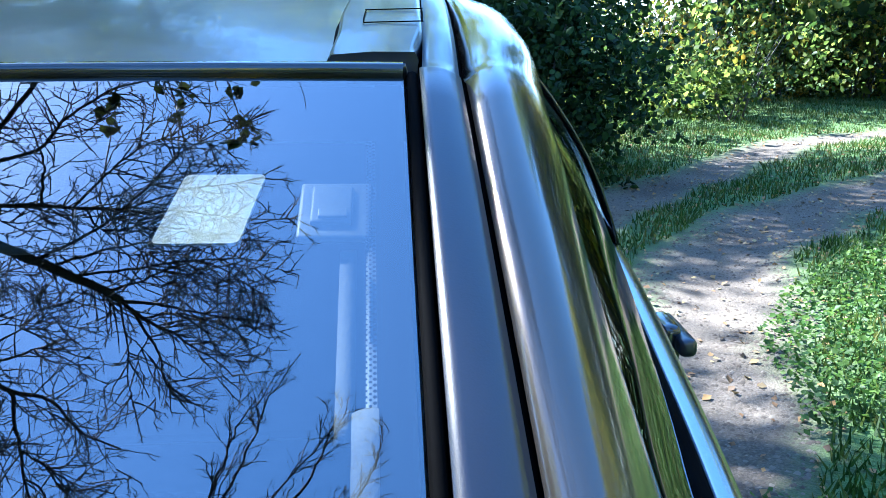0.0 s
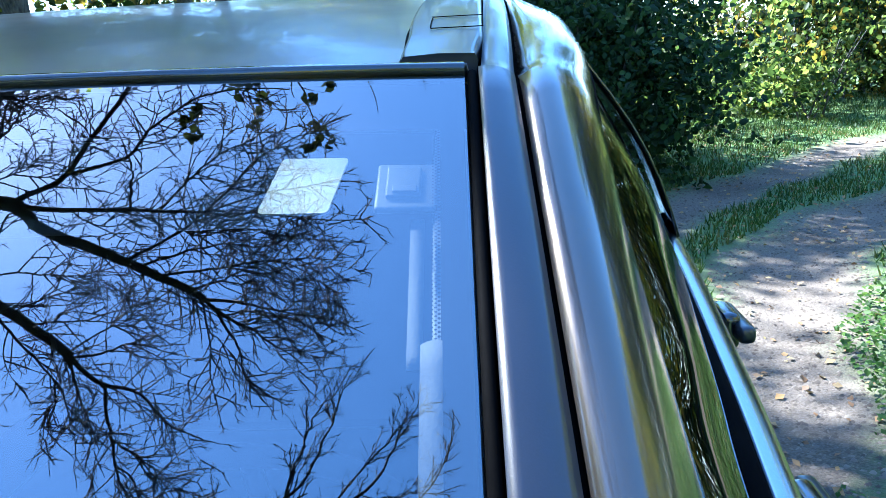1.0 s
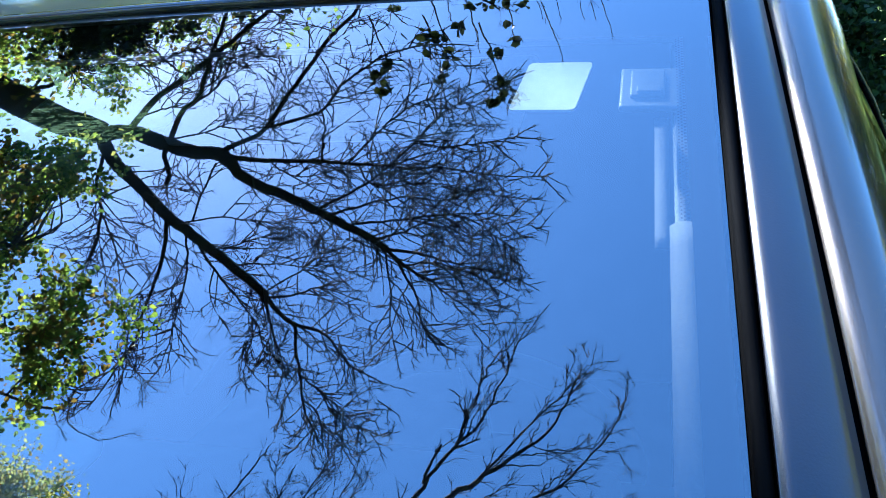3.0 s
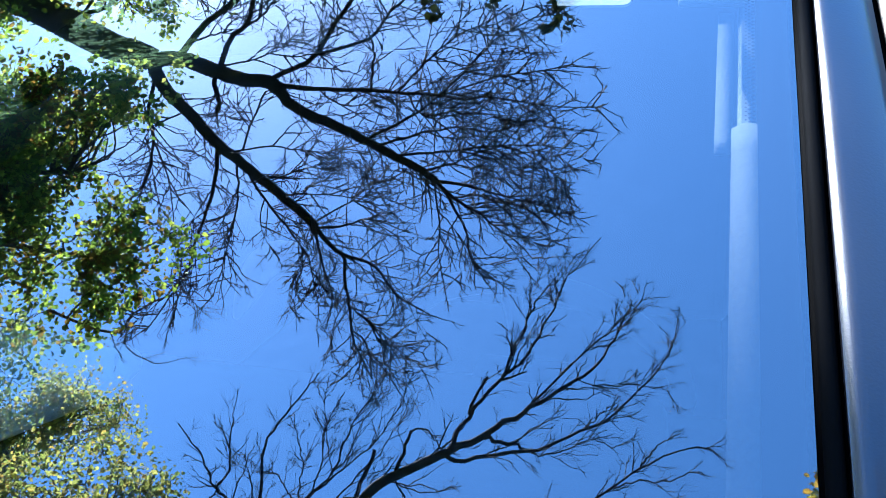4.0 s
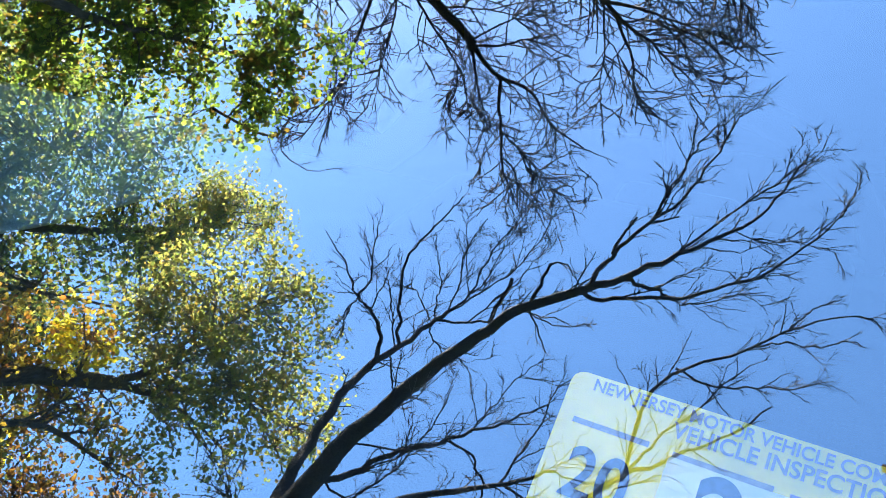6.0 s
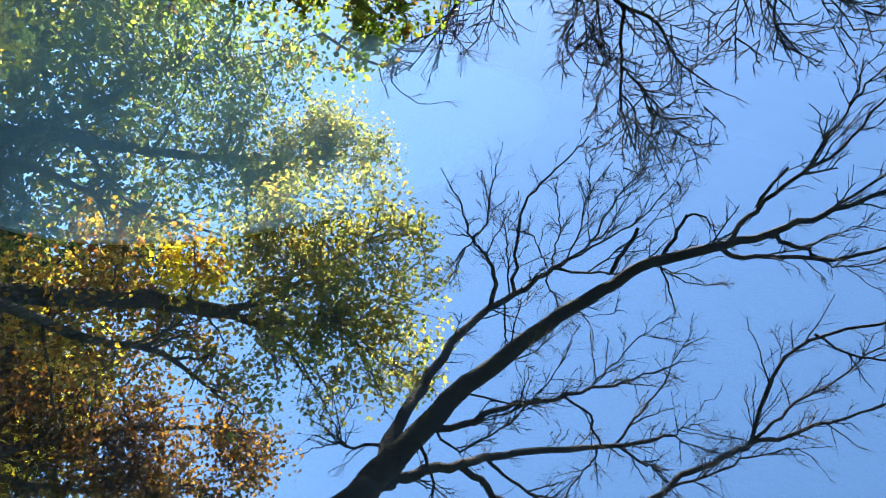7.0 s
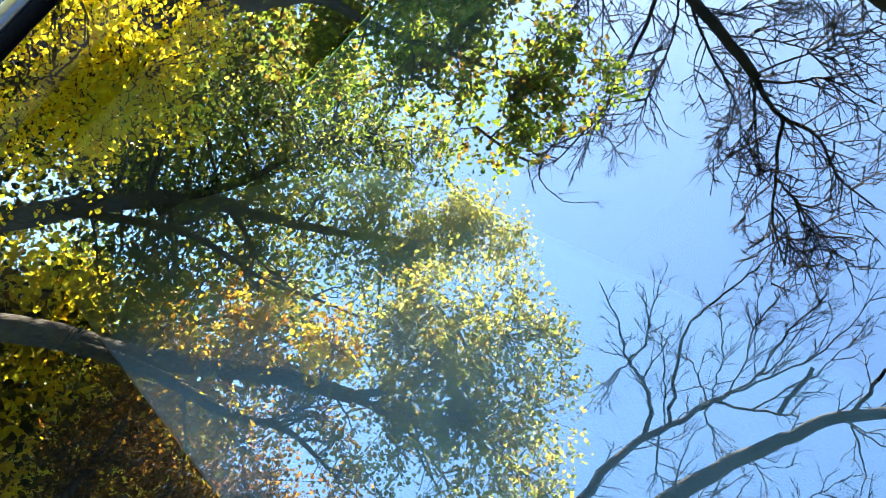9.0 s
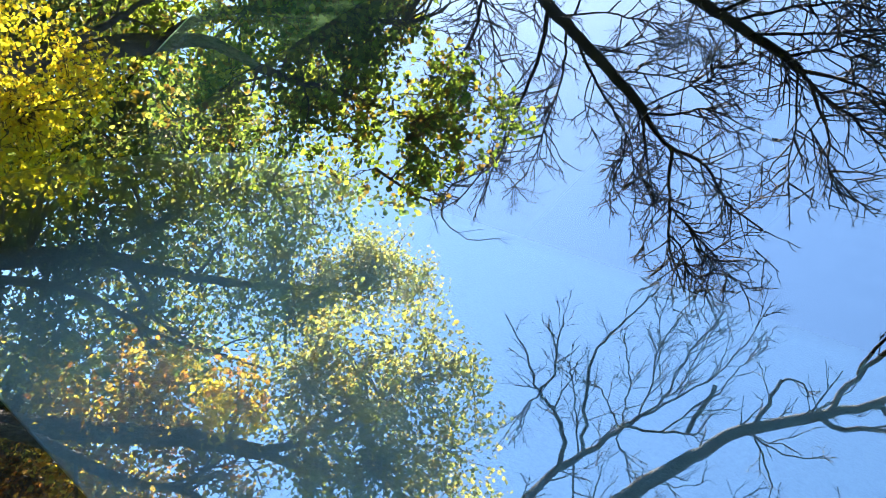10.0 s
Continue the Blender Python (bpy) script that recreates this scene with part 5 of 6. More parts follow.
PROTOS.append(put(woodland_tree(M_OAKLEAF, M_BARK3, 12, 3.0, 4, "dark olive woodland tree"), [(-3.2, 12.2, .72), (-1.2, 13.6, .64), (-6.8, 13.0, .85), (-5, 16.5, 1.0), (-9.5, 16.5, 1.0), (-12.5, 13, 1.25), (-17, 8, 1.1), (16, 4, 1), (15, -6, 1), (-6, 24, .7), (-12, 19, 1.2)]))
PROTOS.append(put(undergrowth(M_WOODYELLOW, 5, "sunlit yellow-green undergrowth bush"), [(3.6, 17.6, 1.3), (5.0, 19.6, 1.5), (8.2, 18.6, 1.2), (11, 19.2, 1.2), (14.4, 19.6, 1.3), (18, 20.5, 1.4), (22, 20.5, 1.4), (12.6, 21, 1.5), (6.2, 17.0, 1.2), (-15, -5.5, 1.3), (-14.5, -9.5, 1.4)], 3))
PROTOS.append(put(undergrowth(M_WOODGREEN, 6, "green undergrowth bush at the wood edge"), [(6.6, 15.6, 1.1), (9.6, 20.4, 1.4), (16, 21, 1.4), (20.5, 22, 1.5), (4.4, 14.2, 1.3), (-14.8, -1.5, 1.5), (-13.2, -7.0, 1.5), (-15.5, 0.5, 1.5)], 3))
PROTOS.append(put(undergrowth(M_GOLDLEAF, 8, "golden undergrowth bush at the wood edge"), [(12.8, 18.2, 1.0), (15.8, 18.4, 1.1), (20, 19, 1.2), (-13.8, -3.2, 1.5), (-12.8, -5.2, 1.4)], 3))


def ring(proto, n, r0, r1, seed, s0, s1):
    rng = random.Random(seed)
    for k in range(n):
        a = 2 * math.pi * (k + rng.uniform(-0.3, 0.3)) / n
        r, s = rng.uniform(r0, r1), rng.uniform(s0, s1)
        x, y = r * math.cos(a), r * math.sin(a)
        z = float(terrain(np.array(x), np.array(y)))
        copy_thing(proto, pose(0, 0, 0)).matrix_basis = pose(x, y, z - 0.1, rng.uniform(-4, 4), rng.uniform(-4, 4), rng.uniform(0, 360)) @ Matrix.Scale(s, 4)


for k, proto in enumerate(PROTOS[:4]):
    ring(proto, 12, 24, 38, 20 + k, 1.0, 1.5)
for k, proto in enumerate(PROTOS[4:6]):
    ring(proto, 26, 22, 30, 40 + k, 1.8, 3.0)


put(woodland_tree(M_YELLEAF, M_BARK, 10, 2.5, 9, "yellow-green tree beside the drive"), [(10.5, 1.0, .8), (12, -3.0, .9), (13, 5.0, .9)])
put(woodland_tree(M_GOLDLEAF, M_BARK, 9, 2.2, 12, "golden tree beside the drive"), [(11.5, -4.0, 1.0), (7.0, -6.5, 1.0)])


def evergreen_shrub():
    t = thing("evergreen_shrub", (1.8, 10.1, 0), "dense dark-green evergreen shrub beside the gravel drive", "shrub")
    for i in range(7):
        a = i * 0.9
        bar("stem", [(1.8, 10.1, -0.1), (1.8 + 0.4 * math.cos(a), 10.1 + 0.4 * math.sin(a), 0.8), (1.8 + 0.8 * math.cos(a), 10.1 + 0.7 * math.sin(a), 1.8)], 0.04, M_BARK3, t, 6, 10, taper=0.01)
    lobes = [(1.8, 10.1, 1.1, .95), (2.5, 10.0, 1.0, .6), (0.9, 9.7, 1.2, .8), (1.9, 9.4, 0.8, .6), (2.4, 10.7, 1.4, .7), (1.4, 10.5, 1.9, .8), (2.2, 10.1, 1.7, .6), (1.6, 9.8, 2.3, .6), (2.6, 9.6, 0.5, .38), (1.1, 9.3, 0.5, .5)]
    foliage(t, lobes, 1500, 14, 0.09, M_SHRUBLEAF, 0.14, hollow=0.6, gather=0.5)


evergreen_shrub()


# ---------------------------------------------------------------- ground cover
def scatter(n, x0, x1, y0, y1, keep, rng):
    x, y = rng.uniform(x0, x1, n), rng.uniform(y0, y1, n)
    k = keep(gravelly(x, y), rng.uniform(0, 1, n), x, y)
    return x[k], y[k], terrain(x[k], y[k])


def off_car(x, y):
    return (np.abs(x + 0.05) > 1.0) | (y > 3.6) | (y < -1.5)


def blades(x, y, z, h, w, rng, flat=0.35):
    n = len(x)
    a = rng.uniform(0, 6.28, n)
    d = np.stack([np.cos(a), np.sin(a), np.zeros(n)], 1)
    b = np.stack([x, y, z - 0.005], 1)
    hh = (h * rng.uniform(0.4, 1.3, n))[:, None]
    tip = b + np.stack([np.zeros(n), np.zeros(n), np.ones(n)], 1) * hh + np.roll(d, 1, 1) * 0 + rng.normal(0, flat, (n, 3)) * np.array([1, 1, 0]) * hh
    v = np.stack([b - d * w, b + d * w, tip], 1).reshape(-1, 3)
    return v, np.arange(3 * n).reshape(-1, 3)


def flat_leaves(x, y, z, size, rng, tilt=0.35, raise_=0.01):
    n = len(x)
    nm = unit(np.stack([rng.normal(0, tilt, n), rng.normal(0, tilt, n), np.ones(n)], 1))
    ax = unit(np.cross(nm, rng.normal(size=(n, 3))))
    sd = np.cross(nm, ax)
    p = np.stack([x, y, z + raise_ * rng.uniform(0.3, 1.6, n)], 1)
    s = (size * rng.uniform(0.5, 1.3, n))[:, None]
    v = np.stack([p - ax * s * .5, p + sd * s * .38 + nm * s * .1, p + ax * s * .5, p - sd * s * .38 + nm * s * .1], 1).reshape(-1, 3)
    i = np.arange(n)[:, None] * 4
    return v, np.concatenate([i + [0, 1, 2], i + [0, 2, 3]])


def stones(x, y, z, size, rng):
    n = len(x)
    o = np.array([(1, 0, 0), (0, 1, 0), (-1, 0, 0), (0, -1, 0), (0, 0, 1)], float)
    s = size * rng.uniform(0.4, 1.4, (n, 1, 1)) * rng.uniform(0.6, 1.2, (n, 5, 1))
    v = np.stack([x, y, z], 1)[:, None] + o * s * np.array([1, 1, 0.6])
    i = np.arange(n)[:, None] * 5
    f = np.concatenate([i + q for q in ([0, 1, 4], [1, 2, 4], [2, 3, 4], [3, 0, 4])])
    return v.reshape(-1, 3), f


def ground_cover():
    rng = np.random.default_rng(11)
    x, y, z = scatter(420000, -4, 16, 0, 20, lambda g, u, x, y: (g > 0.05) & off_car(x, y) & (x > 0.12 * y - 1) & (u < np.clip(5.0 / np.hypot(x, y), 0.15, 1)), rng)
    tagged(fast_mesh("grass", *blades(x, y, z, 0.085, 0.0085, rng), M_GRASS), "short green grass with bare patches", "grass", kind="stuff")
    x, y, z = scatter(90000, 1.2, 8, 0.0, 7.0, lambda g, u, x, y: (g > -0.12) & (y < x * 0.9 + 2.4) & (u < 0.8) & (np.sin(2.1 * x + 0.5) * np.sin(2.7 * y) + 0.4 * np.sin(5.3 * x - 3.1 * y) > -0.32) & off_car(x, y), rng)
    tagged(fast_mesh("ground_ivy", *flat_leaves(x, y, z, 0.036, rng, 0.6, 0.06), M_IVY), "leafy green ground ivy and weeds", "weeds", kind="stuff")
    x, y, z = scatter(45000, -4, 12, -1, 14, lambda g, u, x, y: off_car(x, y) & (u < np.where(g > 0, 0.35, 0.22)), rng)
    tagged(fast_mesh("leaf_litter", *flat_leaves(x, y, z, 0.046, rng), M_LITTER), "scattered dry brown fallen leaves", "leaves", kind="stuff")
    x, y, z = scatter(90000, 0.8, 10, 1, 11, lambda g, u, x, y: (g < 0.0) & off_car(x, y) & (u < np.clip(4.0 / np.hypot(x, y), 0.2, 1)), rng)
    tagged(fast_mesh("gravel", *stones(x, y, z, 0.014, rng), M_STONE), "loose pale gravel on the drive", "gravel", kind="stuff")


ground_cover()


# ---------------------------------------------------------------- the car
XC = -0.125                                 # middle of the car
SLOPE, BOW, RISE = radians(32.58), 0.0691, 0.0858
UP = np.array([0, math.cos(SLOPE), math.sin(SLOPE)])
OUT = np.array([0, -math.sin(SLOPE), math.cos(SLOPE)])
GO = np.array([0, 0.80, 1.62])
FOOT = 0.78                                 # length of the screen down the slope


def screen(u, v, lift=0.0):
    """Point of the curved windscreen: u across, v up the slope from its top edge"""
    u, v = np.asarray(u, float), np.asarray(v, float)
    h = -u * u * BOW / 2 - (v + 0.582) ** 2 * RISE / 2 + 0.582 ** 2 * RISE / 2 + lift
    return GO + u[..., None] * np.array([1.0, 0, 0]) + v[..., None] * UP + h[..., None] * OUT


def edge_u(v):
    return 0.58 - 0.023 * v


def flip(p):
    return np.asarray(p) * np.array([-1, 1, 1]) + np.array([2 * XC, 0, 0]) - OUT * 0.0125


car = thing("car", (XC, 1.1, 0), "taupe metallic estate car with sky reflected in its windscreen", "car")

N = 60
vv = np.linspace(-FOOT, 0, 22)
K0 = np.vstack([screen(edge_u(vv), vv), smooth_path([(0.582, 0.813, 1.604), (0.585, 1.0, 1.650), (0.587, 1.3, 1.696), (0.588, 1.8, 1.735), (0.585, 2.5, 1.725), (0.56, 3.25, 1.57)], 40)[1:]])
N = len(K0)
step = np.concatenate([np.linspace(0.056, 0.040, 22), np.full(N - 22, 0.038)])
K1 = K0 + np.stack([step, np.full(N, 0.006), np.full(N, -0.004)], 1)


def resample(pts, key):
    """Control points on a path, spread by the y of key"""
    p = np.array(pts, float)
    d = smooth_path(p, 300)
    return np.stack([np.interp(key, d[:, 1], d[:, i]) for i in range(3)], 1)


yk2 = np.interp(np.linspace(0, 1, N), [0, 22 / N, 1], [0.40, 1.0, 3.15])
K2 = resample([(0.83, 0.36, 1.03), (0.80, 0.52, 1.13), (0.772, 0.716, 1.261), (0.76, 0.855, 1.352), (0.755, 0.93, 1.438), (0.749, 1.02, 1.517), (0.738, 1.2, 1.595), (0.730, 1.8, 1.652), (0.69, 3.2, 1.52)], yk2)
K2[:, 0] -= 0.03 * np.interp(K2[:, 1], [1.0, 1.2, 1.5], [1, 0.3, 0.1])
KB = resample([(0.88, 0.34, 1.01), (0.905, 0.6, 1.06), (0.93, 0.92, 1.113), (0.95, 1.2, 1.16), (0.972, 1.7, 1.235), (0.975, 2.2, 1.265), (0.955, 2.7, 1.28), (0.88, 3.22, 1.29)], np.interp(np.linspace(0, 1, N), [0, 22 / N, 1], [0.36, 1.1, 3.2]))


def windscreen():
    ws = part("windscreen", bmesh.new(), M_GLASS, car, "clean curved windscreen glass")
    nu, nv = 81, 61
    v = np.linspace(-FOOT, 0.0, nv)
    f = np.linspace(0, 1, nu)
    R, L = edge_u(v) - 0.002, 2 * XC - edge_u(v) + 0.002
    uu = L[:, None] + (R - L)[:, None] * f[None]
    vg = np.broadcast_to(v[:, None], uu.shape)
    top, under = screen(uu, vg).reshape(-1, 3), screen(uu, vg, -0.005).reshape(-1, 3)
    i = np.arange(nu * nv).reshape(nv, nu)
    q = np.stack([i[:-1, :-1], i[:-1, 1:], i[1:, 1:], i[1:, :-1]], -1).reshape(-1, 4)
    o1 = fast_mesh("outer_face", top, q, M_GLASS, ws, True)
    o2 = fast_mesh("inner_face", under, q[:, ::-1], M_INNER, ws, True)
    for o in (o1, o2):
        o.visible_shadow = False
    # black ceramic band under the glass
    a = np.linspace(0, 1, 40)
    v = -FOOT + FOOT * a
    for s in (1, -1):
        e = edge_u(v)
        p, r = screen(e - 0.004, v, -0.008), screen(e - 0.0236, v, -0.008)
        if s < 0:
            p, r = flip(p), flip(r)
        ribbon("ceramic_band", p, r, M_FRIT, ws, 3)
    u = np.linspace(2 * XC - 0.58, 0.58, 120)
    ribbon("ceramic_band", screen(u, 0 * u - 0.003, -0.008), screen(u, 0 * u - 0.070, -0.008), M_FRIT, ws, 3)
    ribbon("ceramic_band", screen(u * 1.02, 0 * u - FOOT + 0.003, -0.008), screen(u * 1.02, -0.665 + 0.08 * (u - XC) ** 2, -0.008), M_FRIT, ws, 12)
    # dotted edge
    vs, fs = [], []
    ang = np.linspace(0, 6.2832, 6, endpoint=False)
    for row, (inset, rad) in enumerate(((0.0247, 0.0011), (0.0270, 0.0009), (0.0291, 0.0007))):
        for v0 in np.arange(-FOOT + 0.04, -0.07, 0.0036):
            v1 = v0 + (row % 2) * 0.0018
            for s in (1, -1):
                c = edge_u(v1) - inset
                c = c if s > 0 else 2 * XC - c
                k = len(vs)
                vs += list(screen(c + rad * np.cos(ang), v1 + rad * np.sin(ang), -0.008))
                fs.append(tuple(range(k, k + 6)))
    mesh_object("frit_dots", vs, fs, M_FRIT, ws, False)


def side_of_car(s):
    g = (lambda p: p) if s > 0 else flip
    up = np.array([0.45 * s, 0, 0.9])
    k0, k1, k2, kb = g(K0), g(K1), g(K2), g(KB)
    # pillar strip between screen and door
    ribbon("pillar_cover", k0 + np.array([0.010 * s, 0, 0.004]), k1 + np.array([0, 0, 0.0]), M_SATIN, car, 6, lambda w: up * 0.0035 * math.sin(math.pi * w), 0.004, "satin grey windscreen pillar cover")
    ribbon("screen_gutter", k0 + np.array([0, 0, -0.012]), k0 + np.array([0.012 * s, 0, -0.012]), M_RUBBER, car, 2, None, 0.006)
    bar("screen_seal", k0[:22] + np.array([0.0045 * s, 0, 0.0]), 0.0042, M_RUBBER, car, 8, 44)
    ribbon("door_gap", k1 + np.array([-0.002 * s, 0, -0.007]), k1 + np.array([0.008 * s, 0, -0.012]), M_RUBBER, car, 2, None, 0.004)
    # convex door frame
    a = k1 + np.array([0.005 * s, 0, -0.003])
    ribbon("door_frame", a, k2, M_PAINT, car, 14, lambda w: np.array([0.030 * s, 0, 0.036]) * math.sin(math.pi * min(1, w * 1.01) ** 0.7) ** 0.8, 0.005, "taupe painted curved door frame", np.interp(np.arange(N), [0, 16, 26, 34, N], [1, 1, 0.7, 0.45, 0.4]))
    bar("window_seal", k2 + np.array([0, 0, -0.004]), 0.008, M_RUBBER, car, 8, 80)
    bar("window_bead", k2 + np.array([0.004 * s, 0, -0.013]), 0.0035, M_SATIN, car, 6, 80)
    ribbon("side_window", k2 + np.array([-0.006 * s, 0, -0.012]), kb + np.array([-0.054 * s, 0, 0.0]), M_SIDE, car, 8, lambda w: np.array([0.03 * s, 0, 0]) * math.sin(math.pi * w), 0.0, "tinted side window glass")
    ribbon("belt_seal", kb + np.array([-0.060 * s, 0, 0.008]), kb + np.array([-0.028 * s, 0, 0.004]), M_RUBBER, car, 5, lambda w: np.array([0, 0, 0.006]) * math.sin(math.pi * w), 0.004, "black rubber window seal")
    ribbon("door_panel", kb + np.array([-0.195 * s, 0, 0.004]), kb + np.array([-0.22 * s, 0, -0.4]), M_FABRIC, car, 4, lambda w: np.array([-0.03 * s, 0, 0]) * math.sin(math.pi * w), 0.01)
    ribbon("door_ledge", kb + np.array([-0.062 * s, 0, 0.02 if s > 0 else 0.045]), kb + np.array([-0.20 * s, 0, 0.004]), M_FABRIC, car, 4, lambda w: np.array([0, 0, 0.012]) * math.sin(math.pi * w), 0.006)
    # passenger side takes dark cloth: the shade there is put into the colour
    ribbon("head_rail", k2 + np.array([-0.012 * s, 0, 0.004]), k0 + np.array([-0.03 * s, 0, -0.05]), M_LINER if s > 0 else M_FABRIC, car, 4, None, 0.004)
    ribbon("belt_trim", kb + np.array([-0.030 * s, 0, 0.006]), kb + np.array([0.010 * s, 0, -0.012]), M_CHROME, car, 8, lambda w: np.array([0.004 * s, 0, 0.008]) * math.sin(math.pi * w), 0.003, "bright belt line trim")
    for i0, i1, nm in ((33, 36, "centre_pillar"), (52, 55, "rear_pillar")):
        w = np.linspace(0, 1, 8)[:, None]
        p = k2[i0] * (1 - w) + kb[i0] * w + np.array([0.004 * s, 0, 0])
        q = k2[i1] * (1 - w) + kb[i1] * w + np.array([0.004 * s, 0, 0])
        b = np.array([0.034 * s, 0, 0]) * np.sin(np.pi * w)
        ribbon(nm, p + b, q + b, M_GLOSSBLACK, car, 3, None, 0.006)
    inside = np.array([-0.022 * s, 0, 0.0])
    # darker lining on the passenger side, its shade held in the colour
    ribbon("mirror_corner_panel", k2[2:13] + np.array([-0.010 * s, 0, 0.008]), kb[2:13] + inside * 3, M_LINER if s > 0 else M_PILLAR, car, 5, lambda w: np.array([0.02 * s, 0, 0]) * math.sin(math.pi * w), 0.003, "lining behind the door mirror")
    # handles, each over a round finger recess
    for x, y, z in ((1.030, 1.11, 0.985), (1.068, 1.66, 1.072)):
        x = XC + s * (x - XC)
        h = part("door_handle", box((0.034, 0.17, 0.036), (x + 0.010 * s, y, z), 0.015, 4), M_SATIN, car, "dark door handle", True)
        part("handle_recess", box((0.040, 0.10, 0.075), (x - s * 0.012, y, z - 0.004), 0.018, 4), M_GLOSSBLACK, h, "", True)
    # mirror
    m = part("door_mirror", box((0.20, 0.11, 0.145), (XC + s * 1.165, 0.50, 0.965), 0.045, 5), M_GLOSSBLACK, car, "black door mirror", True)
    part("mirror_arm", box((0.10, 0.06, 0.05), (XC + s * 1.03, 0.48, 0.965), 0.016, 3), M_GLOSSBLACK, m, "", True)
    part("mirror_glass", box((0.165, 0.006, 0.115), (XC + s * 1.165, 0.557, 0.97), 0.002, 1), M_CHROME, m)
    # roof rail: its flat front foot overhangs the roof edge and runs on into the pillar cover
    ys = np.array([0.834, 0.86, 0.92, 1.0, 1.15, 1.4, 1.8, 2.3, 2.8, 3.05])
    zs = np.interp(ys, K0[21:, 1], K0[21:, 2])
    half = np.array([0.033, 0.0345, 0.0365, 0.038, 0.037, 0.033, 0.03, 0.03, 0.03, 0.028])
    base = smooth_path(np.stack([0.588 - half + np.where(ys > 0.9, 0.006, 0), ys, zs], 1), 60)
    wid = np.interp(base[:, 1], ys, half)
    b0 = g(base)
    prof = [(-1, -0.004), (-1, 0.011), (-0.93, 0.0150), (0.0, 0.0165), (0.93, 0.0155), (1, 0.011), (1, -0.004)]
    vs = np.array([[p + np.array([dx * w * s, 0, dz]) for dx, dz in prof] for p, w in zip(b0, wid)])
    n, k = len(b0), len(prof)
    i = np.arange(n * k).reshape(n, k)
    f = np.stack([i[:-1, :-1], i[:-1, 1:], i[1:, 1:], i[1:, :-1]], -1).reshape(-1, 4).tolist()
    f += [tuple(i[0]), tuple(i[-1][::-1])]
    rail = mesh_object("roof_rail", vs.reshape(-1, 3), f, M_SATIN, car, True, "satin grey roof rail with flat front foot")
    bv = rail.modifiers.new("edges", "BEVEL")
    bv.width, bv.segments, bv.angle_limit = 0.002, 2, radians(35)
    # thin dark joint round the cover plate, and a dark bar as the shadow gap beside the roof
    m = np.argmin(np.abs(base[:, 1] - 0.965))
    pitch = math.atan2(base[m + 1, 2] - base[m - 1, 2], base[m + 1, 1] - base[m - 1, 1])
    c = Vector(b0[m] + np.array([0.012 * s, 0, 0.0170]))
    tilt = Matrix.Translation(c) @ Matrix.Rotation(pitch, 4, "X")
    o = [(-0.022, -0.030), (0.022, -0.030), (0.026, -0.026), (0.026, 0.026), (0.022, 0.030), (-0.022, 0.030), (-0.026, 0.026), (-0.026, -0.026), (-0.022, -0.030)]
    bar("cover_joint", [tuple(tilt @ Vector((x, y, 0))) for x, y in o], 0.0006, M_RUBBER, rail, 5, 90, "outline of the small rail cover")
    bar("rail_gap_shade", vs[:, 0] + np.array([-0.002 * s, 0, 0.003]), 0.0035, M_RUBBER, rail, 6, 60)


def roof():
    a = K0[21:].copy()
    n = len(a)
    w = np.linspace(0, 1, 31)
    l, r = flip(a), a
    v = l[:, None] * (1 - w)[None, :, None] + r[:, None] * w[None, :, None]
    v[:, :, 2] += 0.022 * (1 - (2 * w - 1) ** 2)[None] - 0.004
    front = screen(np.linspace(2 * XC - 0.58, 0.58, 31), np.zeros(31) + 0.012)
    v[0] = front + np.array([0, 0.004, 0.003])
    i = np.arange(n * 31).reshape(n, 31)
    f = np.stack([i[:-1, :-1], i[:-1, 1:], i[1:, 1:], i[1:, :-1]], -1).reshape(-1, 4)
    o = fast_mesh("roof_panel", v.reshape(-1, 3), f, M_ROOF, car, True, "taupe metallic roof panel")
    m = o.modifiers.new("thickness", "SOLIDIFY")
    m.thickness, m.offset = 0.004, -1
    u = np.linspace(2 * XC - 0.578, 0.578, 60)
    bar("screen_moulding", screen(u, 0 * u + 0.006, 0.001), 0.0065, M_GLOSSBLACK, car, 8, 60, "black moulding along the top of the windscreen")
    hl = v.copy()
    hl[:, :, 2] -= 0.045
    hl[0, :, 1] -= 0.03
    hl[0, :, 2] -= 0.012
    fast_mesh("headliner", hl.reshape(-1, 3), f[:, ::-1], M_TRIM, car, True, "pale grey headliner")


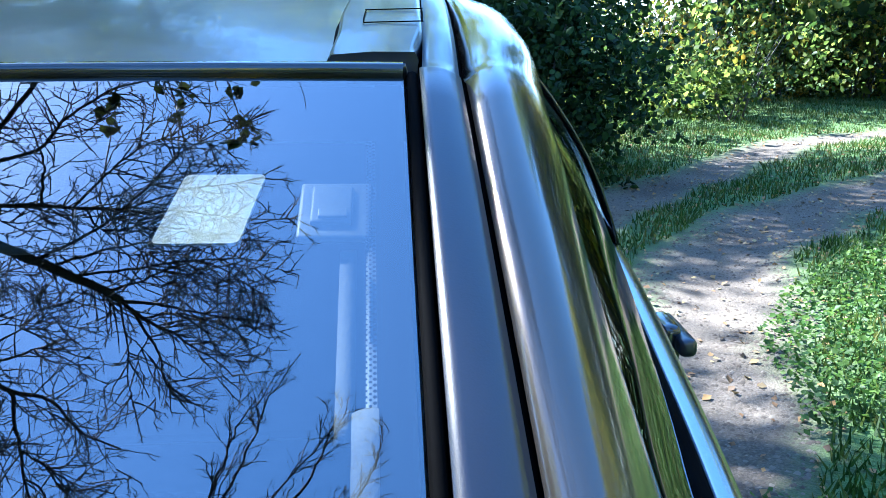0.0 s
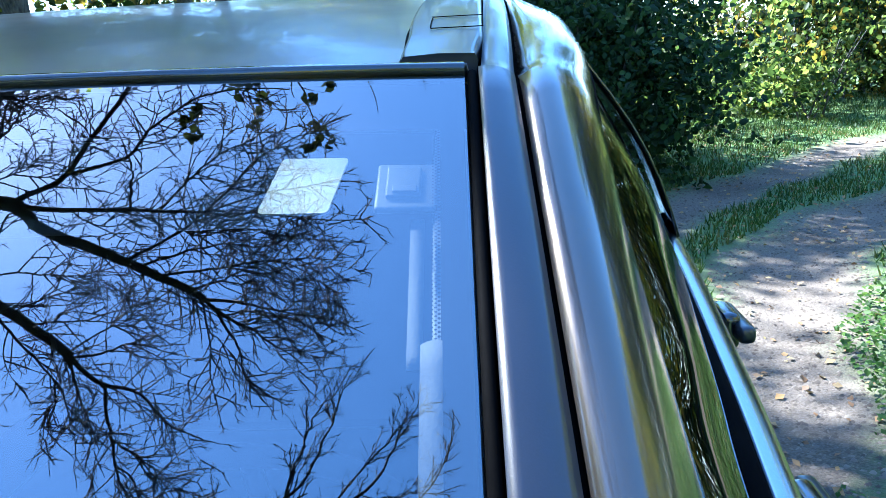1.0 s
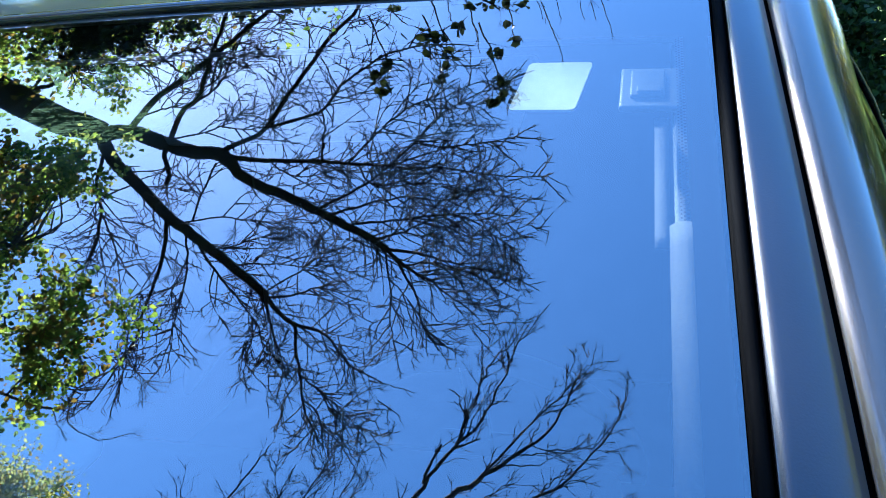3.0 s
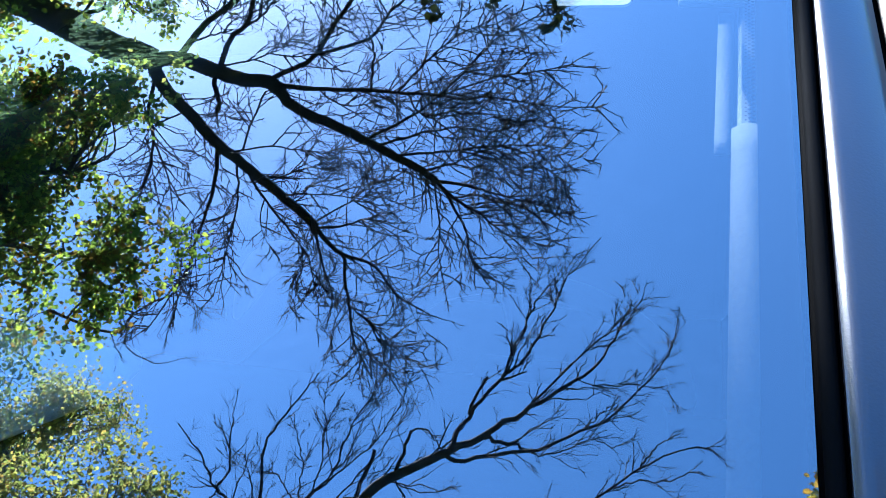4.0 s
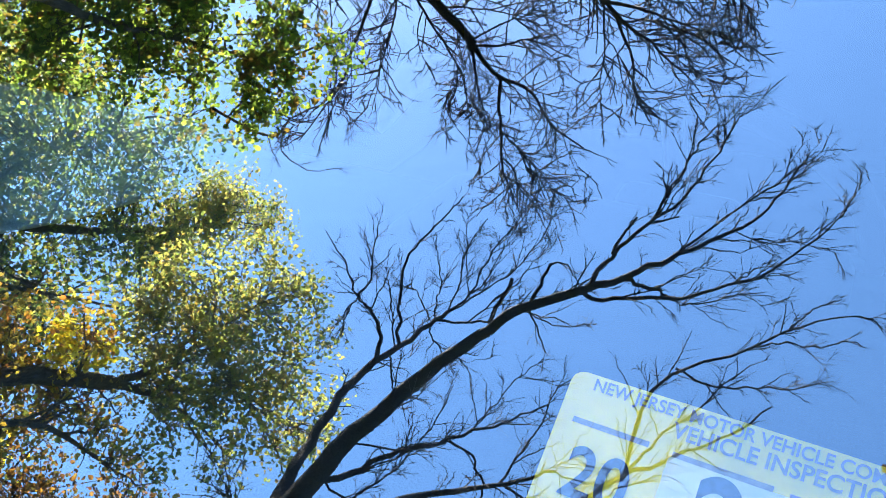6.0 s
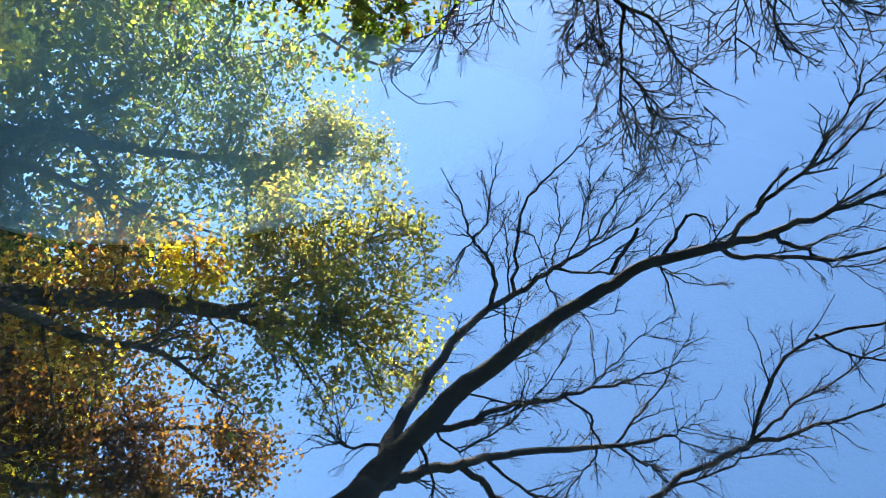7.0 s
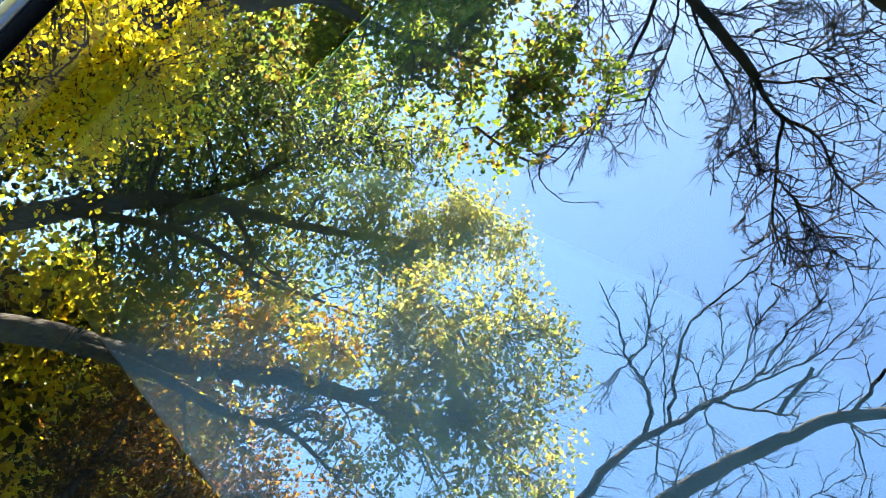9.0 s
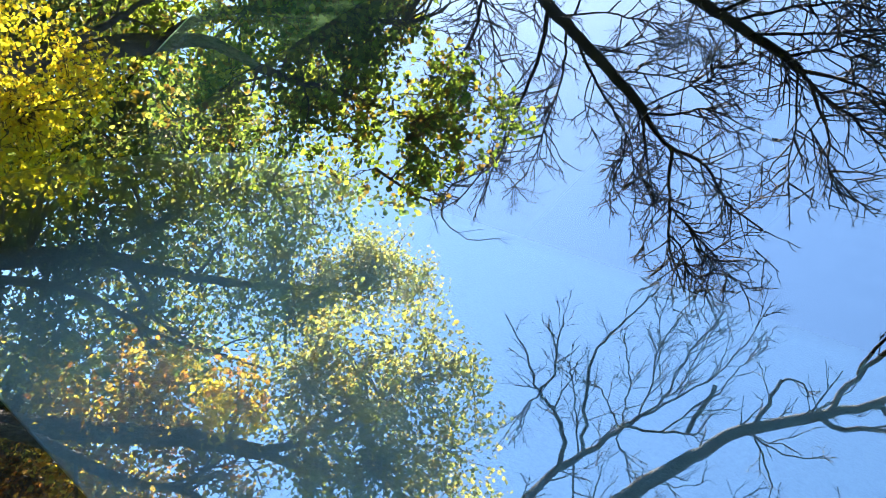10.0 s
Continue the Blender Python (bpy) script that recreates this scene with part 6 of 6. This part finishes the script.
def lower_body():
    ys = np.array([-1.22, -1.16, -1.0, -0.7, -0.35, -0.05, 0.12, 0.2, 0.4, 0.7, 0.96, 1.3, 1.9, 2.6, 3.1, 3.3, 3.42])
    hw = 0.02 + np.array([0.62, 0.74, 0.83, 0.90, 0.94, 0.96, 0.97, 0.975, 0.99, 1.03, 1.065, 1.09, 1.10, 1.085, 1.01, 0.95, 0.86])
    top = np.array([0.82, 0.92, 0.99, 1.05, 1.09, 1.12, 1.13, 1.06, 1.01, 1.06, 1.10, 1.15, 1.22, 1.255, 1.265, 1.25, 1.1])
    prof = [(0.80, 0.25), (0.95, 0.30), (1.0, 0.50), (1.015, 0.72), (1.02, 0.88), (0.995, 0.97), (0.955, 1.0), (0.86, 1.0)]
    half = []
    for y, h, t in zip(ys, hw, top):
        half.append([(h * a, y, 0.25 + (t - 0.25) * (b - 0.25) / 0.75) for a, b in prof])
    half = np.array(half)
    left = half[:, ::-1] * np.array([-1, 1, 1])
    hood = ys <= 0.14
    k = 9
    w = np.linspace(0, 1, k + 2)[1:-1]
    mid = half[:, -1][:, None] * (1 - w)[None, :, None] + left[:, 0][:, None] * w[None, :, None]
    crown = np.where(hood, 0.045, -0.02)[:, None] * (1 - (2 * w - 1) ** 4)[None]
    mid[:, :, 2] += crown
    mid[(ys > 0.3) & (ys < 3.2), :, 2] = 0.40           # open cabin tub
    ring = np.concatenate([half, mid, left], axis=1)
    ring[:, :, 0] += XC
    n, m = ring.shape[:2]
    i = np.arange(n * m).reshape(n, m)
    f = np.stack([i[:-1, :-1], i[1:, :-1], i[1:, 1:], i[:-1, 1:]], -1).reshape(-1, 4).tolist()
    f += [tuple(i[0][::-1]), tuple(i[-1])]
    b = mesh_object("body_shell", ring.reshape(-1, 3), f, M_PAINT, car, True, "taupe metallic lower body and bonnet")
    e = b.modifiers.new("round", "SUBSURF")
    e.levels = e.render_levels = 1
    # cowl panel at the foot of the screen
    u = np.linspace(2 * XC - 0.60, 0.60, 50)
    ribbon("cowl_panel", screen(u, 0 * u - FOOT + 0.004, 0.002), screen(u, 0 * u - FOOT - 0.075, 0.012) + np.array([0, 0, -0.02]), M_COWL, car, 6, lambda w: np.array([0, -0.006, 0.012]) * math.sin(math.pi * w), 0.006, "grey plastic cowl panel")
    bar("cowl_seal", screen(u, 0 * u - FOOT + 0.006, 0.003), 0.005, M_RUBBER, car, 8, 50)
    # hatch
    hv = np.array([flip(K0)[-1], K0[-1], np.array([0.84, 3.42, 1.12]), flip(np.array([[0.84, 3.42, 1.12]]))[0]])
    w = np.linspace(0, 1, 12)
    h0, h1 = hv[0] * (1 - w)[:, None] + hv[1] * w[:, None], hv[3] * (1 - w)[:, None] + hv[2] * w[:, None]
    bow = np.array([0, 0.05, 0])[None] * (1 - (2 * w - 1) ** 2)[:, None]
    ribbon("hatch_window", h0 + bow, h1 + bow, M_SIDE, car, 8, lambda q: np.array([0, 0.06, 0.05]) * math.sin(math.pi * q), 0.0, "dark rear window")
    for s in (1, -1):
        g = (lambda p: p) if s > 0 else flip
        a = g(np.vstack([K1[-12:], K1[-1:] + np.array([[0.1, 0.1, -0.25]])]))
        c = g(np.vstack([K2[-12:], np.array([[0.88, 3.36, 1.2]])]))
        ribbon("quarter_panel", a, c, M_PAINT, car, 6, None, 0.006)
        d = g(np.array([(0.56, 3.25, 1.53), (0.72, 3.34, 1.34), (0.86, 3.44, 1.1)]))
        q = g(np.array([(0.70, 3.12, 1.50), (0.84, 3.2, 1.33), (0.93, 3.3, 1.15)]))
        ribbon("rear_corner", d, q, M_PAINT, car, 5, None, 0.01)
        part("tail_lamp", box((0.2, 0.1, 0.22), (XC + s * 0.76, 3.38, 0.98), 0.03, 3), M_TAIL, car, "red tail lamp", True)
        part("headlamp", box((0.3, 0.2, 0.13), (XC + s * 0.62, -1.1, 0.76), 0.04, 3), M_LAMP, car, "clear headlamp", True)
        # base of the windscreen pillar
        lo = g(np.vstack([K0[:6] + np.array([0.02, 0, -0.01])]))
        hi = g(np.vstack([KB[:6] + np.array([0.0, 0, 0.0])]))
        ribbon("wing_top", lo, hi, M_PAINT, car, 8, lambda q: np.array([0.0, -0.02, 0.03]) * math.sin(math.pi * q), 0.006)
        for y in (-0.55, 2.3):
            wheel(s, y)
    part("grille", box((0.9, 0.06, 0.18), (XC, -1.2, 0.62), 0.02, 2), M_GLOSSBLACK, car, "black grille")
    part("underbody", box((1.6, 4.3, 0.1), (XC, 1.1, 0.27), 0.02, 1), M_RUBBER, car)


def wheel(s, y):
    w = part("wheel", bmesh.new(), M_TYRE, car, "alloy wheel with black tyre")
    x = XC + s * 0.87
    prof = [(0.34, -0.10), (0.345, 0.10), (0.32, 0.115), (0.235, 0.11), (0.235, -0.10), (0.32, -0.11)]
    ang = np.linspace(0, 2 * math.pi, 40, endpoint=False)
    v = np.array([[(x + s * d, y + r * math.cos(a), 0.345 + r * math.sin(a)) for r, d in prof] for a in ang])
    i = np.arange(240).reshape(40, 6)
    j = np.roll(i, -1, 0)
    jj, ii = np.roll(j, -1, 1), np.roll(i, -1, 1)
    fast_mesh("tyre", v.reshape(-1, 3), np.stack([i, j, jj, ii], -1).reshape(-1, 4), M_TYRE, w, True)
    for q in range(5):
        a = q * 1.2566
        b = box((0.03, 0.22, 0.055), (0, 0.12, 0), 0.008, 2)
        bmesh.ops.transform(b, matrix=pose(x + s * 0.09, y, 0.345) @ Matrix.Rotation(a, 4, "X"), verts=b.verts)
        part("spoke", b, M_ALLOY, w)
    bar("rim", [(x + s * 0.1, y + 0.228 * math.cos(a), 0.345 + 0.228 * math.sin(a)) for a in np.linspace(0, 6.2832, 25)], 0.012, M_ALLOY, w, 6, 60)
    arch = np.linspace(-0.15, math.pi + 0.15, 24)
    bar("arch_lip", [(XC + s * 0.945, y + 0.40 * math.cos(a), 0.345 + 0.40 * math.sin(a)) for a in arch], 0.03, M_SATIN, car, 8, 40)


def cabin():
    u = np.linspace(2 * XC - 0.585, 0.585, 30)
    front = screen(u, 0 * u - FOOT + 0.02, -0.02)
    back = np.stack([u * 1.12, 0 * u + 0.84, 0 * u + 1.09], 1)
    ribbon("dashboard", front, back, M_FABRIC, car, 12, lambda w: np.array([0, 0, 0.035]) * math.sin(math.pi * w), 0.01, "dark grey dashboard top")
    ribbon("dashboard_face", back, back + np.array([0, 0.06, -0.4]), M_FABRIC, car, 4, lambda w: np.array([0, 0.05, 0]) * math.sin(math.pi * w), 0.01)
    part("instrument_hood", box((0.36, 0.16, 0.07), (0.33, 0.70, 1.125), 0.03, 4), M_FABRIC, car, "hooded instrument cluster", True)
    # paler padded top, its front edge slanting to the screen
    def top(x, y):
        w = (y - 0.17) / 0.67
        return np.stack([x, y, 1.178 - 0.088 * w + 0.035 * np.sin(np.pi * np.clip(w, 0, 1)) + 0.026], -1)
    x = -0.97 + 0.95 * np.sin(np.linspace(0, math.pi / 2, 48))
    end = np.sqrt(np.clip(1 - np.clip((x + 0.22) / 0.20, 0, 1) ** 2, 0, 1))
    front_edge = top(x, 0.58 - (0.222 + 0.092 * x - 0.018 * x * x) * end)
    rear_edge = top(x, 0.58 + (0.22 - 0.07 * x - 0.06 * x * x) * end)
    ribbon("dashboard_pad", front_edge, rear_edge, M_DASH, car, 14, lambda w: np.array([0, 0, 0.014]) * math.sin(math.pi * w), 0.004, "pale grey-green padded dashboard top")
    part("cabin_floor", box((1.55, 3.0, 0.05), (XC, 1.75, 0.42), 0.01, 1), M_FABRIC, car)
    # raised well above a seat back to block the brightness behind the cabin
    part("cabin_light_block", box((1.42, 0.06, 1.12), (XC, 2.5, 1.0), 0.05, 3), M_FABRIC, car, "dark seat-back panel raised to block light through the cabin")
    for s in (1, -1):
        g = (lambda p: p) if s > 0 else flip
        vq = np.linspace(-FOOT + 0.03, -0.286, 24)
        a = g(screen(edge_u(vq) - 0.020, vq, -0.012))
        b = g(screen(edge_u(vq) - 0.0355, vq, -0.014))
        vq = np.linspace(-0.30, -0.165, 12)
        # webbing and trim below: passenger side coloured dark in place of shade
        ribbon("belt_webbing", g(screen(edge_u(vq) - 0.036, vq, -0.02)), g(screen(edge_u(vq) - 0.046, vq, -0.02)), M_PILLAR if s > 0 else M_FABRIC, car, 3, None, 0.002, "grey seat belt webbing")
        ribbon("pillar_trim", a, b, M_PILLAR if s > 0 else M_FABRIC, car, 5, lambda w: OUT * 0.004 * math.sin(math.pi * w), 0.004, "grey inner pillar trim, coloured darker on the passenger side")
        ang = np.array([0.33 * s + XC, 0.90, 1.515])
        vis = box((0.40, 0.17, 0.022), (0, 0, 0), 0.010, 3, Matrix.Rotation(radians(20), 4, "X"))
        bmesh.ops.translate(vis, vec=tuple(ang), verts=vis.verts)
        part("sun_visor", vis, M_TRIM, car, "pale grey folded sun visor", True)
    # steering wheel
    sw = part("steering_wheel", bmesh.new(), M_FABRIC, car, "black three-spoke steering wheel")
    m = pose(0.33, 0.95, 1.05, -66, 0, 0)
    ring = [tuple(m @ Vector((0.185 * math.cos(a), 0.185 * math.sin(a), 0))) for a in np.linspace(0, 6.2832, 33)]
    bar("rim", ring, 0.015, M_FABRIC, sw, 8, 80)
    part("hub", (lambda b: (bmesh.ops.transform(b, matrix=m, verts=b.verts), b)[1])(box((0.13, 0.11, 0.05), (0, 0, -0.02), 0.02, 3)), M_FABRIC, sw, "", True)
    for a in (0, math.pi, -math.pi / 2):
        bar("spoke", [tuple(m @ Vector((r * math.cos(a), r * math.sin(a), -0.01))) for r in (0.05, 0.12, 0.18)], 0.012, M_SATIN, sw, 6, 8)


def wiper(u0, u1, v0, v1):
    wp = part("wiper", bmesh.new(), M_COWL, car, "grey windscreen wiper arm with black blade")
    n = 30
    u = np.linspace(u0, u1, n)
    q = np.linspace(0, 1, n)
    vm = v0 + (v1 - v0) * q
    def run(name, prof, mat, label, sel=slice(None), slim=1.0):
        uu, qq, vv = u[sel], q[sel], vm[sel]
        m, k = len(uu), len(prof)
        cut = np.where(uu < CLIP - 0.004, slim, 1.0)
        v = np.array([[screen(uu[i], vv[i] + (x * cut[i] if x > 0 else x) * (1 - 0.25 * qq[i]), h) for x, h in prof] for i in range(m)])
        i = np.arange(m * k).reshape(m, k)
        f = np.stack([i[:-1], np.roll(i, -1, 1)[:-1], np.roll(i, -1, 1)[1:], i[1:]], -1).reshape(-1, 4).tolist() + [tuple(i[0]), tuple(i[-1][::-1])]
        return mesh_object(name, v.reshape(-1, 3), f, mat, wp, True, label)

    # folded arm: broad top face, a ridge, a face sloping down to the blade; a clip runs beside it to the notch
    CLIP = u0 + 0.27 * (u1 - u0)
    arm = run("wiper_arm", [(-0.006, 0.004), (-0.006, 0.012), (-0.004, 0.0160), (0.010, 0.0195), (0.0125, 0.0188), (0.0205, 0.0125), (0.0205, 0.004)], M_COWL, "grey wiper arm", slice(None), 0.62)
    bl = run("wiper_blade", [(0.019, 0.0015), (0.019, 0.012), (0.026, 0.012), (0.032, 0.007), (0.034, 0.0015)], M_RUBBER, "black rubber wiper blade")
    run("arm_clip", [(0.0155, 0.004), (0.0155, 0.0150), (0.0175, 0.0165), (0.0200, 0.0150), (0.0205, 0.004)], M_COWL, "", u < CLIP)
    for o in (arm, bl):
        e = o.modifiers.new("edges", "BEVEL")
        e.width, e.segments, e.angle_limit = 0.0015, 2, radians(30)
    part("arm_cap", box((0.05, 0.05, 0.03), tuple(screen(u0 - 0.012, v0, 0.02)), 0.012, 3), M_COWL, wp, "", True)


windscreen()
for side in (1, -1):
    side_of_car(side)
roof()
lower_body()
cabin()
wiper(-0.78, -0.20, -0.594, -0.613)
wiper(-0.68, -0.30, -0.652, -0.683)


# ---------------------------------------------------------------- papers behind the glass
def on_glass(u, v, depth=-0.007):
    m = Matrix.Identity(4)
    p = screen(u, v, depth)
    e = 0.002
    x = Vector(screen(u + e, v, depth) - p).normalized()
    y = Vector(screen(u, v + e, depth) - p)
    z = x.cross(y).normalized()
    y = z.cross(x)
    m.col[0][:3], m.col[1][:3], m.col[2][:3], m.col[3][:3] = x, y, z, p
    return m


def sheet(w, h, r, thick=0.0006, shear=0.0):
    bm = bmesh.new()
    pts = []
    for cx, cy, a0 in ((w / 2 - r, h / 2 - r, 0), (-w / 2 + r, h / 2 - r, 90), (-w / 2 + r, -h / 2 + r, 180), (w / 2 - r, -h / 2 + r, 270)):
        for k in range(4):
            a = radians(a0 + 30 * k)
            x, y = cx + r * math.cos(a), cy + r * math.sin(a)
            pts.append(bm.verts.new((x + shear * y, y, 0)))
    f = bm.faces.new(pts)
    e = bmesh.ops.extrude_face_region(bm, geom=[f])
    bmesh.ops.translate(bm, vec=(0, 0, -thick), verts=[g for g in e["geom"] if isinstance(g, bmesh.types.BMVert)])
    bmesh.ops.recalc_face_normals(bm, faces=bm.faces)
    return bm


def writing(name, text, size, x, y, mat, parent, m, sx=1.0):
    c = bpy.data.curves.new(name, "FONT")
    c.body, c.size, c.extrude = text, size, 0.00002
    c.align_x, c.align_y = "CENTER", "CENTER"
    c.offset = size * 0.018
    c.materials.append(mat)
    o = new(name, c)
    o.parent = parent
    o.matrix_basis = parent.matrix_world.inverted() @ m @ pose(x, y, 0.00016) @ Matrix.Diagonal((sx, 1, 1, 1))
    return o


def inspection_sticker():
    m = on_glass(0.508, -0.583)
    s = thing("inspection_sticker", m.translation, "yellow and white vehicle inspection sticker behind the windscreen", "sticker")
    bpy.context.view_layer.update()

    def flat(name, w, h, x, y, z, mat, label=""):
        b = sheet(w, h, min(w, h) * 0.04)
        bmesh.ops.transform(b, matrix=m @ pose(x, y, z), verts=b.verts)
        return part(name, b, mat, s, label)
    W, H = 0.108, 0.092
    flat("yellow_field", W, H, 0, 0, 0, M_YELLOW)
    flat("white_square", 0.0325, 0.0305, -0.0055, 0.0155, 0.00008, M_LABEL)
    flat("white_label", 0.040, 0.040, -0.034, -0.0235, 0.00008, M_LABEL)
    writing("big_number", "2", 0.034, -0.0058, 0.0160, M_INK, s, m, 0.85)
    writing("year_digits", "20", 0.0200, -0.0380, 0.0172, M_INK, s, m, 0.9)
    writing("heading", "VEHICLE INSPECTION", 0.0062, 0.006, 0.0378, M_INK2, s, m, 0.95)
    writing("top_line", "NEW JERSEY MOTOR VEHICLE COMMISSION", 0.0050, 0.0, 0.0430, M_INK2, s, m, 0.95)
    for k, (w, x) in enumerate(((0.022, -0.0385), (0.026, -0.008), (0.034, 0.026))):
        flat("printed_line", w, 0.0016, x, 0.0318 - 0.0004 * k, 0.00008, M_INK2)
    flat("number_bar", 0.018, 0.013, 0.028, 0.0060, 0.00008, M_INK)
    rng = random.Random(4)
    x = -0.050
    while x < -0.020:
        w = rng.choice((0.0005, 0.0008, 0.0013))
        flat("code_bar", w, 0.010, x, -0.0125, 0.00016, M_INK)
        x += w + rng.choice((0.0005, 0.0008))


def paper_tag():
    m = on_glass(0.4584, -0.1381)
    b = sheet(0.0514, 0.0636, 0.004, 0.002, 0.15)
    bmesh.ops.transform(b, matrix=m, verts=b.verts)
    me = bpy.data.meshes.new("paper_tag")
    b.to_mesh(me)
    b.free()
    me.materials.append(M_PAPER)
    tagged(new("paper_tag", me), "blank white paper tag stuck inside the windscreen", "paper")


def toll_tag():
    m = on_glass(0.534, -0.136, -0.014)
    t = thing("toll_tag", m.translation, "pale plastic tag holder stuck inside the windscreen", "tag")

    def slab(name, w, h, d, x, y, z, mat, r):
        b = box((w, h, d), (x, y, z), r, 3)
        bmesh.ops.transform(b, matrix=m, verts=b.verts)
        part(name, b, mat, t, "", True)
    slab("holder", 0.046, 0.052, 0.006, 0, 0, 0, M_PLASTIC, 0.0028)
    slab("tag", 0.026, 0.034, 0.004, -0.002, 0.002, 0.004, M_PLASTIC, 0.0018)
    slab("strip", 0.018, 0.007, 0.002, -0.001, -0.008, 0.0065, M_PLASTIC, 0.0008)


inspection_sticker()
paper_tag()
toll_tag()
